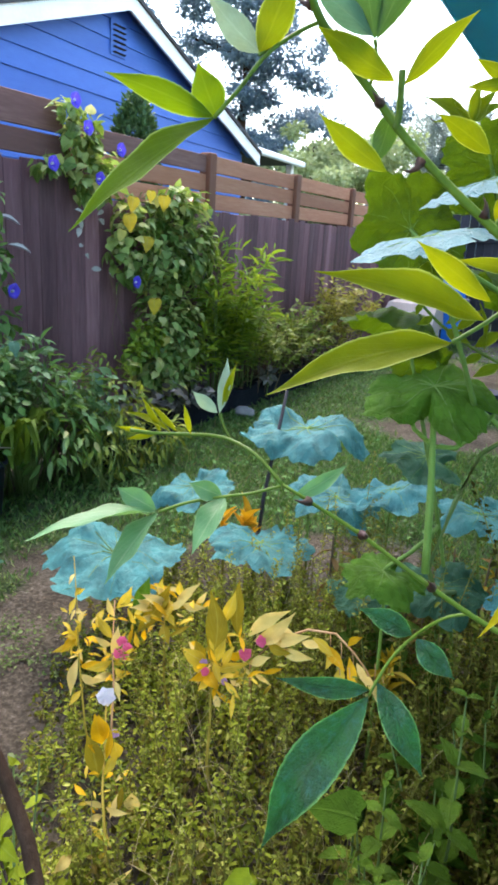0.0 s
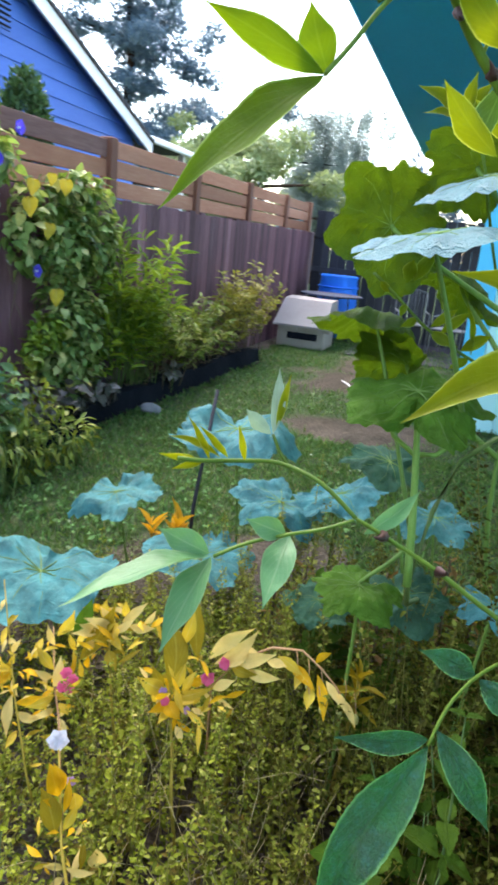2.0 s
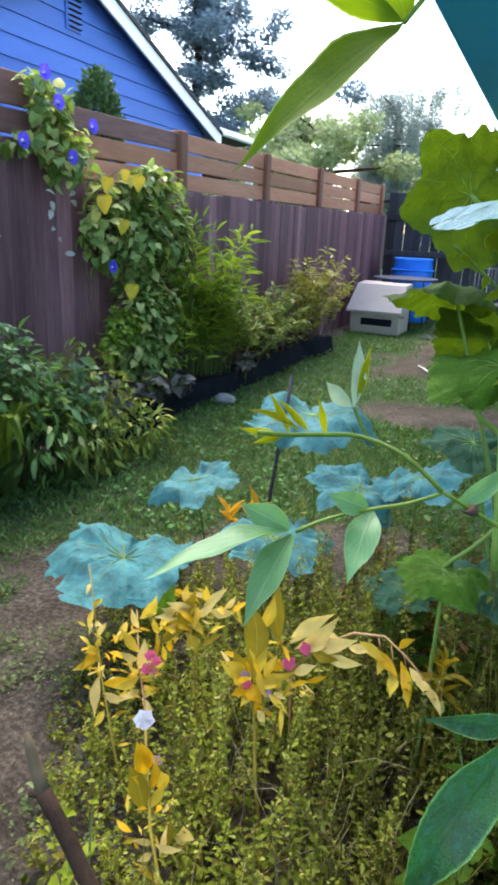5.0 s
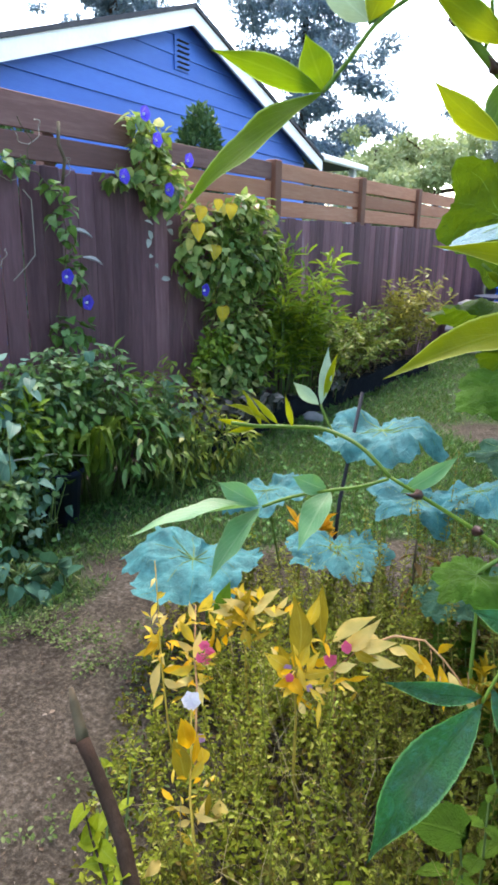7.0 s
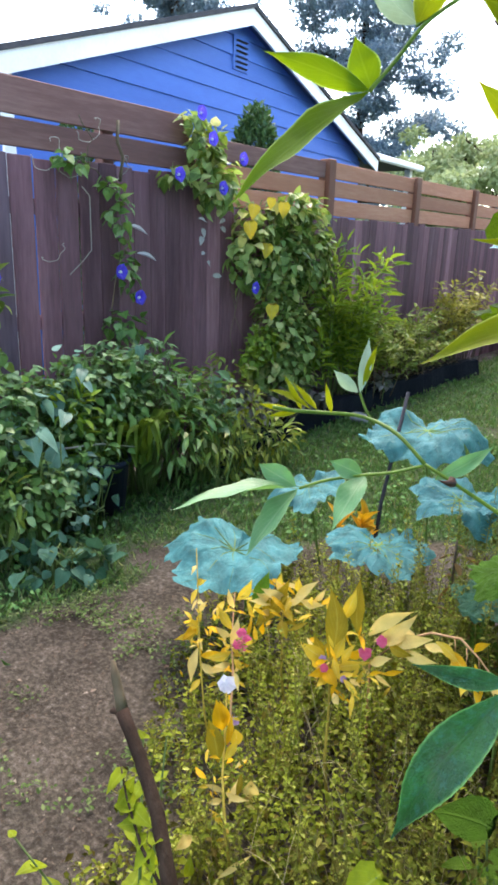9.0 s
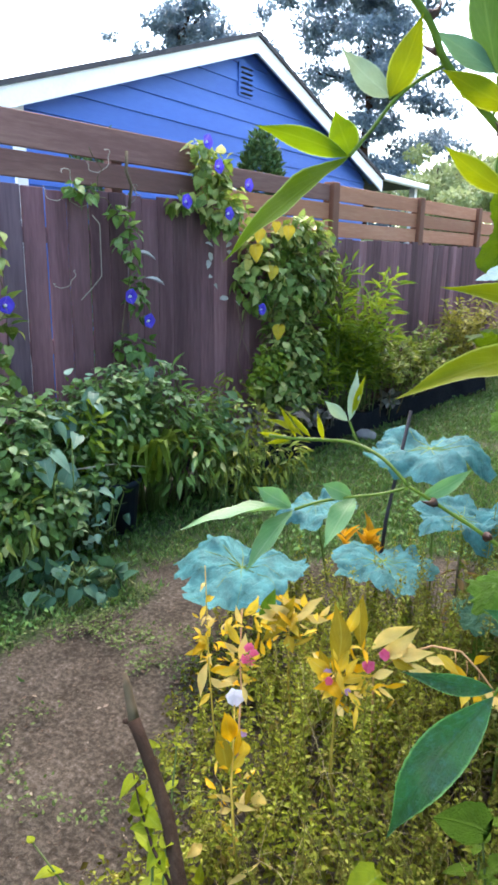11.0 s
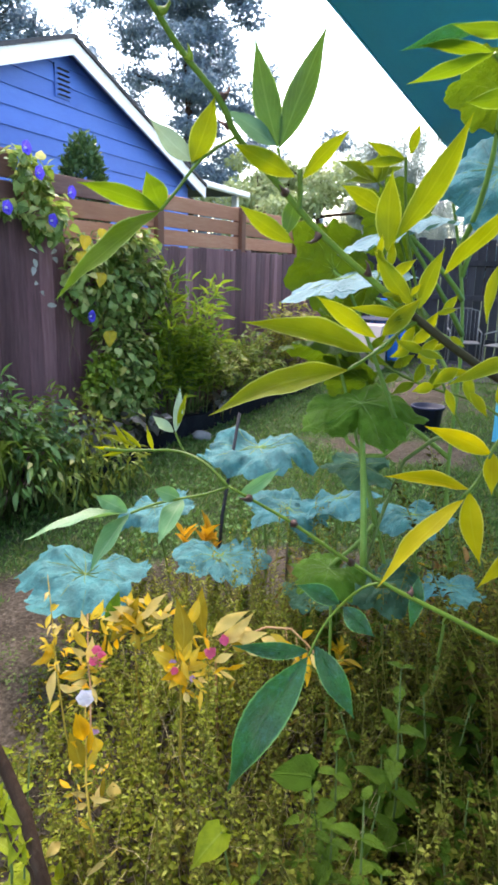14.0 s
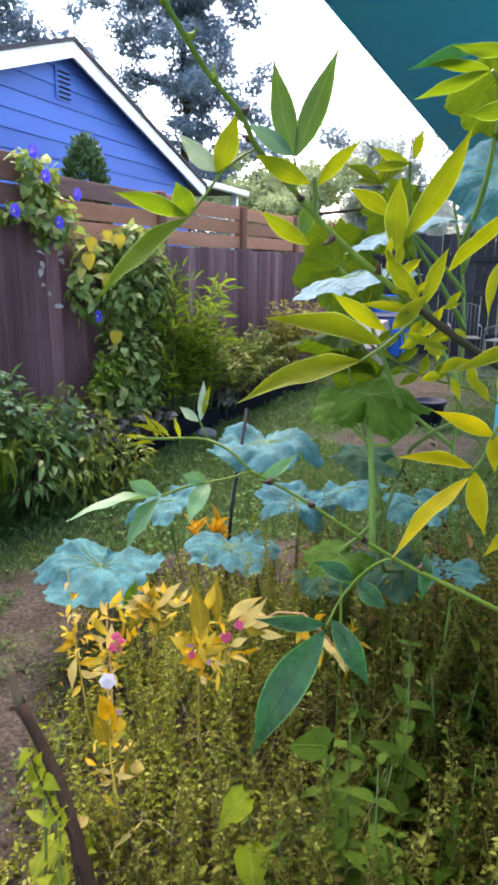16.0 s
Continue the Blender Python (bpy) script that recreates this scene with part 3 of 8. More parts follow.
for s in (-1, 1):
    e = HALF * s
    sl = lambda yy, dz, s=s: PEAK - SLOPE * abs(yy) + dz
    roof = Geo().add([(0.03, 0, sl(0, 0)), (0.03, e, sl(e, 0)), (-7.0, e, sl(e, 0)), (-7.0, 0, sl(0, 0)), (0.03, 0, sl(0, -0.05)), (0.03, e, sl(e, -0.05)), (-7.0, e, sl(e, -0.05)), (-7.0, 0, sl(0, -0.05))],
                     [(0, 1, 2, 3), (7, 6, 5, 4), (0, 4, 5, 1), (1, 5, 6, 2), (2, 6, 7, 3)])
    part("roof", h(roof), M_ROOF, house, smooth=False)
    fas = Geo().add([(0.0, 0, sl(0, -0.053)), (0.0, e, sl(e, -0.053)), (0.0, e, sl(e, -0.24)), (0.0, 0, sl(0, -0.24)), (-0.03, 0, sl(0, -0.053)), (-0.03, e, sl(e, -0.053)), (-0.03, e, sl(e, -0.24)), (-0.03, 0, sl(0, -0.24))],
                    [(0, 1, 2, 3), (7, 6, 5, 4), (0, 4, 5, 1), (1, 5, 6, 2), (2, 6, 7, 3)])
    part("fascia", h(fas), M_WHITE, house, "white painted fascia board", smooth=False)
    sof = Geo().add([(-0.032, 0, sl(0, -0.1)), (-0.032, e, sl(e, -0.1)), (WX - 0.06, e, sl(e, -0.1)), (WX - 0.06, 0, sl(0, -0.1))], [(0, 1, 2, 3)])
    part("soffit", h(sof), M_SIDING, house, smooth=False)
vent = part("vent", h(Geo().box((WX - 0.01, -0.15, 3.69), (WX + 0.012, 0.15, 4.08))), M_SIDING, house, smooth=False)
for k in range(6):
    z = 3.715 + k * 0.06
    part("louvre", h(Geo().add([(WX + 0.014, -0.12, z), (WX + 0.014, 0.12, z), (WX + 0.05, 0.12, z + 0.012), (WX + 0.05, -0.12, z + 0.012), (WX + 0.014, 0.12, z + 0.025), (WX + 0.014, -0.12, z + 0.025)], [(0, 1, 2, 3), (3, 2, 4, 5)])), M_ROOF, vent, smooth=False)
part("porch_roof", h(Geo().box((-3.5, 3.72, 3.12), (-0.2, 6.35, 3.2))), M_ROOF, house, smooth=False)
part("gutter", h(Geo().box((-0.2, 3.6, 3.08), (-0.1, 6.35, 3.19), cut=0.02)), M_WHITE, house, "white metal gutter", smooth=False)
part("porch_post", h(Geo().box((-0.45, 6.15, 0), (-0.33, 6.27, 3.12))), M_WHITE, house, smooth=False)
part("corner_trim", h(Geo().box((WX - 0.02, -3.62, 0.3), (WX + 0.02, -3.5, PEAK - 0.12 - SLOPE * 3.6))), M_WHITE, house, smooth=False)

# ---- patio roof and turquoise wall beside the camera's way ----
patio = thing("patio_roof", (0.5, 6, 3.4), "narrow patio roof with a teal-painted underside and fascia", "patio roof")
EZ, E0, E1 = 3.4, 2.5, 13.9
EAVE = lambda y: -1.09 - 0.0345 * y


def roof_strip(x0, x1, z0, z1):
    """A slab along the eave, from x0 to x1 off its line or to the wall where x1 is None."""
    v = []
    for z in (z0, z1):
        for y in (E0, E1):
            v += [(EAVE(y) + x0, y, z), (0.033 if x1 is None else EAVE(y) + x1, y, z)]
    return Geo().add(v, [(0, 2, 3, 1), (4, 5, 7, 6), (0, 1, 5, 4), (2, 6, 7, 3), (0, 4, 6, 2), (1, 3, 7, 5)])


part("ceiling", roof_strip(0.0, None, EZ, EZ + 0.03), M_TEAL, patio, smooth=False)
part("fascia", roof_strip(-0.025, -0.003, EZ - 0.006, EZ + 0.16), M_TEAL, patio, smooth=False)
part("roof_sheet", roof_strip(-0.05, None, EZ + 0.162, EZ + 0.19), M_ROOF, patio, smooth=False)
shed = thing("garden_shed", (1.5, 7.8, 0), "tall turquoise plank shed with a bright blue corner board", "shed")
part("wall", Geo().box((0.038, 6.66, 0.0), (3.1, 9.6, 4.6)), M_CYAN, shed, smooth=False)
part("side_wall", Geo().box((-0.02, 6.66, 0.0), (0.036, 9.6, 3.395)), M_CYAN, shed, smooth=False)
part("roof", Geo().box((0.0, 6.4, 4.602), (3.2, 9.7, 4.66)), M_ROOF, shed, smooth=False)
x = 0.14
while x < 3.0:
    part("plank", Geo().box((x, 6.642, 0.05), (x + 0.185, 6.659, 4.58), cut=0.004), M_CYAN, shed, smooth=False)
    x += 0.193
part("corner_board", Geo().box((-0.06, 6.63, 0.05), (0.132, 6.659, 3.39), cut=0.005), M_TRIMBLUE, shed, "bright blue corner board", smooth=False)
part("corner_board", Geo().box((-0.065, 6.632, 0.05), (-0.022, 6.8, 3.39), cut=0.005), M_TRIMBLUE, shed, smooth=False)


# wall and eave out of view, added to keep sky light off the bed
own = thing("unseen_house", (2.5, 1.5, 0), "unseen turquoise wall and eave added to shade the weedy bed", "house", kind="structure")
part("wall", Geo().box((1.55, -4.0, 0.0), (1.72, 6.6, 3.19)), M_CYAN, own, smooth=False)
part("eave", Geo().box((0.5, -4.0, 3.2), (3.2, 4.4, 3.24)), M_TEAL, own, smooth=False)

# ---- trees behind ----
def tree(name, base, height, lobes, count, size, mat, label, trunk_r, ratio=0.6, template=SMALL, limbs=9):
    t = thing(name, base, label, "tree")
    b = Vector(base)
    pts = [b + Vector((noise.noise((k, b.x, 1)) * trunk_r, noise.noise((k, b.y, 5)) * trunk_r, height * 0.92 * k / 7)) for k in range(8)]
    g = Geo().tube(pts, [trunk_r * (1 - 0.85 * k / 7) for k in range(8)], 8)
    part("trunk", g, M_BARK, t)
    for c, r in lobes[:limbs]:
        c = Vector(c)
        k = max(0.15, min(0.85, (c.z - b.z - r[2] * 0.6) / height))
        a = b + Vector((0, 0, height * k))
        m = (a + c) / 2 + Vector((0, 0, 0.02 * height * rng.uniform(-1, 1)))
        lim = Geo().tube([a, m, c, c + Vector((0, 0, r[2] * 0.5))], [trunk_r * 0.4, trunk_r * 0.28, trunk_r * 0.14, 0.02], 6)
        part("limb", lim, M_BARK, t)
    g = lobe_leaves(Geo(), lobes, count, size, ratio, template, 0.3, 0.2)
    part("crown", g, mat, t)
    return t


def polar(az, dist, z):
    a = radians(az)
    return (0.4 + dist * math.sin(a), dist * math.cos(a), z)


def crown(az, dist, z0, z1, width, lobes, r, seed, taper=0.5, tall=0.55):
    rr = np.random.default_rng(seed)
    out = []
    for k in range(lobes):
        f = rr.random()
        z = z0 + (z1 - z0) * f
        w = width * (1 - taper * f)
        c = np.array(polar(az, dist, z)) + [rr.normal() * w * 0.5, rr.normal() * w * 0.5, 0]
        s = r * rr.uniform(0.6, 1.3)
        out.append((tuple(c), (s, s, s * tall)))
    return out


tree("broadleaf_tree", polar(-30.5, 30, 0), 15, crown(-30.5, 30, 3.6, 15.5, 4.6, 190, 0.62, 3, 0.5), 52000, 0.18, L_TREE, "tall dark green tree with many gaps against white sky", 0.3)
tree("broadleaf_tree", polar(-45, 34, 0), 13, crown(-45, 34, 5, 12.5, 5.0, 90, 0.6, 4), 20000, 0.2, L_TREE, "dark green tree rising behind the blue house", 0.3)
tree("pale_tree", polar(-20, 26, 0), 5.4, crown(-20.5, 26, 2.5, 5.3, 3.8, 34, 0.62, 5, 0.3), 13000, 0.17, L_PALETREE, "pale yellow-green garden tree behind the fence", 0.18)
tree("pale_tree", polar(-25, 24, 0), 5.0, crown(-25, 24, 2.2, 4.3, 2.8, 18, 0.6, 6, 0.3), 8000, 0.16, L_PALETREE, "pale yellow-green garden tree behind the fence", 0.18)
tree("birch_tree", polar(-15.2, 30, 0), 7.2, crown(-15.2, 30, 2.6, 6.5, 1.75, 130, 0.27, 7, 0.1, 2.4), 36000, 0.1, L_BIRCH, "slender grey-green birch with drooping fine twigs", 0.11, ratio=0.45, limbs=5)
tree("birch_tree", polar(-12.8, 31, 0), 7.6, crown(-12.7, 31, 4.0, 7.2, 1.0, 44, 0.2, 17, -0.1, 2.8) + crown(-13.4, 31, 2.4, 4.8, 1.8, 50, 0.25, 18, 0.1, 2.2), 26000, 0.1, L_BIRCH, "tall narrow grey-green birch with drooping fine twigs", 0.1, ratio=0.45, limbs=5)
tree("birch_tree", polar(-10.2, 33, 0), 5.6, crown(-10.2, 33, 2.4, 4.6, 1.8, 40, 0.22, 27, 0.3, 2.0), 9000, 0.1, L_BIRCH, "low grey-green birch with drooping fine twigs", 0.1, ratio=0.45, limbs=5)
lump("overhead_cable", Geo().tube([(-20 + 2.0 * k, 26.0 + 0.4 * k, 4.78 + 0.004 * (k - 8) ** 2) for k in range(17)], 0.022, 6), M_BLACKPLASTIC, "thin dark cable sagging across the sky", "cable")


def tree_row(az0, az1, dist, h0, h1, n, seed):
    rr = np.random.default_rng(seed)
    g, tr = Geo(), Geo()
    for k in range(n):
        az = az0 + (az1 - az0) * (k + rr.random() * 0.7) / n
        hh = rr.uniform(h0, h1)
        b = Vector(polar(az, dist * rr.uniform(0.9, 1.1), 0))
        tr.tube([b, b + Vector((0, 0, hh))], [0.25, 0.03], 6)
        lobes = [((b.x + rr.normal() * 0.3, b.y + rr.normal() * 0.3, hh * f), (0.3 + 1.9 * (1 - f), 0.3 + 1.9 * (1 - f), 0.5)) for f in np.linspace(0.25, 0.97, 11)]
        lobe_leaves(g, lobes, 1100, 0.55, 0.4, SMALL, 0.5, 0.2)
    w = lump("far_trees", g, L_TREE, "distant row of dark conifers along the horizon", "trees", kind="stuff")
    part("trunks", tr, M_BARK, w)


tree_row(-60, 12, 55, 6, 9.5, 34, 11)
tree_row(-45, -38, 45, 12, 15, 4, 12)

# ---- plants along the fence ----
M_STEM = surface("green_stem", [(0.0, (0.05, 0.08, 0.02)), (0.5, (0.1, 0.15, 0.04)), (1.0, (0.18, 0.2, 0.07))], 10, 90, 0.6, 0.2)
M_TWIG = surface("brown_twig", [(0.0, (0.05, 0.035, 0.02)), (0.5, (0.12, 0.085, 0.05)), (1.0, (0.22, 0.17, 0.1))], 10, 90, 0.8, 0.3)
M_PALETWIG = surface("pale_dry_vine", [(0.0, (0.25, 0.2, 0.16)), (1.0, (0.45, 0.4, 0.34))], 10, 90, 0.8, 0.2)
L_PALEDEAD = leaf_mat("pale_dead_leaf", [(0.0, (0.25, 0.24, 0.22)), (0.6, (0.4, 0.38, 0.36)), (1.0, (0.5, 0.5, 0.5))], (0.5, 0.45, 0.4), 0.6, 0.25, (0.4, 0.36, 0.3))
L_BLUEPETAL = leaf_mat("violet_blue_petal", [(0.0, (0.05, 0.03, 0.5)), (1.0, (0.1, 0.07, 0.7))], (0.4, 0.3, 0.8), 0.5, 0.35, (0.15, 0.1, 0.9), 0.5, 0.1)


def stems(geo, foot, lobes, count, r=0.006):
    """Thin branching stems from the foot up into the lobes."""
    for k in range(count):
        c, rad = lobes[k % len(lobes)]
        end = np.array(c) + unit(1)[0] * np.array(rad) * 0.7
        a = np.array(foot) + [*rng.normal(0, 0.04, 2), 0]
        mid = (a + end) / 2 + [*rng.normal(0, 0.05, 2), 0.1]
        geo.tube([a, mid, end], [r, r * 0.7, r * 0.3], 5)
    return geo


def shrub(name, foot, lobes, count, size, ratio, template, mat, label, category="shrub", droop=0.3, twigs=14, shell=0.35, wood=None):
    t = thing(name, foot, label, category)
    part("stem", stems(Geo(), foot, lobes, twigs), wood or M_TWIG, t, kind="stuff")
    part("foliage", lobe_leaves(Geo(), lobes, count, size, ratio, template, droop, shell), mat, t, kind="stuff")
    return t


L_BLUEGREEN = leaf_mat("bluish_border_leaf", [(0.0, (0.06, 0.14, 0.09)), (0.6, (0.12, 0.24, 0.17)), (1.0, (0.25, 0.38, 0.3))], (0.3, 0.42, 0.3), through=0.25, glow=(0.15, 0.3, 0.12), spec=0.3)
L_LOBED = leaf_mat("lobed_leaf", [(0.0, (0.05, 0.11, 0.045)), (0.5, (0.11, 0.21, 0.08)), (0.85, (0.2, 0.32, 0.14)), (1.0, (0.36, 0.44, 0.26))], (0.3, 0.4, 0.2), through=0.3, glow=(0.2, 0.36, 0.06), spec=0.2)
L_TEALVINE = leaf_mat("teal_vine_leaf", [(0.0, (0.03, 0.09, 0.05)), (0.7, (0.06, 0.14, 0.09)), (1.0, (0.1, 0.19, 0.13))], (0.12, 0.2, 0.14), through=0.25, glow=(0.06, 0.16, 0.06), spec=0.15)
shrub("border_plant", (-2.75, 1.75, 0), [((-2.75, 1.7, 0.5), (0.3, 0.35, 0.4)), ((-2.6, 1.85, 0.3), (0.28, 0.3, 0.28)), ((-2.8, 1.9, 0.75), (0.2, 0.25, 0.2))], 1300, 0.06, 0.7, TOOTHED, L_BUSH, "leafy dark green border plant at the fence foot", wood=M_STEM)
shrub("border_plant", (-2.78, 2.45, 0), [((-2.78, 2.35, 0.6), (0.26, 0.3, 0.34)), ((-2.72, 2.6, 0.7), (0.25, 0.28, 0.26)), ((-2.62, 2.3, 0.42), (0.2, 0.24, 0.22))], 1500, 0.055, 0.7, TOOTHED, L_BUSH, "leafy dark green border plant at the fence foot", wood=M_STEM)
shrub("border_plant", (-2.75, 3.05, 0), [((-2.75, 3.0, 0.62), (0.26, 0.3, 0.34)), ((-2.68, 3.25, 0.5), (0.25, 0.28, 0.3)), ((-2.55, 3.0, 0.4), (0.2, 0.26, 0.24))], 420, 0.11, 0.3, LANCE, L_BUSH, "border plant with long drooping dark green leaves", wood=M_STEM, droop=0.7)
shrub("border_plant", (-2.7, 3.65, 0), [((-2.72, 3.6, 0.5), (0.28, 0.34, 0.34)), ((-2.5, 3.75, 0.24), (0.26, 0.34, 0.2)), ((-2.52, 3.4, 0.26), (0.24, 0.26, 0.22))], 620, 0.08, 0.34, LANCE, L_LOW, "sprawling border plant with pale spent leaves", wood=M_STEM, droop=0.6)
shrub("lime_plant", (-2.6, 2.25, 0.0), [((-2.58, 2.25, 0.7), (0.1, 0.11, 0.13)), ((-2.6, 2.27, 0.5), (0.09, 0.09, 0.14))], 130, 0.09, 0.34, LANCE, L_BAMBOO, "small upright lime-green plant among darker leaves", wood=M_STEM, droop=-0.3)
shrub("low_vine", (-2.2, 1.78, 0), [((-2.25, 1.78, 0.1), (0.24, 0.24, 0.08)), ((-2.08, 1.9, 0.07), (0.14, 0.16, 0.06))], 70, 0.075, 0.95, HEART, L_TEALVINE, "low broad-leaved vine creeping on the lawn", "vine", wood=M_STEM, droop=0.1)

for x, y, z, count, size in ((-2.55, 1.95, 0.72, 18, 0.13), (-2.66, 2.3, 0.9, 30, 0.08), (-2.6, 3.3, 0.72, 12, 0.12), (-2.72, 2.75, 0.95, 26, 0.07), (-2.5, 2.2, 0.4, 24, 0.07)):
    shrub("border_herb", (x, y, 0), [((x, y, z), (0.16, 0.22, 0.12)), ((x - 0.05, y + 0.1, z - 0.15), (0.18, 0.22, 0.14))], count, size, 0.75, HEART, L_BLUEGREEN, "herb with pale bluish-green leaves in the border", "herb", 0.5, 12, wood=M_STEM)
for x, y, z, count in ((-2.45, 3.55, 0.45, 40), (-2.35, 3.85, 0.2, 46), (-2.4, 3.2, 0.35, 26), (-2.45, 1.7, 0.35, 30)):
    shrub("spent_plant", (x, y, 0), [((x, y, z), (0.16, 0.22, 0.16))], count, 0.085, 0.32, LANCE, L_LOW, "sprawling stalks with pale drooping spent leaves", "herb", 0.9, 9, wood=M_STEM)
# dry cane lying across the pot
lump("dry_cane", Geo().tube([(-2.6, 2.05, 0.49), (-2.52, 2.2, 0.5), (-2.5, 2.35, 0.49), (-2.5, 2.45, 0.46), (-2.49, 2.6, 0.42)], [0.005, 0.0045, 0.004, 0.0035, 0.003], 6), M_PALETWIG, "pale dry cane hanging over the plant pot", "dry stalk")
def lobed_plant(x, y, z, count, size, label):
    """A stalky plant whose leaves are three toothed leaflets each, held flat at the top."""
    t = thing("lobed_plant", (x, y, 0), label, "perennial")
    stalks, g = Geo(), Geo()
    for k in range(count):
        a, r = rng.uniform(0, 6.28), 0.26 * rng.random() ** 0.6
        p = np.array([x + 0.7 * r * math.cos(a), y + 1.2 * r * math.sin(a), z * rng.uniform(0.62, 1.05) - 0.5 * r])
        stalks.tube([(x + 0.2 * r * math.cos(a), y + 0.2 * r * math.sin(a), 0.0), (x + 0.5 * r * math.cos(a), y + 0.6 * r * math.sin(a), p[2] * 0.6), tuple(p)], [0.003, 0.0022, 0.0012], 4, False)
        turn = rng.uniform(0, 6.28)
        L = size * rng.uniform(0.7, 1.3)
        d = np.array([[math.cos(turn + q), math.sin(turn + q), rng.normal(-0.1, 0.25)] for q in (-1.1, 0.0, 1.1)])
        leaves(g, np.repeat(p[None], 3, 0), d, np.repeat([[rng.normal(0.15, 0.3), rng.normal(-0.1, 0.3), 1.0]], 3, 0), [L * 0.85, L, L * 0.85], [L * 0.62] * 3, TOOTHED)
    part("stalk", stalks, M_STEM, t, kind="stuff")
    part("foliage", g, L_LOBED, t, kind="stuff")


for x, y, z, count in ((-2.72, 2.6, 1.0, 150), (-2.74, 2.9, 0.98, 130), (-2.74, 2.2, 0.94, 120), (-2.7, 1.85, 0.86, 110), (-2.6, 3.3, 0.75, 70), (-2.5, 1.95, 0.5, 80)):
    lobed_plant(x, y, z, count, 0.06, "leafy border plant with pale lobed leaves on thin stalks")
# plant with long arching blades
L_ARCH = leaf_mat("arching_leaf", [(0.0, (0.05, 0.095, 0.012)), (0.6, (0.09, 0.14, 0.016)), (1.0, (0.15, 0.2, 0.03))], (0.16, 0.24, 0.06), 0.5, 0.3, (0.15, 0.24, 0.01), spec=0.12)
arching = thing("arching_plant", (-2.54, 2.66, 0), "border plant with long broad arching green leaves", "perennial")
for k in range(26):
    a = k * 2.4
    out = Vector((0.55 * math.cos(a), math.sin(a), 0))
    reach, top = rng.uniform(0.2, 0.36), rng.uniform(0.5, 0.62)
    b = Vector((-2.53 + rng.normal(0, 0.03), 2.66 + rng.normal(0, 0.05), 0.3))
    spine = [b * (1 - q) ** 2 + (b + out * reach * 0.6 + Vector((0, 0, 2 * (top - 0.36)))) * 2 * q * (1 - q) + (b + out * reach + Vector((0, 0, rng.uniform(0.05, 0.24)))) * q * q for q in np.linspace(0, 1, 9)]
    side = Vector((-out.y, out.x, 0)).normalized()
    wide = rng.uniform(0.018, 0.03)
    vs, uv, fs = [], [], []
    for i, p in enumerate(spine):
        q = i / 8
        w = wide * math.sin(math.pi * min(0.97, 0.06 + 0.94 * q)) ** 0.7
        for sgn in (-1, 0, 1):
            vs.append(tuple(p + side * w * sgn + Vector((0, 0, 0.25 * w * abs(sgn)))))
            uv.append((0.5 + 0.5 * sgn, q))
    for i in range(8):
        for j in (0, 1):
            fs.append((3 * i + j, 3 * i + j + 1, 3 * i + j + 4, 3 * i + j + 3))
    part("leaf", Geo().add(vs, fs, uv), L_ARCH, arching)
# small bluish leaves hanging before the pot
shrub("trailing_herb", (-2.5, 2.28, 0), [((-2.48, 2.2, 0.3), (0.08, 0.16, 0.14)), ((-2.45, 2.12, 0.14), (0.1, 0.16, 0.1))], 90, 0.05, 0.7, OVAL, L_BLUEGREEN, "small bluish-green leaves trailing before the pot", "herb", 0.6, 10, wood=M_STEM)

# climbing morning glory on the fence
glory = thing("morning_glory", (-3.0, 4.5, 0.1), "morning glory vine climbing the fence, heart-shaped leaves, blue flowers", "vine")
lobes = [((-2.98, 4.25, 1.55), (0.12, 0.3, 0.36)), ((-2.97, 4.7, 1.45), (0.13, 0.36, 0.45)), ((-2.96, 4.65, 0.9), (0.14, 0.36, 0.5)), ((-2.98, 5.1, 1.5), (0.1, 0.3, 0.38)), ((-2.96, 4.95, 0.7), (0.14, 0.3, 0.4)), ((-3.0, 3.85, 1.98), (0.1, 0.24, 0.2)), ((-3.02, 3.72, 2.22), (0.1, 0.2, 0.16)), ((-3.0, 3.45, 1.99), (0.06, 0.16, 0.06)), ((-3.0, 3.6, 2.34), (0.06, 0.12, 0.06)), ((-2.95, 4.75, 1.85), (0.1, 0.42, 0.14)), ((-2.92, 4.6, 0.5), (0.16, 0.4, 0.25))]
part("foliage", lobe_leaves(Geo(), lobes, 2900, 0.072, 0.85, HEART, 0.7, 0.3), L_VINE, glory, kind="stuff")
part("lime_foliage", lobe_leaves(Geo(), [((-2.9, 4.3, 0.82), (0.1, 0.2, 0.16)), ((-2.88, 4.15, 0.7), (0.08, 0.14, 0.12))], 260, 0.05, 0.8, HEART, 0.5, 0.3), L_BAMBOO, glory, "small lime-green leaves", kind="stuff")
v = Geo()
for k in range(12):
    yy, top = rng.uniform(4.0, 5.2), rng.uniform(1.2, 2.0)
    v.tube([(-2.98 + rng.normal(0, 0.03), yy + rng.normal(0, 0.1) * f, 0.05 + (top - 0.05) * f) for f in np.linspace(0, 1, 7)], 0.0028, 5)
part("vine_stem", v, M_TWIG, glory, kind="stuff")
sprig = thing("morning_glory", (-3.02, 3.1, 0.1), "thin morning glory strand with two blue flowers on the pickets", "vine")
v = Geo()
v.tube([(-3.03, 2.94 + 0.05 * math.sin(k), 0.3 + k * 0.17) for k in range(10)] + [(-3.03, 2.8, 1.97), (-3.03, 2.5, 2.0)], 0.004, 5)
v.tube([(-3.03, 2.75, 1.95), (-3.0, 2.72, 2.08), (-3.0, 2.76, 2.13), (-2.99, 2.68, 2.2), (-2.99, 2.66, 2.24)], 0.003, 5)
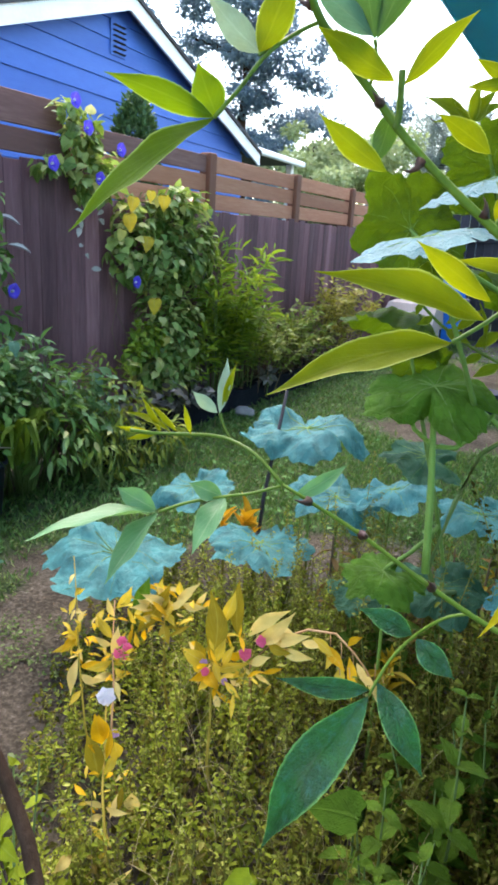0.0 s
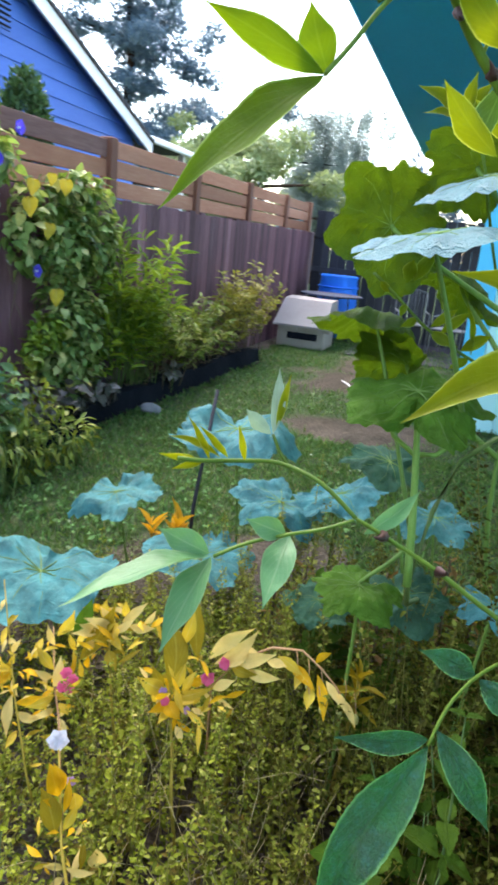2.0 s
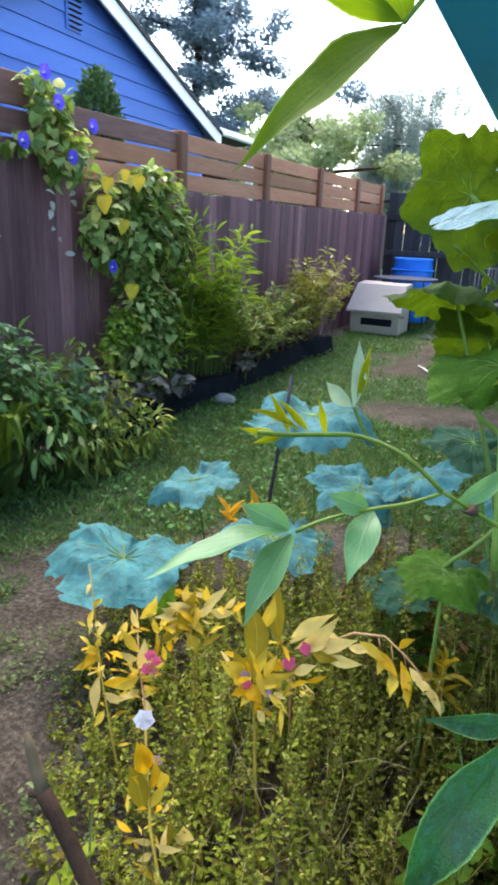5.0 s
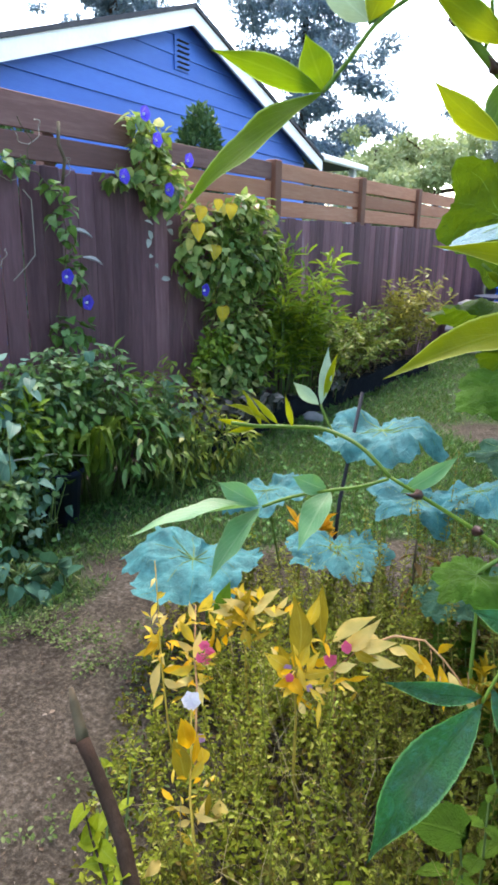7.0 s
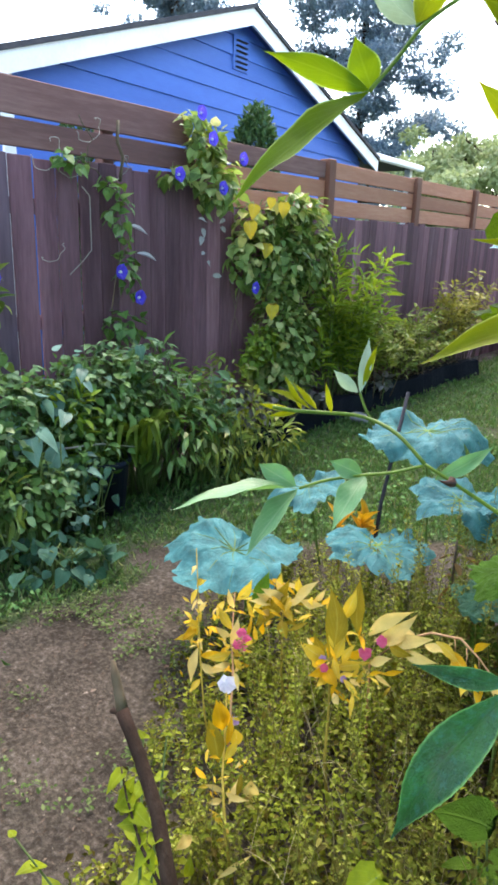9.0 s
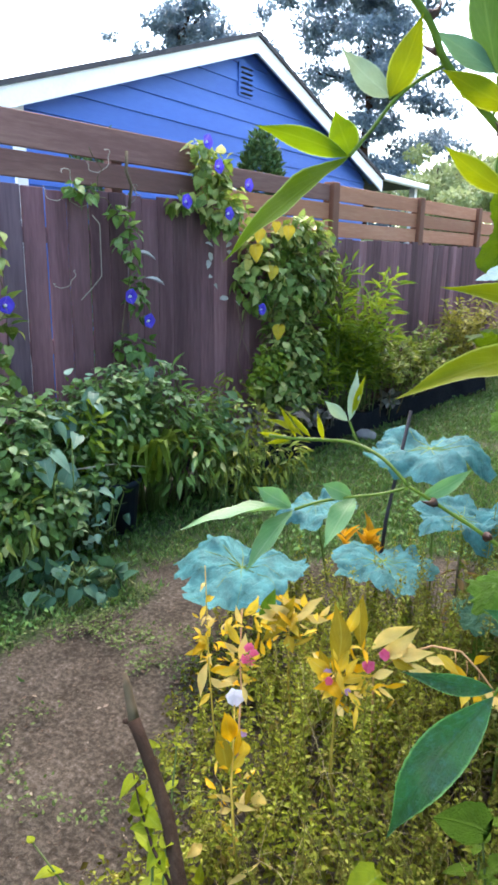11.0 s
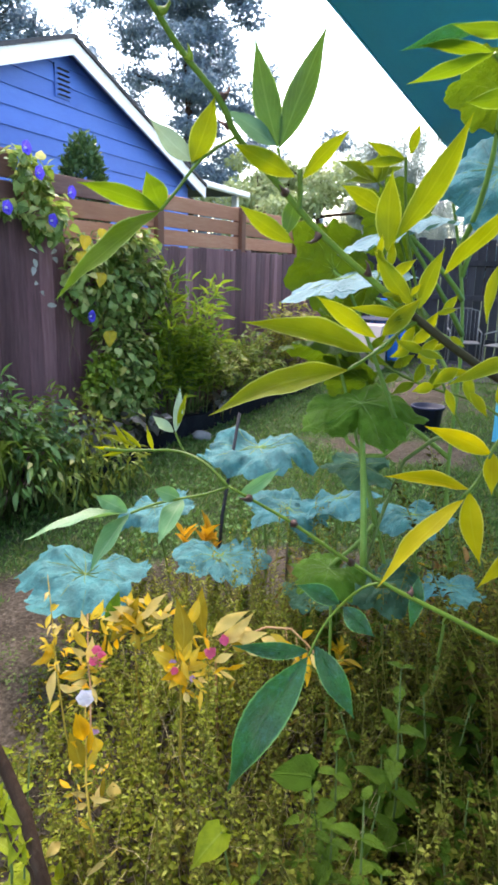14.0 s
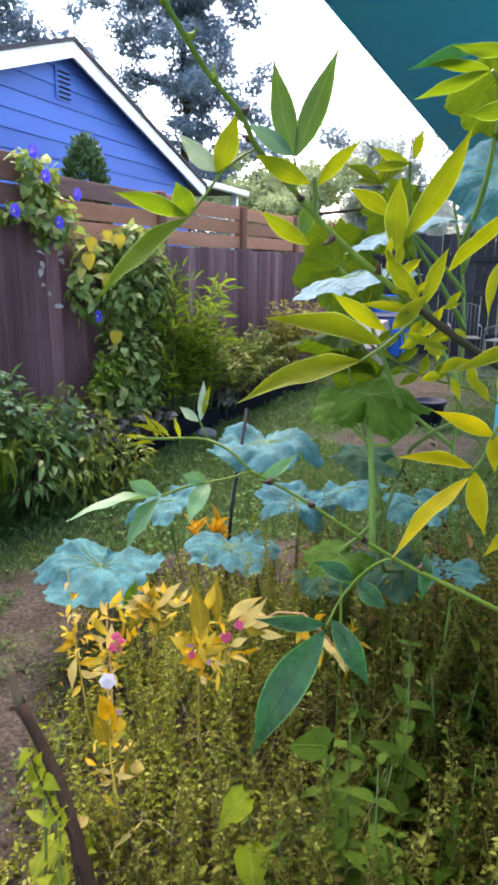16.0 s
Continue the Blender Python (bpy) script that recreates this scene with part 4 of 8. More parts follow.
v.tube([(-3.05, 3.0, 1.92), (-3.04, 3.02, 2.06), (-3.03, 2.97, 2.14), (-3.03, 2.98, 2.26)], 0.011, 5)
part("vine_stem", v, M_TWIG, sprig, kind="stuff")
part("foliage", lobe_leaves(Geo(), [((-3.0, 2.95, 1.72), (0.06, 0.09, 0.2)), ((-3.0, 3.0, 1.4), (0.06, 0.1, 0.2)), ((-3.0, 2.98, 1.05), (0.07, 0.2, 0.12)), ((-3.01, 2.6, 2.0), (0.05, 0.16, 0.07)), ((-3.0, 2.85, 1.88), (0.05, 0.14, 0.06))], 150, 0.065, 0.85, HEART, 0.6, 0.2), L_BUSH, sprig, kind="stuff")


def trumpet(owner, x, y, z, r=0.045, mat=None):
    """A round flower with a pale throat, facing the yard."""
    g = Geo()
    vs, fs, uv = [(x - 0.03, y, z - 0.01)], [], [(0.5, 0.5)]
    for ring, (rr, dx) in enumerate(((0.35, 0.0), (0.8, 0.018), (1.0, 0.014))):
        for k in range(15):
            a = 2 * math.pi * k / 15
            q = r * rr * (1 + (0.06 if k % 3 == 0 else 0) * ring)
            vs.append((x + dx, y + q * math.cos(a), z + q * math.sin(a)))
            uv.append((0.5 + 0.5 * rr * math.cos(a), 0.5 + 0.5 * rr * math.sin(a)))
    for k in range(15):
        j = (k + 1) % 15
        fs.append((0, 1 + k, 1 + j))
        for ring in (0, 1):
            fs.append((1 + ring * 15 + k, 16 + ring * 15 + k, 16 + ring * 15 + j, 1 + ring * 15 + j))
    flower = part("flower", g.add(vs, fs, uv), mat or L_BLUEPETAL, owner, "violet-blue trumpet flower")
    part("throat", Geo().tube([(x - 0.028, y, z - 0.01), (x + 0.006, y, z)], [0.002, r * 0.2], 8), M_WHITE, flower)


for yy, zz in ((3.32, 1.985), (3.74, 1.935), (3.52, 2.37), (3.63, 2.23), (3.95, 2.14), (4.13, 1.26)):
    trumpet(glory, -2.86, yy, zz)
edge_vine = thing("morning_glory", (-2.98, 2.0, 0.1), "morning glory strand with a blue flower above the border", "vine")
v = Geo()
v.tube([(-2.99, 2.0 + 0.04 * math.sin(k * 1.3), 0.5 + k * 0.16) for k in range(9)], 0.003, 5)
part("vine_stem", v, M_TWIG, edge_vine, kind="stuff")
part("foliage", lobe_leaves(Geo(), [((-2.96, 2.0, 1.25), (0.06, 0.1, 0.2)), ((-2.96, 1.97, 1.65), (0.05, 0.08, 0.2)), ((-2.96, 2.02, 0.95), (0.07, 0.14, 0.14))], 60, 0.08, 0.85, HEART, 0.6, 0.2), L_VINE, edge_vine, kind="stuff")
trumpet(edge_vine, -2.9, 1.995, 1.37)
for yy, zz in ((2.875, 1.39), (3.025, 1.23)):
    trumpet(sprig, -2.92, yy, zz)
for yy, zz, s in ((4.02, 1.66, 0.12), (4.24, 1.52, 0.105), (4.07, 1.79, 0.1), (4.33, 1.06, 0.12), (4.43, 1.82, 0.11), (4.27, 1.86, 0.08)):
    part("yellow_leaf", leaves(Geo(), [(-2.84, yy, zz + s * 0.5)], [(0.12, rng.normal(0, 0.2), -1)], [(1, -0.5, 0.25)], s, s * 0.95, HEART), L_YELLOWHEART, glory, "yellowed heart-shaped leaf")

L_STRAWLEAF = leaf_mat("bleached_leaf", [(0.0, (0.5, 0.47, 0.46)), (1.0, (0.68, 0.65, 0.64))], (0.7, 0.68, 0.66), 0.6, 0.2, (0.5, 0.48, 0.44), 0.2, 0.2)
# dry tendrils and dead leaves caught on the pickets
tendrils = thing("dry_tendril", (-3.06, 2.6, 1.6), "pale dry tendrils and dead leaves clinging to the fence", "dead vine")
for y0, z0, r in ((2.42, 1.98, 0.07), (2.58, 1.93, 0.05), (2.72, 2.14, 0.05), (2.42, 1.44, 0.03), (2.98, 1.98, 0.05)):
    a0 = rng.uniform(0, 6)
    part("tendril", Geo().tube([(-3.06 + 0.012 * math.sin(k), y0 + r * (0.6 + 0.02 * k) * math.cos(a0 + k * 0.24) + 0.006 * k, z0 + r * math.sin(a0 + k * 0.24) + 0.003 * k) for k in range(27)], 0.0022, 5), M_PALETWIG, tendrils)
part("tendril", Geo().tube([(-3.05, 2.71, 1.87), (-3.045, 2.76, 1.82), (-3.05, 2.765, 1.68), (-3.045, 2.76, 1.51), (-3.05, 2.7, 1.45), (-3.05, 2.6, 1.37)], 0.0035, 5), M_PALETWIG, tendrils)
for yy, zz in ((3.04, 1.665), (3.12, 1.497), (3.7, 1.737)):
    part("dead_leaf", leaves(Geo(), [(-3.045, yy, zz)], [(0.06, 0.9, -0.17)], [(0.7, -0.3, 0.75)], 0.19 if yy < 3.5 else 0.1, 0.032, LANCE), L_STRAWLEAF, tendrils, "bleached strap-shaped dead leaf")
for k in range(9):
    yy, zz = rng.uniform(3.75, 4.15), rng.uniform(1.3, 1.8)
    part("dead_leaf", leaves(Geo(), [(-3.06, yy, zz)], [(0.25, rng.normal(0, 0.7), rng.normal(-0.3, 0.5))], [(1, -0.5, 0.4)], rng.uniform(0.05, 0.09), rng.uniform(0.02, 0.045), OVAL), L_PALEDEAD, tendrils)



def cane_shrub(name, foot, spread, height, canes, leaf, ratio, template, mat, label, per=26, lean=0.35, wood=None, spacing=1.0):
    """Canes that rise from the foot and arch over, each set with leaves."""
    t = thing(name, foot, label, "shrub")
    wood_geo, g = Geo(), Geo()
    f = np.array(foot)
    for k in range(canes):
        a = f + [rng.normal(0, 0.35) * spread[0], rng.normal(0, 0.4) * spread[1], 0]
        d = np.array([rng.normal(0.12, 0.3) * lean, rng.normal(0, 0.55) * lean, 1.0])
        hgt = height * rng.uniform(0.45, 1.0) * (1 - 0.35 * abs(a[1] - f[1]) / spread[1])
        m = a + d * hgt * 0.6
        e = a + d * hgt + np.array([d[0] * 1.3, d[1] * 1.3, -0.12]) * hgt * 0.6
        m[0], e[0] = max(m[0], FX + 0.06), max(e[0], FX + 0.05)
        wood_geo.tube([a, (a + m) / 2 + [0, 0, 0.02], m, (m + e) / 2 + [0, 0, 0.03 * hgt], e], [0.006, 0.0055, 0.004, 0.003, 0.0015], 5)
        q = np.sort(rng.uniform(0.2, 1.0, per) ** spacing)
        P = a * ((1 - q) ** 2)[:, None] + m * (2 * q * (1 - q))[:, None] + e * (q * q)[:, None]
        out = unit(per)
        ahead = out * [0.8, 0.8, 0.4] + (e - m) / np.linalg.norm(e - m) * 0.55 + [0, 0, -0.25]
        P = P + out * leaf * 0.3
        L = leaf * rng.uniform(0.55, 1.25, per)
        leaves(g, P, ahead, np.c_[rng.normal(0.2, 0.4, per), rng.normal(-0.1, 0.4, per), np.ones(per)], L, L * ratio, template)
    part("cane", wood_geo, wood or M_TWIG, t, kind="stuff")
    part("foliage", g, mat, t, kind="stuff")
    return t


cane_shrub("bright_shrub", (-2.86, 5.55, 0.15), (0.22, 0.46), 1.72, 42, 0.15, 0.2, LANCE, L_BAMBOO, "tall bright green shrub with narrow bamboo-like leaves", 30, 0.25, M_STEM, 0.7)
cane_shrub("low_shrub", (-2.82, 6.6, 0.15), (0.3, 0.8), 0.98, 80, 0.07, 0.5, OVAL, L_LOW, "low rounded olive green shrub in the bed", 34, 0.55, None, 0.6)
cane_shrub("golden_shrub", (-2.8, 7.95, 0.15), (0.3, 0.55), 1.45, 44, 0.075, 0.42, OVAL, L_GOLD, "yellowing golden shrub near the storage box", 40, 0.3, None, 0.6)

L_MAUVE = leaf_mat("mauve_leaf", [(0.0, (0.04, 0.045, 0.035)), (0.6, (0.11, 0.105, 0.095)), (1.0, (0.27, 0.24, 0.24))], (0.15, 0.13, 0.14), through=0.2, glow=(0.1, 0.1, 0.06), spec=0.1)
for x, y, k in ((-2.8, 3.95, 1.0), (-2.8, 4.4, 0.9), (-2.8, 4.85, 0.8), (-2.76, 6.0, 0.6)):
    shrub("coral_bells", (x, y, 0.1), [((x + 0.05, y, 0.2 + 0.16 * k), (0.14 * k, 0.24 * k, 0.13 * k))], int(70 * k), 0.085, 0.9, HEART, L_MAUVE, "low clump of grey-mauve leaves at the bed's edge", "perennial", wood=M_STEM, droop=0.4, twigs=8)

# bed edge, pot and stone
M_NAVY = surface("navy_plastic", [(0.0, (0.008, 0.012, 0.03)), (0.5, (0.015, 0.02, 0.05)), (1.0, (0.03, 0.035, 0.07))], 6, 60, 0.6, 0.2)
edge_pts = [(-2.7, 3.3), (-2.72, 4.0), (-2.74, 5.0), (-2.7, 6.0), (-2.64, 7.0), (-2.6, 8.2)]
cv, wall_faces, fold_faces = [], [], []
ends = edge_pts
edge_pts = [(np.interp(y, [p[1] for p in ends], [p[0] for p in ends]) + 0.05 * noise.noise((y * 2.3, 0.5, 1.0)), y) for y in np.linspace(3.3, 8.2, 46)]
for i, (x, y) in enumerate(edge_pts):
    z = gz(x, y)
    wob = rng.normal(0, 0.015)
    hh = 0.19 + 0.05 * noise.noise((y * 3.1, 4.0, 2.0))
    cv += [(x + 0.05, y, z - 0.02), (x + wob, y, z + hh), (x - 0.05 + wob, y, z + hh + 0.01), (x - 0.15, y, z + 0.18), (x - 0.28, y, z + 0.17)]
for i in range(len(edge_pts) - 1):
    for k in range(4):
        a = i * 5 + k
        (fold_faces if k else wall_faces).append((a, a + 1, a + 6, a + 5))
liner = thing("bed_liner", (-2.7, 5.5, 0), "black plastic lining along the planting bed's edge", "bed edging")
part("side", Geo().add(cv, wall_faces), M_BLACKPLASTIC, liner)
part("folded_edge", Geo().add(cv, fold_faces), M_BLACKPLASTIC, liner)


# dead leaves and bark on the lining
mulch = Geo()
n = 900
my = rng.uniform(3.3, 8.2, n)
mx = np.interp(my, [p[1] for p in edge_pts], [p[0] for p in edge_pts]) - rng.uniform(-0.06, 0.27, n)
mz = np.array([gz(a, b) for a, b in zip(mx, my)]) + np.where(mx > np.interp(my, [p[1] for p in edge_pts], [p[0] for p in edge_pts]) - 0.03, 0.02, 0.2)
L = rng.uniform(0.02, 0.06, n)
leaves(mulch, np.c_[mx, my, mz], np.c_[rng.normal(size=(n, 2)), rng.normal(0.1, 0.25, n)], np.c_[rng.normal(0, 0.5, (n, 2)), np.ones(n)], L, L * rng.uniform(0.2, 0.7, n), SMALL)
lump("mulch", mulch, L_LITTER, "dead leaves and bark bits on the black bed lining", "mulch", kind="stuff")


def pot(name, x, y, z, r, hgt, mat, label):
    g = Geo()
    prof = [(0.0, 0.0), (r * 0.8, 0.0), (r * 0.97, hgt * 0.9), (r * 1.07, hgt * 0.9), (r * 1.08, hgt), (r * 0.98, hgt), (r * 0.92, hgt * 0.86), (0.0, hgt * 0.84)]
    vs, fs = [], []
    for rr, zz in prof:
        vs += [(x + rr * math.cos(2 * math.pi * k / 20), y + rr * math.sin(2 * math.pi * k / 20), z + zz) for k in range(20)]
    for i in range(len(prof) - 1):
        fs += [(i * 20 + k, i * 20 + (k + 1) % 20, i * 20 + 20 + (k + 1) % 20, i * 20 + 20 + k) for k in range(20)]
    return lump(name, g.add(vs, fs), mat, label, "pot")


pot("plant_pot", -2.7, 2.5, gz(-2.7, 2.5) - 0.01, 0.17, 0.34, M_NAVY, "black plastic plant pot half hidden by border leaves")
pot("plant_pot", -0.72, 6.75, gz(-0.72, 6.75) - 0.01, 0.16, 0.26, M_NAVY, "dark navy plastic plant pot standing on the worn lawn")


def stone(x, y, s, label):
    bm = bmesh.new()
    bmesh.ops.create_icosphere(bm, subdivisions=3, radius=1.0)
    for p in bm.verts:
        p.co *= 1 + 0.25 * noise.noise(p.co * 1.5 + Vector((x * 9, y * 9, 0)))
        p.co = Vector((x, y, gz(x, y) + s * 0.35)) + Vector((p.co.x * s, p.co.y * s * 0.8, p.co.z * s * 0.55))
    lump("stone", Geo().take(bm), M_STONE, label, "stone")


stone(-2.56, 5.35, 0.1, "rough grey stone at the bed's edge")

# clipped evergreens beyond the fence
L_HEDGE = leaf_mat("evergreen_leaf", [(0.0, (0.02, 0.06, 0.025)), (0.6, (0.04, 0.1, 0.035)), (1.0, (0.08, 0.15, 0.05))], through=0.2, glow=(0.1, 0.2, 0.03))
shrub("clipped_evergreen", (-4.75, 6.47, 0), [((-4.75, 6.47, 2.3), (0.25, 0.25, 0.72)), ((-4.75, 6.47, 1.2), (0.28, 0.28, 0.9))], 11000, 0.075, 0.5, SMALL, L_HEDGE, "round-topped clipped evergreen beside the blue house", droop=-0.5, shell=0.7)
shrub("conifer_sapling", (-4.75, 4.1, 0), [((-4.77, 4.2, 2.52), (0.12, 0.1, 0.2)), ((-4.8, 4.12, 2.38), (0.18, 0.2, 0.24)), ((-4.77, 4.2, 1.3), (0.35, 0.35, 1.0))], 4200, 0.09, 0.3, SMALL, L_HEDGE, "small green conifer showing above the fence boards", droop=-0.6, shell=0.4)

# ---- far end of the yard ----
M_BEIGE = surface("beige_resin", [(0.0, (0.2, 0.17, 0.14)), (0.5, (0.3, 0.26, 0.22)), (1.0, (0.38, 0.34, 0.3))], 3, 40, 0.55, 0.15)
M_LID = surface("pale_resin_lid", [(0.0, (0.33, 0.28, 0.27)), (0.5, (0.45, 0.39, 0.38)), (1.0, (0.54, 0.48, 0.46))], 3, 40, 0.5, 0.12)
M_BARREL = surface("blue_plastic", [(0.0, (0.01, 0.1, 0.5)), (0.5, (0.015, 0.17, 0.72)), (1.0, (0.03, 0.24, 0.8))], 3, 40, 0.4, 0.1)
M_METAL = surface("grey_metal", [(0.0, (0.07, 0.07, 0.08)), (0.5, (0.14, 0.14, 0.15)), (1.0, (0.22, 0.22, 0.23))], 8, 60, 0.5, 0.1, metal=0.3)
box = thing("storage_box", (-2.37, 10.1, 0.13), "low beige resin storage box with a sloping pale lid", "storage box")
z0 = gz(-2.4, 9.9)
part("body", Geo().box((-2.84, 9.87, z0), (-2.12, 10.5, z0 + 0.34), cut=0.015), M_BEIGE, box, smooth=False)
part("lid", Geo().add([(-2.9, 9.82, z0 + 0.34), (-2.09, 9.82, z0 + 0.34), (-2.11, 10.12, z0 + 0.7), (-2.84, 10.12, z0 + 0.7), (-2.84, 10.5, z0 + 0.72), (-2.11, 10.5, z0 + 0.72), (-2.9, 10.55, z0 + 0.34), (-2.09, 10.55, z0 + 0.34), (-2.9, 9.82, z0 + 0.31), (-2.09, 9.82, z0 + 0.31)],
                      [(0, 1, 2, 3), (3, 2, 5, 4), (4, 5, 7, 6), (0, 3, 4, 6), (1, 7, 5, 2), (8, 9, 1, 0)]), M_LID, box, "pale sloping lid", smooth=False)
part("slot", Geo().box((-2.68, 9.862, z0 + 0.13), (-2.22, 9.868, z0 + 0.23)), M_BLACKPLASTIC, box, "dark vent slot", smooth=False)
for k in range(5):
    part("rib", Geo().box((-2.8 + k * 0.165, 9.855, z0 + 0.26), (-2.7 + k * 0.165, 9.868, z0 + 0.31), cut=0.003), M_BEIGE, box, smooth=False)
barrel = thing("rain_barrel", (-2.4, 11.8, 0.13), "bright blue plastic barrel before the dark fence", "barrel")
prof = [(0.0, 0.0), (0.28, 0.0), (0.31, 0.06), (0.33, 0.3), (0.335, 0.33), (0.335, 0.37), (0.345, 0.55), (0.335, 0.72), (0.335, 0.76), (0.33, 0.8), (0.31, 1.0), (0.32, 1.02), (0.32, 1.05), (0.29, 1.05), (0.28, 1.02), (0.0, 1.02)]
vs, fs = [], []
for rr, zz in prof:
    vs += [(-2.42 + rr * math.cos(2 * math.pi * k / 28), 11.8 + rr * math.sin(2 * math.pi * k / 28), 0.12 + zz) for k in range(28)]
for i in range(len(prof) - 1):
    fs += [(i * 28 + k, i * 28 + (k + 1) % 28, i * 28 + 28 + (k + 1) % 28, i * 28 + 28 + k) for k in range(28)]
part("body", Geo().add(vs, fs), M_BARREL, barrel)
part("hoop", Geo().tube([(-2.42 + 0.34 * math.cos(a), 11.8 + 0.34 * math.sin(a), 0.98) for a in np.linspace(0, 2 * math.pi, 29)], 0.014, 6), M_BARREL, barrel)
M_TABLE = surface("dark_table_metal", [(0.0, (0.012, 0.016, 0.03)), (0.5, (0.025, 0.033, 0.06)), (1.0, (0.05, 0.06, 0.1))], 8, 60, 0.6, 0.1, spec=0.15)
table = thing("round_table", (-2.33, 10.93, 0.13), "thin round dark blue metal garden table", "table")
part("tabletop", Geo().tube([(-2.33, 10.93, 0.875), (-2.33, 10.93, 0.9)], 0.5, 32), M_TABLE, table, smooth=False)
for a in (0.6, 2.2, 3.8, 5.3):
    part("leg", Geo().tube([(-2.33 + 0.3 * math.cos(a), 10.93 + 0.3 * math.sin(a), 0.875), (-2.33 + 0.36 * math.cos(a), 10.93 + 0.36 * math.sin(a), 0.125)], 0.012, 6), M_TABLE, table)


def wire_chair(x, y, turn):
    z = gz(x, y)
    m = Matrix.Translation((x, y, z)) @ Matrix.Rotation(turn, 4, "Z")
    c = thing("wire_chair", (x, y, z), "grey wire garden chair with a barred back", "chair", "chairs before the back fence")
    q = lambda pts: [tuple(m @ Vector(p)) for p in pts]
    for sx in (-0.24, 0.24):
        part("leg", Geo().tube(q([(sx, -0.24, 0), (sx, -0.22, 0.44), (sx, -0.22, 0.62), (sx, 0.22, 0.64)]), 0.011, 6), M_METAL, c)
        part("leg", Geo().tube(q([(sx, 0.26, 0), (sx, 0.22, 0.44), (sx, 0.29, 0.92)]), 0.011, 6), M_METAL, c)
    part("seat", Geo().box((-0.24, -0.23, 0.43), (0.24, 0.23, 0.45), m, cut=0.006), M_METAL, c, smooth=False)
    part("top_rail", Geo().tube(q([(-0.24, 0.29, 0.92), (-0.1, 0.3, 0.96), (0.1, 0.3, 0.96), (0.24, 0.29, 0.92)]), 0.011, 6), M_METAL, c)
    for k in range(7):
        part("bar", Geo().tube(q([(-0.18 + k * 0.06, 0.23, 0.45), (-0.18 + k * 0.06, 0.3, 0.95)]), 0.005, 5), M_METAL, c)


lump("white_stick", Geo().tube([(-1.37, 7.85, 0.13), (-1.26, 7.6, 0.15), (-1.17, 7.42, 0.155), (-1.11, 7.27, 0.125)], 0.008, 7), surface("white_plastic", [(0.0, (0.6, 0.6, 0.6)), (1.0, (0.8, 0.8, 0.8))], 8, 60, 0.5, 0.1), "thin bent white plastic stick lying on the lawn", "stick")
slabs = thing("pavement", (-0.6, 10.8, 0.13), "dark purple-grey paving slabs before the back fence", "paving", kind="structure")
M_SLAB = surface("dark_paving", [(0.0, (0.022, 0.02, 0.025)), (0.5, (0.045, 0.041, 0.05)), (1.0, (0.09, 0.082, 0.095))], 4, 60, 0.9, 0.4, spec=0.1)
for i in range(6):
    for j in range(5):
        x, y = -1.84 + 0.46 * i, 9.9 + 0.46 * j
        z = gz(x, y)
        part("slab", Geo().box((x, y, z - 0.04), (x + 0.45, y + 0.45, z + 0.016 + rng.normal(0, 0.002)), cut=0.006), M_SLAB, slabs, smooth=False)
wire_chair(-1.05, 11.2, 0.25)
wire_chair(-0.4, 11.0, -0.3)

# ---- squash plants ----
# squash leaf copies: sky sheen, backlight and shade are put into the colours
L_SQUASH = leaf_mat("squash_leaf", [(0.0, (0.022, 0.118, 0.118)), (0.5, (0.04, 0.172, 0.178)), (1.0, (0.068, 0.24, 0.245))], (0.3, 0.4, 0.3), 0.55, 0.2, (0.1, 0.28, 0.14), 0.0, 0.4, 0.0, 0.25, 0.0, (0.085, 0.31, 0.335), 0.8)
L_SQUASHTOP = leaf_mat("squash_leaf_sky_sheen", [(0.0, (0.1, 0.23, 0.25)), (1.0, (0.14, 0.28, 0.3))], (0.3, 0.4, 0.3), 0.4, 0.2, (0.1, 0.28, 0.05), 0.0, 0.25, 0.0, 0.5, 0.0, (0.17, 0.33, 0.36), 0.2)
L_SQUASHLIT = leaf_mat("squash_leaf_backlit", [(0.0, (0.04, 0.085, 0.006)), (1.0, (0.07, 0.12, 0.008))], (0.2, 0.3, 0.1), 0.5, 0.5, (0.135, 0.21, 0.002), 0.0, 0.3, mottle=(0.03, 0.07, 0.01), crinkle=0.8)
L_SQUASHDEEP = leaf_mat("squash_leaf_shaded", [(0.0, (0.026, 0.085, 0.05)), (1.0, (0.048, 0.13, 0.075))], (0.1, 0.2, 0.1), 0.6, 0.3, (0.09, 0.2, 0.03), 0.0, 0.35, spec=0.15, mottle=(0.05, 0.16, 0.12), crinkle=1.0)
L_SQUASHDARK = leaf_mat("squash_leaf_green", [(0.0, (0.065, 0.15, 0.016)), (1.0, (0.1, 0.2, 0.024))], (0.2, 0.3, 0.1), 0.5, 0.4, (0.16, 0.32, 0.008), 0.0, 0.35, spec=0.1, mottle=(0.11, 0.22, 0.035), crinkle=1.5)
M_PETIOLE = surface("squash_stalk", [(0.0, (0.08, 0.15, 0.025)), (0.5, (0.14, 0.23, 0.045)), (1.0, (0.23, 0.33, 0.09))], 12, 120, 0.55, 0.2)
squash = thing("squash_plant", (0.12, 2.1, 0), "large squash plant with broad blue-green leaves on tall stalks", "squash plant")
squash_vine = thing("squash_plant", (-0.95, 2.75, 0), "squash vine with broad blue-green leaves over the lawn's edge", "squash plant")
SQ_ROOT, SQ_SIDE, SQ_VINE = (squash, (0.12, 2.1, 0.02)), (squash, (0.38, 2.05, 0.02)), (squash_vine, (-0.95, 2.75, 0.02))


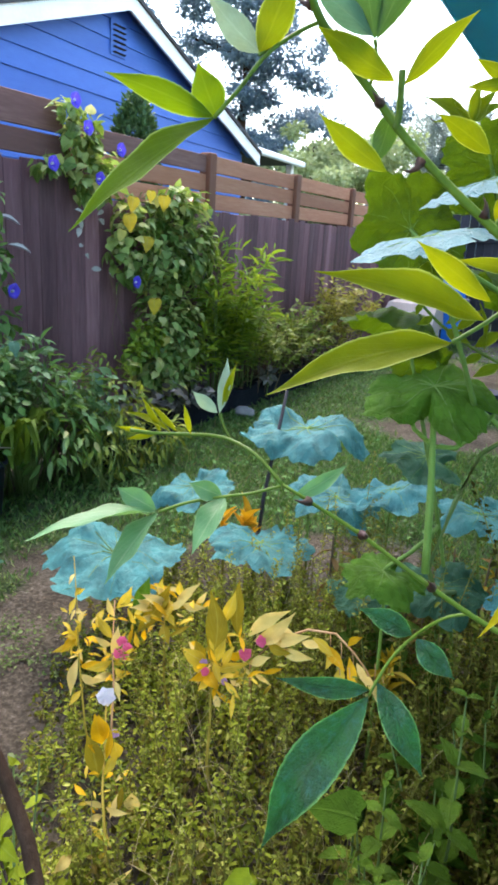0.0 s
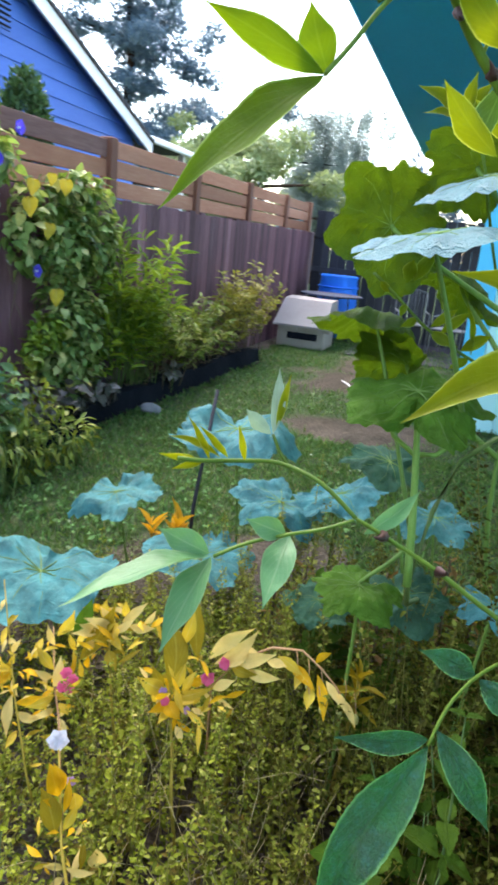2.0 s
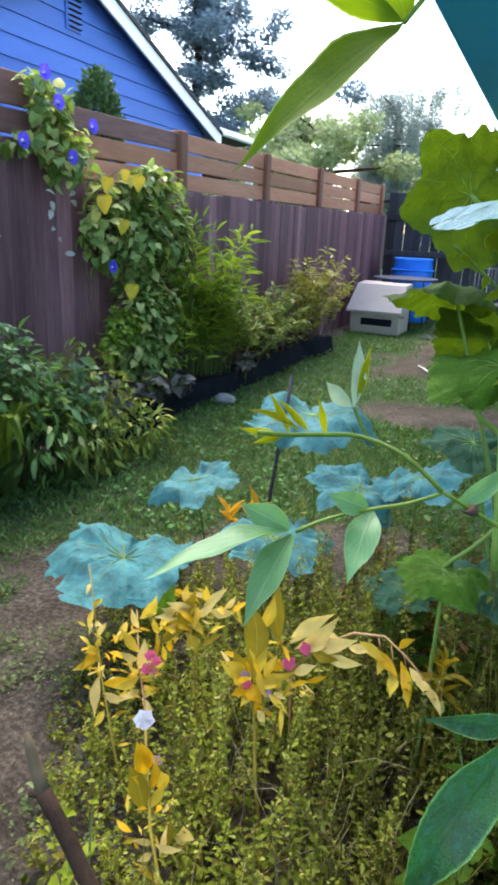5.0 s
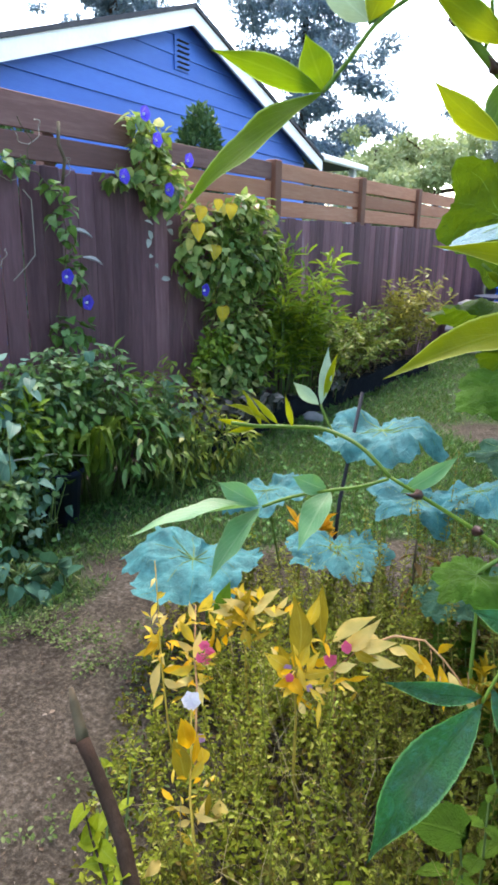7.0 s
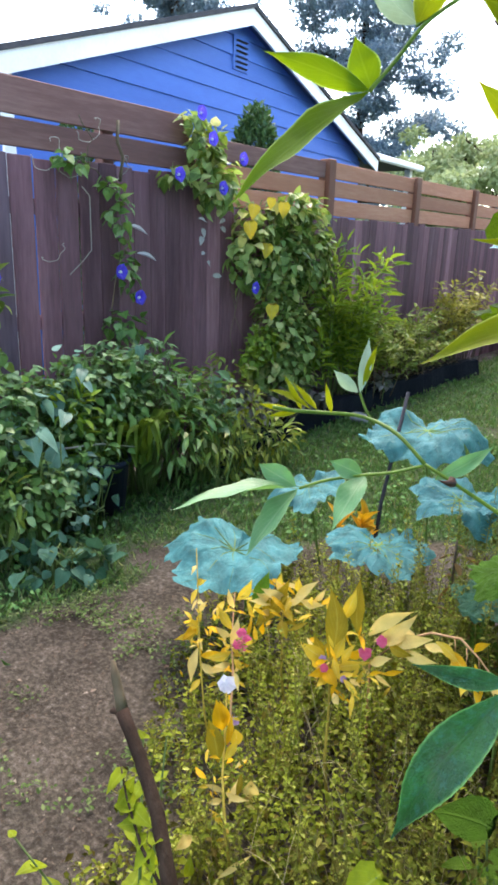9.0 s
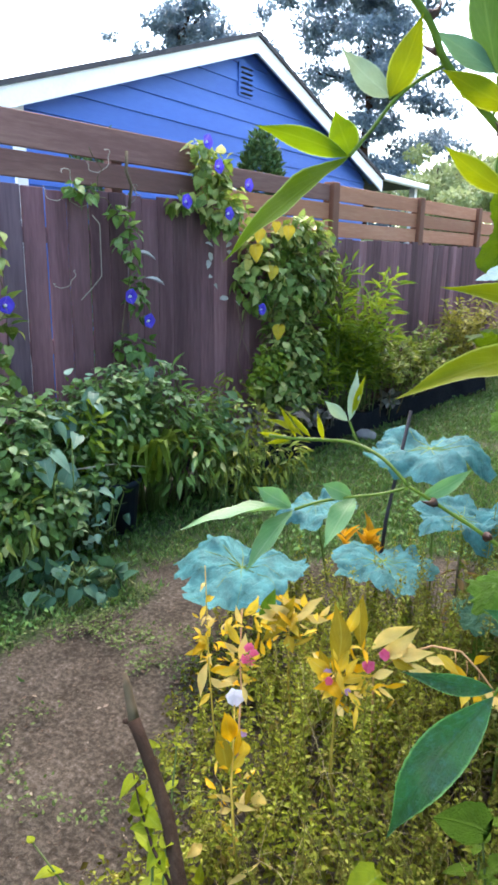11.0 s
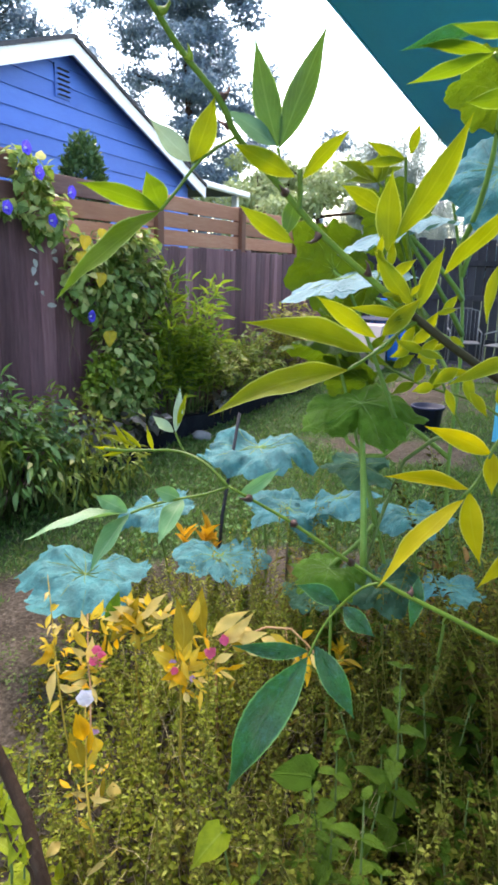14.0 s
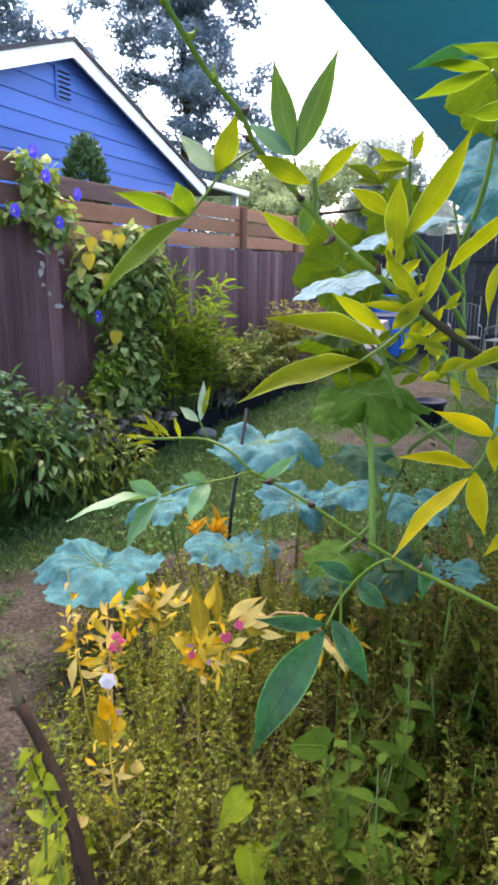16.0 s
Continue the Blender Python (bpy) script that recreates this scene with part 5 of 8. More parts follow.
def side_stem(z):
    """The climbing main stem of the tall squash at height z."""
    return Vector((0.34 - 0.1 * z + 0.025 * math.sin(z * 5), 2.0 - 0.09 * z + 0.02 * math.cos(z * 4), z))


part("main_stem", Geo().tube([side_stem(0.1 * k) for k in range(20)], [0.0095 - 0.0003 * k for k in range(20)], 9), M_PETIOLE, squash)


def squash_leaf(centre, tip, normal, width, droop, mat, root, calm=1.0, base=None, thick=0.0078, lobed=1.0):
    """A broad five-lobed leaf with ragged teeth and a crumpled blade, on a stalk from the root."""
    owner, foot = root
    c, n = Vector(centre), Vector(normal).normalized()
    a = Vector(tip)
    a = (a - n * a.dot(n)).normalized()
    s = a.cross(n)
    R = width * 0.56
    seed = c.x * 31 + c.y * 17
    K_, rings = 90, (0.1, 0.22, 0.34, 0.46, 0.58, 0.7, 0.82, 0.92, 1.0)
    vs, uv, fs = [c], [(0.5, 0.5)], []
    veins = Geo()
    size = [1.0 + 0.3 * noise.noise((seed, k, 4.0)) for k in range(5)]

    def spot(th, f):
        lobe = 0.78
        for k, (at, long_) in enumerate(((0.0, 0.36), (1.2, 0.32), (-1.2, 0.32), (2.25, 0.24), (-2.25, 0.24))):
            lobe = max(lobe, 0.78 + 0.8 * lobed * long_ * size[k] * max(0.0, 1 - abs(th - at) / 0.58) ** 0.8)
        sinus = 1 - 0.6 * lobed ** 3 * math.exp(-((abs(th) - math.pi) / 0.3) ** 2)
        edge = lobe * sinus + 0.16 * noise.noise((math.cos(th) * 1.9, math.sin(th) * 1.9, seed)) + (0.05 + 0.11 * lobed) * noise.noise((math.cos(th) * 8, math.sin(th) * 8, seed))
        edge += 0.035 * (abs((th * 4.3 + seed) % 1 - 0.5) - 0.25)
        r = R * f * (1 + (edge - 1) * min(1, 0.35 + f))
        x, y = r / R * math.cos(th), r / R * math.sin(th)
        rough = calm * 0.2 * noise.noise((x * 1.2 + seed, y * 1.2, 2.0)) + (0.5 + 0.5 * calm) * 0.13 * noise.noise((x * 2.9 + seed, y * 2.9, 7.0)) + min(1.0, 0.25 + 0.8 * calm) * (0.075 * noise.noise((x * 7 + seed, y * 7, 3.0)) + 0.03 * noise.noise((x * 19 + seed, y * 19, 3.0)))
        lift = R * (rough * min(1, f * 1.6) - droop * f * f - 0.1 * max(0.0, f * edge - 0.72) + 0.1 * f * (1 - f))
        return c + a * (R * x) + s * (R * y) + n * lift

    for f in rings:
        for k in range(K_):
            th = -math.pi + 2 * math.pi * k / K_
            vs.append(spot(th, f))
            uv.append((0.5 + 0.5 * f * math.cos(th), 0.5 + 0.5 * f * math.sin(th)))
    for k in range(K_):
        j = (k + 1) % K_
        fs.append((0, 1 + k, 1 + j))
        for q in range(len(rings) - 1):
            o = 1 + q * K_
            fs.append((o + k, o + K_ + k, o + K_ + j, o + j))
    leaf_ob = part("leaf", Geo().add([tuple(p) for p in vs], fs, uv), mat, owner)
    for th in (-2.5, -1.7, -1.26, -0.6, 0.0, 0.6, 1.26, 1.7, 2.5):
        veins.tube([spot(th + 0.05 * math.sin(9 * f), f) + n * 0.0008 for f in (0.0, 0.2, 0.4, 0.6, 0.8, 0.95)], [R * 0.009, R * 0.007, R * 0.005, R * 0.0035, R * 0.0025, R * 0.0015], 5, False)
    part("venation", veins, M_PETIOLE, leaf_ob)
    ft = Vector(foot) + Vector((rng.normal(0, 0.05), rng.normal(0, 0.05), 0))
    if c.z < 1.0:
        ft = Vector((c.x + rng.normal(0, 0.05), c.y + 0.12, 0.02))
    bend = ft.lerp(c, 0.55) + Vector((rng.normal(0, 0.04), rng.normal(0, 0.04), 0.12 * (c - ft).length - 0.02))
    if root is SQ_SIDE:
        ft = side_stem(c.z - 0.2 - 0.1 * rng.random())
        bend = ft.lerp(c, 0.5) + Vector((rng.normal(0.02, 0.03), rng.normal(0, 0.03), -0.02))
    if base is not None:
        ft = Vector(base)
        bend = ft.lerp(c, 0.5) + Vector((0.008, 0, 0))
    near = c - n * R * 0.35 - a * R * 0.1
    if base is not None:
        near = ft.lerp(c, 0.85)
    pts = []
    for k in range(9):
        t = k / 8
        p = ft * (1 - t) ** 3 + bend * 3 * t * (1 - t) ** 2 + near * 3 * t * t * (1 - t) + c * t ** 3
        pts.append(p)
    part("stalk", Geo().tube(pts, [(thick if c.z > 1 else 0.006) * (1 - 0.42 * k / 8) for k in range(9)], 8), M_PETIOLE, owner)


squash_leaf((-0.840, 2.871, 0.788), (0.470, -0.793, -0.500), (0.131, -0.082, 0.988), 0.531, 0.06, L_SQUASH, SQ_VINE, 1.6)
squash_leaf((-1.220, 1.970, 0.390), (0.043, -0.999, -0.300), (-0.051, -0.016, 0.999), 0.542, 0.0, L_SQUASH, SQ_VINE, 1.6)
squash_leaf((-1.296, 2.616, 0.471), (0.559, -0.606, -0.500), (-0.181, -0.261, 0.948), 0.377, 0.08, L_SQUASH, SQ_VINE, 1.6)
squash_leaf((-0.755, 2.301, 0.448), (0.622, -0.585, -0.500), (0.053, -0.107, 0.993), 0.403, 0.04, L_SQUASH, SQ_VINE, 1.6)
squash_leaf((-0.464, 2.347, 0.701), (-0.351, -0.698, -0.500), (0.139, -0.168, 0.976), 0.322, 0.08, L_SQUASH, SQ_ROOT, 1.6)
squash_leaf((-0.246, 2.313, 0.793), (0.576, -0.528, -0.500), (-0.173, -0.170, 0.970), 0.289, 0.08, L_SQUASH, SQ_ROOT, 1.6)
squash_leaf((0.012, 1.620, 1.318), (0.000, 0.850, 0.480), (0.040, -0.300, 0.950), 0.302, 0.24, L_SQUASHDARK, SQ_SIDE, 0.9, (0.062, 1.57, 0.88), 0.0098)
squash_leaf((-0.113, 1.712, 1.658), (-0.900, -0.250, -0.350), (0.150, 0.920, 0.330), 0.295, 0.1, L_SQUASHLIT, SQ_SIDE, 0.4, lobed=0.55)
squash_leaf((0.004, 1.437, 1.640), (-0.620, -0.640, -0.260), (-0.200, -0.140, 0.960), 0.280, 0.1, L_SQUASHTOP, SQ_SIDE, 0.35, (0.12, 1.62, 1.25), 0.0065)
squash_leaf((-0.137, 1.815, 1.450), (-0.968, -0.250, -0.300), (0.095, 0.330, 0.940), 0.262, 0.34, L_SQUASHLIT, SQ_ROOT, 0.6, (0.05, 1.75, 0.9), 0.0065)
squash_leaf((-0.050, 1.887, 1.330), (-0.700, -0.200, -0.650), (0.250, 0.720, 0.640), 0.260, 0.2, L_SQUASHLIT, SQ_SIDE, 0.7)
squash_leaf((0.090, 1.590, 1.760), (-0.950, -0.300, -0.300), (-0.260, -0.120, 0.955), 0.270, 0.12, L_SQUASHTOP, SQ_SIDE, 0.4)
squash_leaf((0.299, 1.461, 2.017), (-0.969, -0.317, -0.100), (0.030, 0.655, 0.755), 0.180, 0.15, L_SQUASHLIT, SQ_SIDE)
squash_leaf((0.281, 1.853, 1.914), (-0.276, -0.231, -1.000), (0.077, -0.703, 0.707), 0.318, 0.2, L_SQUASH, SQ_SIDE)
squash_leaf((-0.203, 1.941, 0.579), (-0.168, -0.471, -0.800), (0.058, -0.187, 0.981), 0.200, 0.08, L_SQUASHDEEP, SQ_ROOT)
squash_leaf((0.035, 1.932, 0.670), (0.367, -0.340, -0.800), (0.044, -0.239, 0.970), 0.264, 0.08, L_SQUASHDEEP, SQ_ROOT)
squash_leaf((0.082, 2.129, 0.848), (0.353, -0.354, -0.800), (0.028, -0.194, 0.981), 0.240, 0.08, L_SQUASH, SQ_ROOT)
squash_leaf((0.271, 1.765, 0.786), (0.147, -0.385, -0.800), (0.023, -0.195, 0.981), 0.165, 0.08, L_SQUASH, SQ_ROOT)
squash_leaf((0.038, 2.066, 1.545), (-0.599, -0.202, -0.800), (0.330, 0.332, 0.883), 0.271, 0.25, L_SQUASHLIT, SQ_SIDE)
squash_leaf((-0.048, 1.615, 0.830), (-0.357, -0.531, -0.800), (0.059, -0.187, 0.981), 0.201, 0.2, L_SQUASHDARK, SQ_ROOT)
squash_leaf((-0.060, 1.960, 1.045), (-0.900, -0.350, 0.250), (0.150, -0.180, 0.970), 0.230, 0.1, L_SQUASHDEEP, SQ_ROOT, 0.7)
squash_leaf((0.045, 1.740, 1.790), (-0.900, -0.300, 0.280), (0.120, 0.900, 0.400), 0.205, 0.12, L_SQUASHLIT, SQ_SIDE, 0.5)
# looping stalks and the older stem beside the tall leaf
part("stalk", Geo().tube([(-0.055, 1.66, 1.255), (-0.03, 1.655, 1.2), (0.02, 1.66, 1.165), (0.07, 1.665, 1.17), (0.115, 1.68, 1.215), (0.14, 1.69, 1.26)], [0.005, 0.0055, 0.006, 0.006, 0.0055, 0.004], 8), M_PETIOLE, squash)
part("stalk", Geo().tube([(0.27, 1.74, 1.26), (0.19, 1.71, 1.22), (0.125, 1.69, 1.16), (0.085, 1.68, 1.03), (0.062, 1.6, 0.88), (0.06, 1.75, 0.74), (0.1, 2.1, 0.6), (0.12, 2.3, 0.02)], [0.005, 0.0055, 0.006, 0.0065, 0.0065, 0.007, 0.008, 0.009], 8), M_STEM, squash)
part("stalk", Geo().tube([(-0.067, 1.621, 0.813), (-0.03, 1.63, 0.855), (0.005, 1.633, 0.89), (0.04, 1.64, 0.935), (0.06, 1.66, 0.97)], [0.0035, 0.005, 0.0055, 0.006, 0.006], 8), M_PETIOLE, squash)
stake = Geo().tube([(-0.935, 2.83, 0.96), (-0.945, 2.68, 0.47), (-0.95, 2.62, 0.0)], [0.008, 0.009, 0.009], 8)
lump("garden_stake", stake, M_BACKFENCE, "thin dark metal stake standing among squash leaves", "stake")

# ---- yellow balsam plants, weeds and mint ----
L_YBALSAM = leaf_mat("balsam_leaf_yellow", [(0.0, (0.3, 0.19, 0.012)), (0.3, (0.52, 0.33, 0.014)), (0.6, (0.66, 0.46, 0.045)), (0.8, (0.76, 0.6, 0.24)), (0.92, (0.8, 0.69, 0.4)), (1.0, (0.3, 0.28, 0.04))], (0.72, 0.58, 0.26), 0.5, 0.44, (0.76, 0.5, 0.015), spec=0.15)
L_OLIVE = leaf_mat("balsam_leaf_olive", [(0.0, (0.2, 0.15, 0.008)), (1.0, (0.34, 0.23, 0.012))], (0.5, 0.4, 0.08), 0.5, 0.35, (0.44, 0.3, 0.01), spec=0.12)
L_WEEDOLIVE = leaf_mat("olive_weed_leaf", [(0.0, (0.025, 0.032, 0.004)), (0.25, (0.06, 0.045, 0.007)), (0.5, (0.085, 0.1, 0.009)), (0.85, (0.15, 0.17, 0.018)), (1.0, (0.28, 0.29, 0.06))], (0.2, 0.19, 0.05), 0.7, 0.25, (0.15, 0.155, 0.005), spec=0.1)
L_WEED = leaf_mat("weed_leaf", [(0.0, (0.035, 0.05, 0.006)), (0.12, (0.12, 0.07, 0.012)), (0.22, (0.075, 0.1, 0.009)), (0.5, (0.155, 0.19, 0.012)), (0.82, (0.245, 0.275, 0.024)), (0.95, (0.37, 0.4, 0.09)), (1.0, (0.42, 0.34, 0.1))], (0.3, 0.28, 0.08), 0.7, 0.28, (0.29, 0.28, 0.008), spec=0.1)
# weed colour darkened to carry the shade beneath the rose bush
L_DARKWEED = leaf_mat("shaded_weed_leaf", [(0.0, (0.018, 0.02, 0.003)), (0.3, (0.055, 0.036, 0.008)), (0.6, (0.048, 0.06, 0.005)), (1.0, (0.12, 0.14, 0.016))], (0.08, 0.09, 0.02), 0.8, 0.2, (0.055, 0.06, 0.003), spec=0.04)
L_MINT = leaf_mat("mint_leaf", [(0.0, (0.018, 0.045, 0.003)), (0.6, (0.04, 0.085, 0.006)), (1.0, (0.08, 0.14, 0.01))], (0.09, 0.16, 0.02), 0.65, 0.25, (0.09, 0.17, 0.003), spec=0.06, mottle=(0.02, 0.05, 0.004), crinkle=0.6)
# lit copy of the mint leaf, the light given by a brighter green
L_MINTLIT = leaf_mat("mint_leaf_lit", [(0.0, (0.045, 0.1, 0.008)), (0.6, (0.085, 0.155, 0.012)), (1.0, (0.15, 0.22, 0.025))], (0.16, 0.24, 0.04), 0.5, 0.28, (0.16, 0.27, 0.004), spec=0.12, mottle=(0.04, 0.09, 0.008), crinkle=0.8)
L_LIME = leaf_mat("lime_leaf", [(0.0, (0.1, 0.15, 0.008)), (1.0, (0.25, 0.29, 0.012))], (0.3, 0.36, 0.06), 0.5, 0.45, (0.42, 0.44, 0.006), 0.6, 0.45, spec=0.1, mottle=(0.05, 0.1, 0.01))
L_PINK = leaf_mat("pink_petal", [(0.0, (0.7, 0.08, 0.2)), (1.0, (0.8, 0.15, 0.3))], (0.8, 0.3, 0.4), 0.5, 0.35, (0.9, 0.2, 0.35), 0.2, 0.1)
L_WHITEPETAL = leaf_mat("white_petal", [(0.0, (0.75, 0.68, 0.78)), (1.0, (0.8, 0.76, 0.8))], (0.7, 0.6, 0.75), 0.5, 0.35, (0.8, 0.75, 0.8), 0.2, 0.05)
L_LILAC = leaf_mat("lilac_petal", [(0.0, (0.5, 0.26, 0.52)), (1.0, (0.62, 0.4, 0.6))], (0.6, 0.5, 0.7), 0.5, 0.35, (0.5, 0.3, 0.7), 0.2, 0.1)
L_ORANGE = leaf_mat("orange_leaf", [(0.0, (0.6, 0.25, 0.01)), (1.0, (0.7, 0.4, 0.02))], (0.7, 0.5, 0.1), 0.5, 0.35, (0.8, 0.4, 0.01))
L_RUST = leaf_mat("dry_rust_leaf", [(0.0, (0.12, 0.06, 0.02)), (0.6, (0.24, 0.13, 0.04)), (1.0, (0.38, 0.26, 0.09))], (0.35, 0.22, 0.1), 0.65, 0.25, (0.3, 0.17, 0.03))
M_YSTEM = surface("yellow_stem", [(0.0, (0.16, 0.12, 0.015)), (0.5, (0.28, 0.2, 0.025)), (1.0, (0.42, 0.3, 0.06))], 14, 90, 0.6, 0.2)
M_WEEDSTEM = surface("weed_stem", [(0.0, (0.12, 0.12, 0.02)), (0.5, (0.24, 0.22, 0.04)), (1.0, (0.36, 0.32, 0.1))], 14, 90, 0.7, 0.2)
M_PINKSTEM = surface("pinkish_stem", [(0.0, (0.3, 0.15, 0.06)), (0.5, (0.45, 0.24, 0.11)), (1.0, (0.55, 0.34, 0.18))], 14, 90, 0.6, 0.2)

M_POD = surface("seed_pod_skin", [(0.0, (0.3, 0.26, 0.06)), (0.5, (0.42, 0.38, 0.12)), (1.0, (0.52, 0.46, 0.2))], 30, 200, 0.55, 0.2)


def blossom(owner, at, mat, r=0.022, label=""):
    """A loose flower of five rounded petals."""
    g = Geo()
    for k in range(6):
        a = 2 * math.pi * k / 6 + at[0] * 7
        d = Vector((0.78 * math.cos(a) - 0.25 * math.sin(a) + rng.normal(0, 0.1), 0.62 * math.cos(a) + 0.3 * math.sin(a) + rng.normal(0, 0.1), 0.92 * math.sin(a) + rng.normal(0, 0.1)))
        leaves(g, [at], [tuple(d)], [(0.6, -0.75, 0.3)], r * rng.uniform(0.85, 1.1), r * rng.uniform(1.05, 1.2), OVAL)
    return part("flower", g, mat, owner, label)


def balsam(foot, top, count, size, mat, label, lean=0.0, from_f=0.35, up=0.35, stem=None):
    """An upright stem with lance leaves set round it."""
    t = thing("balsam_plant", foot, label, "balsam plant")
    f, e = Vector(foot), Vector(top)
    mid = f.lerp(e, 0.5) + Vector((rng.normal(0, 0.02), rng.normal(0, 0.02), 0))
    path = [f * (1 - q) ** 2 + mid * 2 * q * (1 - q) + e * q * q for q in np.linspace(0, 1, 8)]
    part("stem", Geo().tube(path, [0.008 - 0.0045 * q for q in np.linspace(0, 1, 8)], 7), stem or M_YSTEM, t)
    for k in range(count):
        q = from_f + (1 - from_f) * (k + rng.random()) / count
        p = f * (1 - q) ** 2 + mid * 2 * q * (1 - q) + e * q * q
        a = k * 2.4 + rng.normal(0, 0.3)
        tilt = up + rng.normal(0, 0.6)
        L = size * rng.uniform(0.4, 1.25)
        g = leaves(Geo(), [tuple(p)], [(math.cos(a), math.sin(a), tilt)], [(rng.normal(0, 0.25), rng.normal(0, 0.25), 1)], L, L * rng.uniform(0.24, 0.34), LANCE)
        part("leaf", g, mat, t)
    return t


p1 = thing("balsam_plant", (-0.5, 1.13, 0), "yellowed balsam stem with one white flower", "balsam plant")
p2 = thing("balsam_plant", (-0.78, 1.45, 0), "yellowing balsam plant with pink flower and cream leaves", "balsam plant")
p3 = thing("balsam_plant", (-1.0, 1.5, 0), "thin yellowing balsam stem with small leaves", "balsam plant")
p4 = thing("balsam_plant", (-0.47, 1.5, 0), "golden balsam plant with broad olive leaves, pink and lilac flowers", "balsam plant")
p5 = thing("balsam_plant", (-0.4, 1.6, 0), "arching balsam branch with cream and orange leaves, pink stalk", "balsam plant")
p6 = thing("balsam_plant", (-0.76, 1.68, 0), "bushy cream and yellow balsam plant", "balsam plant")
L_CREAM = leaf_mat("balsam_leaf_cream", [(0.0, (0.62, 0.4, 0.06)), (0.5, (0.74, 0.54, 0.17)), (1.0, (0.8, 0.64, 0.3))], (0.7, 0.5, 0.15), 0.5, 0.45, (0.85, 0.56, 0.08), 0.3, 0.25, spec=0.12)
L_AMBER = leaf_mat("balsam_leaf_amber", [(0.0, (0.56, 0.28, 0.006)), (1.0, (0.72, 0.43, 0.012))], (0.7, 0.5, 0.08), 0.5, 0.46, (0.85, 0.46, 0.006), 0.3, 0.35, spec=0.12)
SOFT_LEAF = leaf_template([(0.06, 0.1), (0.15, 0.24), (0.28, 0.4), (0.42, 0.5), (0.56, 0.48), (0.7, 0.36), (0.83, 0.19), (0.93, 0.07)], 0.3, 0.0)


def balsam_leaf(plant, mat, base, tip, width, up):
    """One soft leaf: bowed along its length, its rim waved."""
    vs, fs, uv = SOFT_LEAF
    b, t = Vector(base), Vector(tip)
    L = (t - b).length
    ax = (t - b) / L
    n = Vector(up)
    n = (n - ax * n.dot(ax)).normalized()
    sd = n.cross(ax)
    k = b.x * 57 + b.z * 91
    bow, sway, twist = L * rng.uniform(-0.02, 0.16), L * rng.uniform(-0.1, 0.1), rng.uniform(-0.9, 0.9)
    out = []
    for u, v, w in vs:
        a = twist * (u - 0.2)
        y, z = v * width, w * width + width * 0.2 * math.sin(9 * u + k) * v
        y, z = y * math.cos(a) - z * math.sin(a), y * math.sin(a) + z * math.cos(a)
        out.append(tuple(b + ax * (u * L) + sd * (y + sway * math.sin(math.pi * u)) + n * (z + bow * math.sin(math.pi * u))))
    part("leaf", Geo().add(out, fs, uv), mat, plant)


def balsam_stem(plant, pts, r, mat):
    pts = [Vector(p) for p in pts]
    part("stem", Geo().tube(pts, [0.6 * r * (1 - 0.6 * k / (len(pts) - 1)) for k in range(len(pts))], 7), mat, plant)


def seed_pods(plant):
    """Plump pale pods hanging below the arching stalk, and thin red side stalks."""
    for x, y, z, size in ((-0.126, 1.61, 0.465, 0.028), (-0.094, 1.609, 0.458, 0.032), (-0.05, 1.615, 0.461, 0.026), (-0.005, 1.615, 0.458, 0.028), (-0.145, 1.635, 0.502, 0.03), (-0.098, 1.637, 0.497, 0.026), (-0.046, 1.634, 0.485, 0.024), (-0.178, 1.645, 0.522, 0.022)):
        t = Vector((x, y, z))
        d = Vector((rng.normal(0.1, 0.2), rng.normal(0, 0.2), -1)).normalized() * size
        part("pod", Geo().tube([t - d * 0.5, t - d * 0.3, t, t + d * 0.3, t + d * 0.5], [0.0015, size * 0.2, size * 0.27, size * 0.17, 0.0008], 8), M_POD, plant, "plump pale green seed pod")
        part("pod_stalk", Geo().tube([t - d * 0.5, t - d * 0.9 + Vector((-0.004, 0.01, 0.012)), t - d * 0.9 + Vector((-0.012, 0.02, 0.03))], 0.0012, 5), M_PINKSTEM, plant)


# smaller leaves that fill the tops
for plant, at, spread, count, size in ((p4, (-0.435, 1.52, 0.45), (0.06, 0.05, 0.04), 44, 0.06), (p6, (-0.74, 1.65, 0.46), (0.07, 0.06, 0.035), 60, 0.06), (p2, (-0.8, 1.45, 0.38), (0.03, 0.03, 0.07), 40, 0.05), (p3, (-0.945, 1.465, 0.36), (0.025, 0.025, 0.08), 26, 0.045), (p1, (-0.53, 1.11, 0.29), (0.035, 0.035, 0.07), 22, 0.05)):
    for k in range(count):
        p = Vector(at) + Vector([rng.normal(0, s_) for s_ in spread])
        d = Vector((rng.normal(), rng.normal(), rng.normal(0.1, 0.7))).normalized() * size * rng.uniform(0.5, 1.3)
        balsam_leaf(plant, (L_AMBER, L_YBALSAM, L_CREAM, L_YBALSAM, L_OLIVE, L_AMBER)[k % 6], p, p + d, d.length * rng.uniform(0.18, 0.3), (rng.normal(0.2, 0.4), -0.5, 0.8))
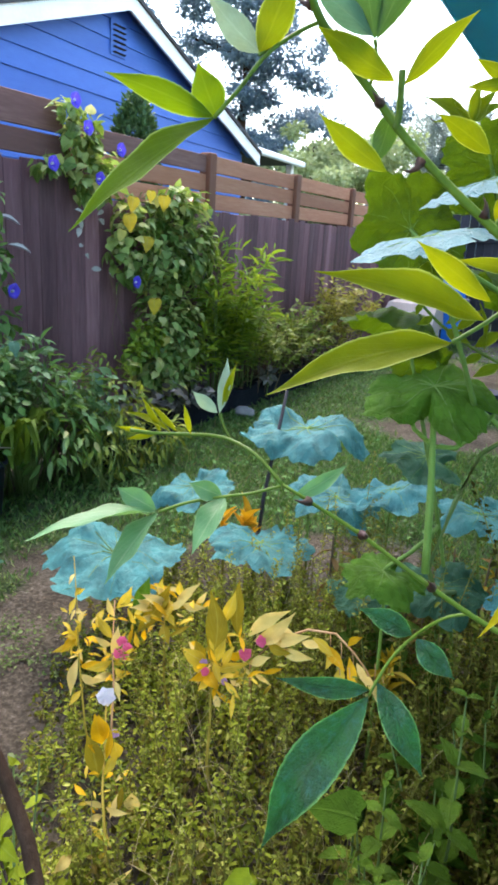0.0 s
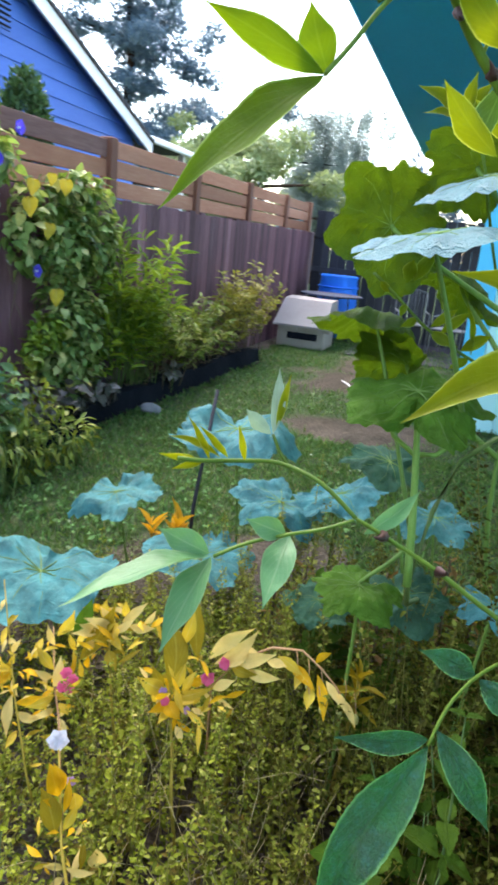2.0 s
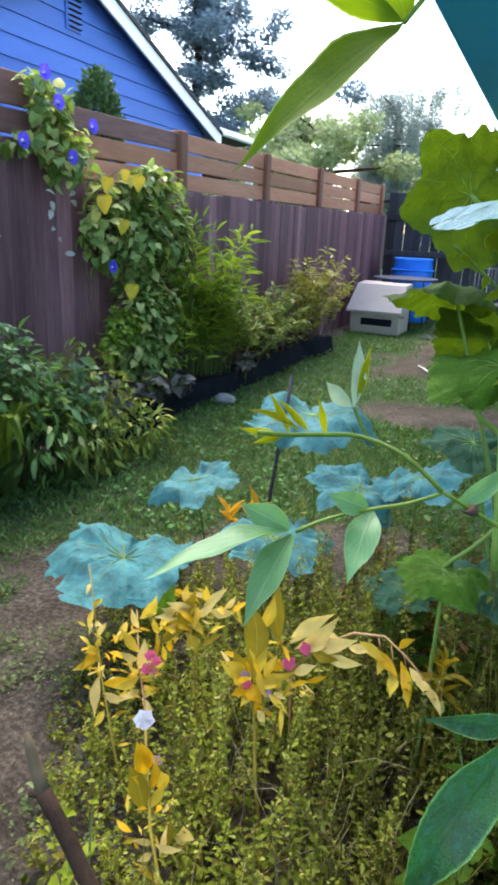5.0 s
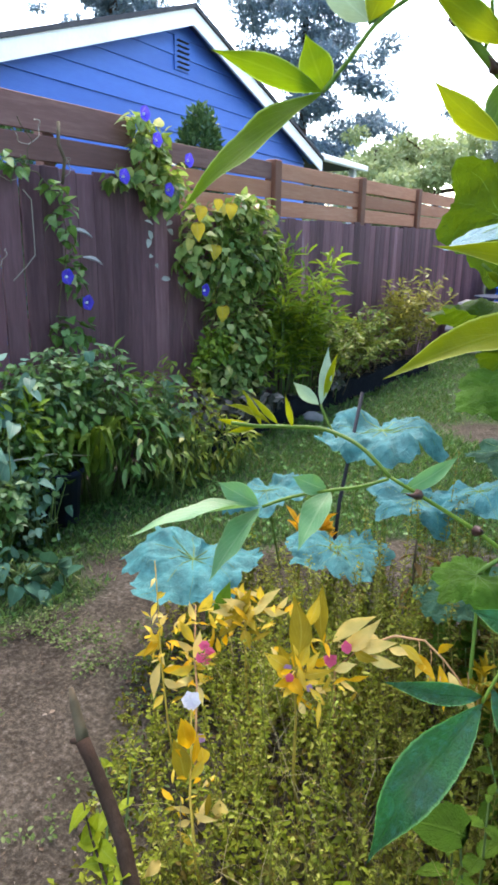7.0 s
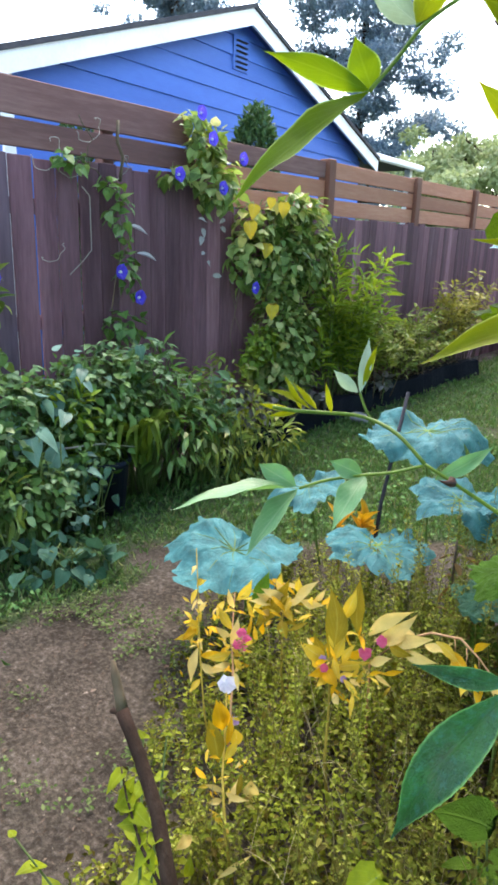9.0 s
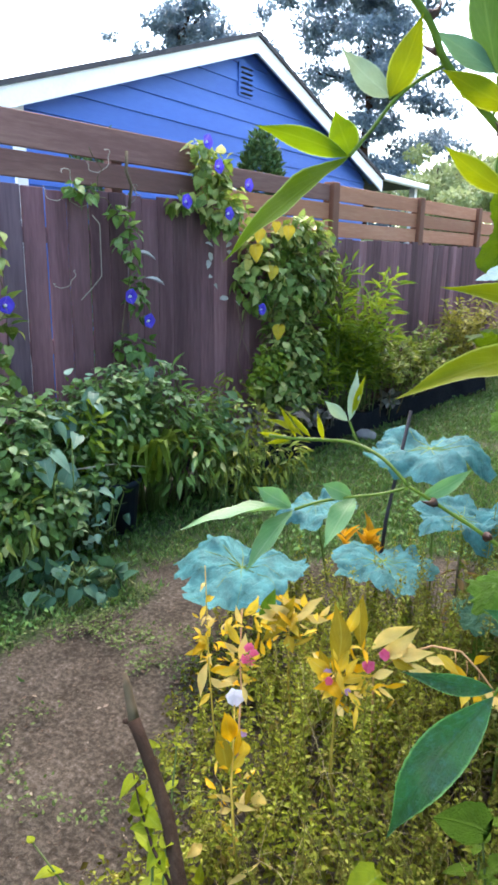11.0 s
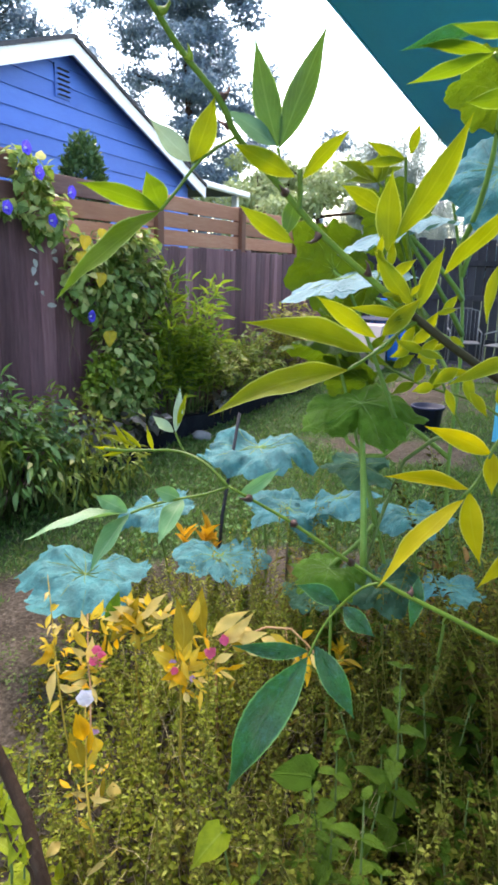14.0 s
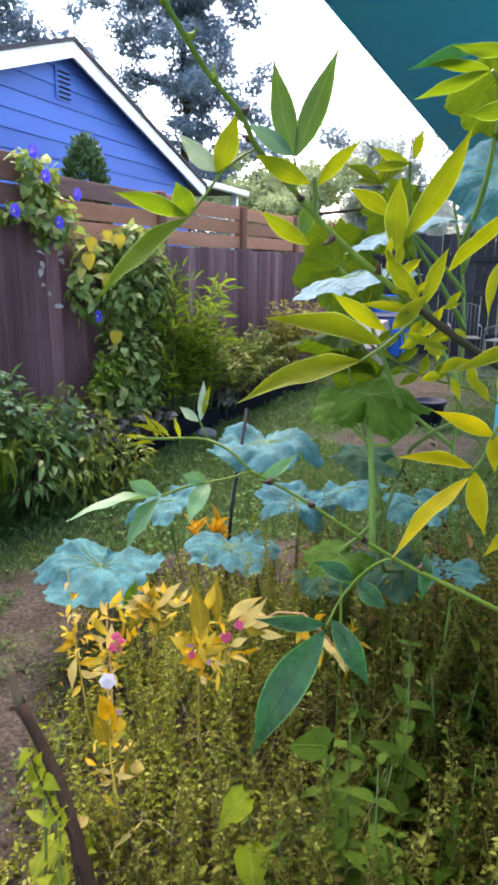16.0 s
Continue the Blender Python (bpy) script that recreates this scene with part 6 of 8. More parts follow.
# balsam leaves and stems
balsam_leaf(p4, L_OLIVE, (-0.473, 1.495, 0.466), (-0.523, 1.555, 0.653), 0.063, (0.471, -0.795, 0.382))
balsam_leaf(p4, L_OLIVE, (-0.431, 1.565, 0.531), (-0.458, 1.607, 0.680), 0.044, (0.442, -0.840, 0.315))
balsam_leaf(p4, L_YBALSAM, (-0.478, 1.559, 0.559), (-0.459, 1.591, 0.654), 0.035, (0.376, -0.898, 0.227))
balsam_leaf(p4, L_CREAM, (-0.406, 1.576, 0.528), (-0.304, 1.642, 0.618), 0.039, (0.227, -0.890, 0.396))
balsam_leaf(p4, L_CREAM, (-0.378, 1.584, 0.520), (-0.296, 1.612, 0.565), 0.033, (0.094, -0.911, 0.402))
balsam_leaf(p4, L_CREAM, (-0.315, 1.640, 0.561), (-0.268, 1.603, 0.534), 0.028, (-0.001, -0.597, 0.802))
balsam_leaf(p4, L_OLIVE, (-0.348, 1.596, 0.518), (-0.269, 1.591, 0.518), 0.028, (-0.050, -0.815, 0.578))
balsam_leaf(p4, L_YBALSAM, (-0.482, 1.489, 0.465), (-0.546, 1.446, 0.515), 0.042, (0.703, -0.593, 0.393))
balsam_leaf(p4, L_YBALSAM, (-0.484, 1.474, 0.447), (-0.503, 1.444, 0.478), 0.026, (0.896, -0.408, 0.177))
balsam_leaf(p4, L_AMBER, (-0.473, 1.477, 0.444), (-0.419, 1.450, 0.425), 0.042, (-0.004, -0.577, 0.817))
balsam_leaf(p4, L_YBALSAM, (-0.456, 1.491, 0.448), (-0.364, 1.529, 0.488), 0.028, (0.150, -0.867, 0.475))
balsam_leaf(p4, L_AMBER, (-0.466, 1.486, 0.451), (-0.497, 1.419, 0.442), 0.026, (0.638, -0.372, 0.674))
balsam_leaf(p4, L_YBALSAM, (-0.441, 1.507, 0.459), (-0.415, 1.528, 0.523), 0.024, (0.265, -0.944, 0.198))
balsam_leaf(p4, L_CREAM, (-0.378, 1.546, 0.468), (-0.319, 1.561, 0.504), 0.028, (-0.000, -0.931, 0.365))
balsam_leaf(p4, L_CREAM, (-0.435, 1.459, 0.395), (-0.398, 1.424, 0.380), 0.020, (-0.003, -0.394, 0.919))
balsam_leaf(p4, L_CREAM, (-0.410, 1.500, 0.429), (-0.366, 1.484, 0.432), 0.015, (-0.290, -0.649, 0.704))
balsam_leaf(p4, L_AMBER, (-0.440, 1.523, 0.479), (-0.385, 1.531, 0.506), 0.024, (-0.054, -0.921, 0.386))
balsam_leaf(p4, L_OLIVE, (-0.490, 1.490, 0.473), (-0.519, 1.478, 0.536), 0.028, (0.675, -0.717, 0.176))
balsam_leaf(p4, L_YBALSAM, (-0.459, 1.504, 0.468), (-0.445, 1.523, 0.539), 0.028, (0.361, -0.915, 0.181))
balsam_leaf(p4, L_YBALSAM, (-0.461, 1.471, 0.427), (-0.466, 1.419, 0.419), 0.022, (0.559, -0.169, 0.812))
balsam_stem(p4, [(-0.363, 1.376, 0.000), (-0.383, 1.346, 0.273), (-0.426, 1.426, 0.350), (-0.466, 1.486, 0.449), (-0.491, 1.518, 0.510)], 0.009, M_YSTEM)
blossom(p4, (-0.478, 1.461, 0.481), L_LILAC, 0.013, "small pink or lilac flower")
blossom(p4, (-0.466, 1.454, 0.463), L_PINK, 0.014, "small pink or lilac flower")
blossom(p4, (-0.385, 1.531, 0.506), L_PINK, 0.02, "small pink or lilac flower")
blossom(p4, (-0.356, 1.567, 0.537), L_PINK, 0.018, "small pink or lilac flower")
blossom(p4, (-0.412, 1.469, 0.443), L_LILAC, 0.011, "small pink or lilac flower")
balsam_leaf(p6, L_CREAM, (-0.729, 1.654, 0.486), (-0.770, 1.631, 0.556), 0.027, (0.716, -0.669, 0.199))
balsam_leaf(p6, L_CREAM, (-0.718, 1.669, 0.497), (-0.655, 1.709, 0.560), 0.027, (0.284, -0.914, 0.290))
balsam_leaf(p6, L_CREAM, (-0.698, 1.675, 0.488), (-0.619, 1.689, 0.496), 0.029, (0.102, -0.864, 0.492))
balsam_leaf(p6, L_YBALSAM, (-0.728, 1.662, 0.497), (-0.712, 1.604, 0.458), 0.027, (0.431, -0.414, 0.802))
balsam_leaf(p6, L_CREAM, (-0.734, 1.650, 0.485), (-0.799, 1.592, 0.530), 0.032, (0.747, -0.557, 0.364))
balsam_leaf(p6, L_YBALSAM, (-0.711, 1.681, 0.509), (-0.712, 1.677, 0.566), 0.024, (0.571, -0.819, -0.058))
balsam_leaf(p6, L_CREAM, (-0.760, 1.623, 0.473), (-0.806, 1.578, 0.516), 0.032, (0.802, -0.518, 0.299))
balsam_leaf(p6, L_CREAM, (-0.764, 1.628, 0.483), (-0.815, 1.555, 0.495), 0.027, (0.752, -0.453, 0.479))
balsam_leaf(p6, L_CREAM, (-0.730, 1.645, 0.475), (-0.675, 1.671, 0.520), 0.024, (0.205, -0.939, 0.277))
balsam_leaf(p6, L_YBALSAM, (-0.736, 1.633, 0.463), (-0.683, 1.614, 0.444), 0.024, (0.041, -0.633, 0.773))
balsam_leaf(p6, L_OLIVE, (-0.787, 1.559, 0.413), (-0.733, 1.660, 0.562), 0.056, (0.465, -0.803, 0.373))
balsam_leaf(p6, L_SQUASHDARK, (-0.824, 1.582, 0.480), (-0.793, 1.628, 0.577), 0.044, (0.469, -0.846, 0.253))
balsam_leaf(p6, L_CREAM, (-0.663, 1.700, 0.491), (-0.630, 1.712, 0.540), 0.019, (0.208, -0.974, 0.091))
balsam_leaf(p6, L_YBALSAM, (-0.762, 1.644, 0.505), (-0.758, 1.651, 0.574), 0.022, (0.530, -0.847, 0.044))
balsam_leaf(p6, L_CREAM, (-0.762, 1.606, 0.451), (-0.776, 1.567, 0.470), 0.022, (0.930, -0.183, 0.318))
balsam_leaf(p6, L_OLIVE, (-0.729, 1.616, 0.432), (-0.680, 1.581, 0.398), 0.036, (0.184, -0.538, 0.822))
balsam_stem(p6, [(-0.646, 1.568, 0.000), (-0.666, 1.538, 0.315), (-0.726, 1.618, 0.432), (-0.760, 1.661, 0.527)], 0.008, M_YSTEM)
balsam_leaf(p3, L_AMBER, (-0.947, 1.462, 0.400), (-0.946, 1.389, 0.371), 0.025, (0.623, -0.280, 0.731))
balsam_leaf(p3, L_YBALSAM, (-0.937, 1.457, 0.384), (-0.967, 1.373, 0.377), 0.025, (0.736, -0.316, 0.599))
balsam_leaf(p3, L_YBALSAM, (-0.946, 1.466, 0.405), (-0.933, 1.465, 0.446), 0.017, (0.513, -0.836, -0.197))
balsam_leaf(p3, L_CREAM, (-0.919, 1.434, 0.339), (-0.877, 1.356, 0.268), 0.030, (0.478, -0.434, 0.763))
balsam_leaf(p3, L_AMBER, (-0.905, 1.429, 0.319), (-0.832, 1.465, 0.342), 0.025, (0.257, -0.830, 0.496))
balsam_leaf(p3, L_CREAM, (-0.898, 1.418, 0.300), (-0.822, 1.432, 0.296), 0.025, (0.176, -0.745, 0.643))
balsam_leaf(p3, L_YBALSAM, (-0.935, 1.446, 0.369), (-0.960, 1.432, 0.436), 0.022, (0.789, -0.592, 0.163))
balsam_leaf(p3, L_YBALSAM, (-0.949, 1.468, 0.410), (-0.956, 1.414, 0.411), 0.020, (0.782, -0.092, 0.616))
balsam_leaf(p3, L_CREAM, (-0.956, 1.479, 0.431), (-0.931, 1.491, 0.478), 0.017, (0.390, -0.920, 0.039))
balsam_leaf(p3, L_YBALSAM, (-0.987, 1.500, 0.496), (-0.967, 1.450, 0.468), 0.017, (0.498, -0.263, 0.826))
balsam_leaf(p3, L_YBALSAM, (-0.991, 1.504, 0.506), (-0.957, 1.511, 0.536), 0.015, (0.133, -0.988, 0.072))
balsam_leaf(p3, L_CREAM, (-1.013, 1.524, 0.562), (-0.997, 1.483, 0.548), 0.012, (0.501, -0.095, 0.860))
balsam_leaf(p3, L_CREAM, (-0.974, 1.487, 0.463), (-0.937, 1.479, 0.469), 0.017, (-0.253, -0.771, 0.585))
balsam_leaf(p3, L_YBALSAM, (-0.877, 1.400, 0.261), (-0.870, 1.342, 0.247), 0.020, (0.559, -0.124, 0.820))
balsam_stem(p3, [(-0.769, 1.352, 0.000), (-0.789, 1.322, 0.223), (-0.899, 1.418, 0.355), (-0.985, 1.502, 0.496), (-1.031, 1.542, 0.613)], 0.006, M_YSTEM)
balsam_leaf(p2, L_CREAM, (-0.790, 1.440, 0.399), (-0.787, 1.468, 0.487), 0.033, (0.552, -0.800, 0.234))
balsam_leaf(p2, L_YBALSAM, (-0.803, 1.462, 0.438), (-0.849, 1.440, 0.517), 0.028, (0.745, -0.613, 0.263))
balsam_leaf(p2, L_CREAM, (-0.799, 1.453, 0.423), (-0.832, 1.412, 0.463), 0.021, (0.866, -0.407, 0.292))
balsam_leaf(p2, L_YBALSAM, (-0.767, 1.431, 0.366), (-0.721, 1.412, 0.356), 0.019, (-0.030, -0.528, 0.849))
balsam_leaf(p2, L_CREAM, (-0.772, 1.418, 0.357), (-0.793, 1.361, 0.366), 0.019, (0.799, -0.198, 0.568))
balsam_leaf(p2, L_CREAM, (-0.759, 1.413, 0.338), (-0.706, 1.378, 0.308), 0.019, (0.205, -0.464, 0.862))
balsam_leaf(p2, L_YBALSAM, (-0.852, 1.479, 0.513), (-0.835, 1.425, 0.483), 0.021, (0.497, -0.298, 0.815))
balsam_leaf(p2, L_YBALSAM, (-0.824, 1.503, 0.514), (-0.791, 1.536, 0.586), 0.031, (0.439, -0.876, 0.202))
balsam_leaf(p2, L_CREAM, (-0.821, 1.490, 0.493), (-0.838, 1.480, 0.559), 0.019, (0.735, -0.673, 0.082))
balsam_leaf(p2, L_YBALSAM, (-0.782, 1.435, 0.385), (-0.820, 1.357, 0.387), 0.026, (0.736, -0.341, 0.586))
balsam_stem(p2, [(-0.615, 1.283, 0.000), (-0.635, 1.253, 0.242), (-0.731, 1.382, 0.367), (-0.790, 1.444, 0.404), (-0.863, 1.542, 0.510)], 0.007, M_PINKSTEM)
blossom(p2, (-0.752, 1.444, 0.458), L_PINK, 0.017, "bright pink flower")
blossom(p2, (-0.734, 1.445, 0.442), L_PINK, 0.017, "bright pink flower")
blossom(p2, (-0.750, 1.422, 0.430), L_PINK, 0.017, "bright pink flower")
blossom(p2, (-0.735, 1.429, 0.425), L_PINK, 0.017, "bright pink flower")
balsam_leaf(p1, L_AMBER, (-0.565, 1.142, 0.398), (-0.593, 1.147, 0.474), 0.045, (0.685, -0.665, 0.298))
balsam_leaf(p1, L_OLIVE, (-0.540, 1.100, 0.342), (-0.589, 1.114, 0.438), 0.045, (0.649, -0.634, 0.420))
balsam_leaf(p1, L_YBALSAM, (-0.525, 1.146, 0.371), (-0.529, 1.146, 0.421), 0.034, (0.663, -0.747, 0.051))
balsam_leaf(p1, L_AMBER, (-0.560, 1.156, 0.407), (-0.585, 1.152, 0.472), 0.026, (0.727, -0.642, 0.243))
balsam_leaf(p1, L_AMBER, (-0.543, 1.132, 0.372), (-0.547, 1.158, 0.447), 0.018, (0.552, -0.777, 0.303))
balsam_leaf(p1, L_CREAM, (-0.498, 1.078, 0.295), (-0.432, 1.088, 0.304), 0.016, (0.004, -0.700, 0.714))
balsam_leaf(p1, L_CREAM, (-0.499, 1.077, 0.295), (-0.529, 1.038, 0.328), 0.014, (0.847, -0.247, 0.470))
balsam_leaf(p1, L_CREAM, (-0.495, 1.065, 0.283), (-0.507, 1.021, 0.300), 0.016, (0.779, 0.032, 0.627))
balsam_leaf(p1, L_CREAM, (-0.446, 1.110, 0.287), (-0.448, 1.114, 0.336), 0.040, (0.583, -0.807, 0.094))
balsam_leaf(p1, L_LIME, (-0.483, 0.924, 0.176), (-0.483, 0.941, 0.228), 0.026, (0.545, -0.792, 0.275))
balsam_leaf(p1, L_CREAM, (-0.513, 0.979, 0.231), (-0.517, 0.918, 0.234), 0.028, (0.582, 0.002, 0.813))
balsam_leaf(p1, L_CREAM, (-0.427, 0.969, 0.173), (-0.375, 1.032, 0.228), 0.014, (0.262, -0.749, 0.609))
balsam_leaf(p1, L_YBALSAM, (-0.531, 1.112, 0.346), (-0.514, 1.142, 0.406), 0.022, (0.409, -0.858, 0.312))
balsam_leaf(p1, L_AMBER, (-0.562, 1.131, 0.386), (-0.577, 1.103, 0.419), 0.020, (0.945, -0.237, 0.225))
balsam_stem(p1, [(-0.409, 1.030, 0.000), (-0.429, 1.000, 0.263), (-0.519, 1.091, 0.320), (-0.579, 1.170, 0.388), (-0.620, 1.221, 0.439)], 0.008, M_YSTEM)
blossom(p1, (-0.628, 1.229, 0.455), L_WHITEPETAL, 0.026, "white five-petalled flower")
blossom(p1, (-0.565, 1.191, 0.397), L_LILAC, 0.013, "small lilac bud")
balsam_leaf(p5, L_CREAM, (-0.391, 1.587, 0.514), (-0.296, 1.653, 0.609), 0.037, (0.131, -0.870, 0.475))
balsam_leaf(p5, L_CREAM, (-0.348, 1.597, 0.511), (-0.235, 1.635, 0.563), 0.037, (0.054, -0.857, 0.513))
balsam_leaf(p5, L_CREAM, (-0.312, 1.604, 0.508), (-0.209, 1.606, 0.515), 0.032, (-0.024, -0.815, 0.579))
balsam_leaf(p5, L_YBALSAM, (-0.237, 1.650, 0.550), (-0.156, 1.625, 0.530), 0.029, (-0.081, -0.768, 0.636))
balsam_leaf(p5, L_AMBER, (-0.206, 1.650, 0.541), (-0.119, 1.613, 0.506), 0.032, (-0.058, -0.752, 0.657))
balsam_leaf(p5, L_YBALSAM, (-0.140, 1.633, 0.503), (-0.128, 1.579, 0.464), 0.029, (0.050, -0.588, 0.808))
balsam_leaf(p5, L_AMBER, (-0.125, 1.652, 0.528), (-0.081, 1.575, 0.452), 0.029, (0.018, -0.697, 0.717))
balsam_leaf(p5, L_CREAM, (-0.101, 1.649, 0.520), (-0.048, 1.607, 0.490), 0.023, (-0.130, -0.679, 0.722))
balsam_leaf(p5, L_CREAM, (-0.069, 1.639, 0.502), (-0.024, 1.600, 0.480), 0.023, (-0.182, -0.644, 0.743))
balsam_leaf(p5, L_YBALSAM, (-0.162, 1.652, 0.535), (-0.170, 1.601, 0.500), 0.026, (0.164, -0.576, 0.801))
balsam_leaf(p5, L_CREAM, (-0.262, 1.635, 0.535), (-0.201, 1.626, 0.541), 0.026, (-0.173, -0.805, 0.567))
balsam_leaf(p5, L_CREAM, (-0.287, 1.620, 0.521), (-0.334, 1.613, 0.564), 0.029, (0.452, -0.810, 0.373))
balsam_leaf(p5, L_CREAM, (-0.060, 1.633, 0.493), (0.000, 1.583, 0.456), 0.023, (-0.123, -0.682, 0.721))
balsam_leaf(p5, L_AMBER, (-0.137, 1.666, 0.550), (-0.098, 1.672, 0.590), 0.020, (-0.169, -0.935, 0.313))
balsam_stem(p5, [(-0.394, 1.615, 0), (-0.394, 1.585, 0.445), (-0.336, 1.630, 0.518), (-0.257, 1.665, 0.560), (-0.177, 1.674, 0.571), (-0.118, 1.665, 0.539), (-0.071, 1.649, 0.509), (-0.028, 1.626, 0.473)], 0.008, M_PINKSTEM)
seed_pods(p5)
# olive and rust stems
balsam((-0.06, 1.74, 0.0), (-0.02, 1.7, 0.53), 20, 0.075, L_OLIVE, "olive balsam rosette among the weeds", from_f=0.78, up=0.75)
balsam((-0.95, 2.55, 0.0), (-0.95, 2.52, 0.42), 24, 0.118, L_ORANGE, "upright plant with bright orange pointed leaves", from_f=0.72, up=1.5)
balsam((-1.05, 2.5, 0.0), (-1.05, 2.48, 0.42), 10, 0.09, L_ORANGE, "upright plant with bright orange pointed leaves", from_f=0.8, up=1.2)
for k in range(9):
    x, y = -0.1 + 0.07 * k, 2.0 + 0.3 * rng.random()
    balsam((x, y, 0.0), (x + rng.normal(0, 0.04), y, 0.55 + 0.2 * rng.random()), 20, 0.07, L_RUST if k % 3 else L_OLIVE, "dry rust-brown weed stem with withered leaves", from_f=0.35, up=0.1, stem=M_TWIG)
for k in range(5):
    balsam((-0.42 + 0.09 * k, 2.2 + 0.05 * (k % 2), 0.0), (-0.4 + 0.1 * k, 2.18, 0.62 - 0.03 * k), 14, 0.08, L_RUST, "dry rust-brown weed stem with withered leaves", from_f=0.3, up=0.1, stem=M_TWIG)


def inside(x, y):
    """The weedy bed to the right of the earth path."""
    edge = -0.66 - (y - 0.6) * 0.5
    return x > edge + 0.12 * noise.noise((x * 3, y * 3, 5.0)) and y > 0.5 and y < 2.45 + 0.2 * noise.noise((x * 2, 1.0, 2.0))


def weed_stem(f, hgt, big, out, stem, sprig):
    """One upright weed: crossing pairs of oval leaves up a thin stem, tufts in their axils, whorled seed heads at the top."""
    d = np.array([rng.normal(0, 0.2), rng.normal(0, 0.2), 1.0])
    e = f + d / np.linalg.norm(d) * hgt
    m = (f + e) / 2 + [*rng.normal(0, 0.03, 2), 0]
    stem.tube([f, m, e], [0.0024, 0.0019, 0.0009], 4, False)
    bend = lambda q: f * ((1 - q) ** 2)[:, None] + m * (2 * q * (1 - q))[:, None] + e * (q * q)[:, None]
    n_ = max(4, int(hgt / (0.019 * big ** 0.5)))
    q = np.repeat(np.linspace(0.22, 1.0, n_), 2)
    ang = np.repeat(np.arange(n_) * 1.57 + rng.random() * 6, 2) + np.tile([0, math.pi], n_) + rng.normal(0, 0.3, 2 * n_)
    ahead = np.c_[np.cos(ang), np.sin(ang), rng.normal(0.1, 0.5, 2 * n_) + 0.5 * q ** 4]
    L = big * rng.uniform(0.5, 1.3, 2 * n_) * (0.024 - 0.0135 * q ** 1.5)
    off = np.c_[np.cos(ang), np.sin(ang), np.full(2 * n_, 0.2)]
    leaves(out, bend(q) + off * (L * 0.25)[:, None], ahead, np.c_[rng.normal(0, 0.3, (2 * n_, 2)), np.ones(2 * n_)], L, L * 0.52, TOOTHED if big > 1.12 else OVAL)
    if sprig:
        k = n_ * 3
        q = np.repeat(np.linspace(0.3, 1.0, n_), 3) + rng.normal(0, 0.01, k)
        ang = rng.uniform(0, 6.3, k)
        off = np.c_[np.cos(ang), np.sin(ang), rng.uniform(0, 0.8, k)]
        L = big * rng.uniform(0.004, 0.011, k)
        leaves(out, bend(q) + off * rng.uniform(0.002, 0.016, (k, 1)), off + rng.normal(0, 0.3, (k, 3)), np.c_[rng.normal(0, 0.4, (k, 2)), np.ones(k)], L, L * 0.7, SMALL)
    else:
        w = 5
        q = np.repeat(np.linspace(0.72, 1.0, w), 7)
        ang = np.tile(np.arange(7) * 0.9, w) + rng.normal(0, 0.2, 7 * w)
        off = np.c_[np.cos(ang), np.sin(ang), np.full(7 * w, 0.7)]
        L = rng.uniform(0.004, 0.0075, 7 * w)
        leaves(out, bend(q) + off * 0.0015, off, np.c_[rng.normal(0, 0.4, (7 * w, 2)), np.ones(7 * w)], L, L * 0.55, SMALL)


weed, olive, brown, wstem, floor_litter = Geo(), Geo(), Geo(), Geo(), Geo()
made = 0
while made < 1650:
    x, y = rng.uniform(-1.7, 1.5), rng.uniform(0.5, 2.6)
    if not inside(x, y) or math.hypot(x - 0.4, y) < 0.5:
        continue
    made += 1
    edge = -0.66 - (y - 0.6) * 0.5
    clump = 0.5 + 0.9 * noise.noise((x * 5, y * 5, 9.0))
    hgt = (0.1 + 0.3 * min(1, max(0.0, x - edge) / 0.6)) * rng.uniform(0.55, 1.2) * (0.6 + 0.85 * max(0.0, min(1.0, clump)))
    if x > 0.25:
        hgt *= 1.0 + min(0.45, (x - 0.25) * 1.5)
    if y > 1.45 and x > -0.5:
        hgt *= 1.0 + 0.5 * min(1.0, (y - 1.45) / 0.3)
    # weeds step to darker colours towards the rose, painting in its shade
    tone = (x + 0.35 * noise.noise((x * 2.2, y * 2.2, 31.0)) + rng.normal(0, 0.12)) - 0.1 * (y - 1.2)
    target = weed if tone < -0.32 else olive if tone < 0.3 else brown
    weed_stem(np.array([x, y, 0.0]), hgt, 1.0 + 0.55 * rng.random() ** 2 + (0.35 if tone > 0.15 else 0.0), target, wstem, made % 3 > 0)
# withered leaves at the foot of the weeds, in the shade-darkened colour
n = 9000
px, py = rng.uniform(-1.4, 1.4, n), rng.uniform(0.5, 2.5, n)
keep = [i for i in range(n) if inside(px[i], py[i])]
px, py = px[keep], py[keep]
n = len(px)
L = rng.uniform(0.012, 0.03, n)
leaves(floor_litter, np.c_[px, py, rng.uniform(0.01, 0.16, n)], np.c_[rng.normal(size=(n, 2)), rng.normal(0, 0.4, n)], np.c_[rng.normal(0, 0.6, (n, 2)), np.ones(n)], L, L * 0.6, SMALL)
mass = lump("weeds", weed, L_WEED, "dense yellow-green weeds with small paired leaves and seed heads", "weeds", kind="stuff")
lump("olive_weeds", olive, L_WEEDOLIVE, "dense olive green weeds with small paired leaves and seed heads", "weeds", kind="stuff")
lump("shaded_weeds", brown, L_DARKWEED, "green and brown weeds under the rose bush, shade in their colour", "weeds", kind="stuff")
lump("withered_leaves", floor_litter, L_DARKWEED, "withered leaves low among the weeds, shade in their colour", "weeds", kind="stuff")
part("weed_stem", wstem, M_WEEDSTEM, mass, kind="stuff")
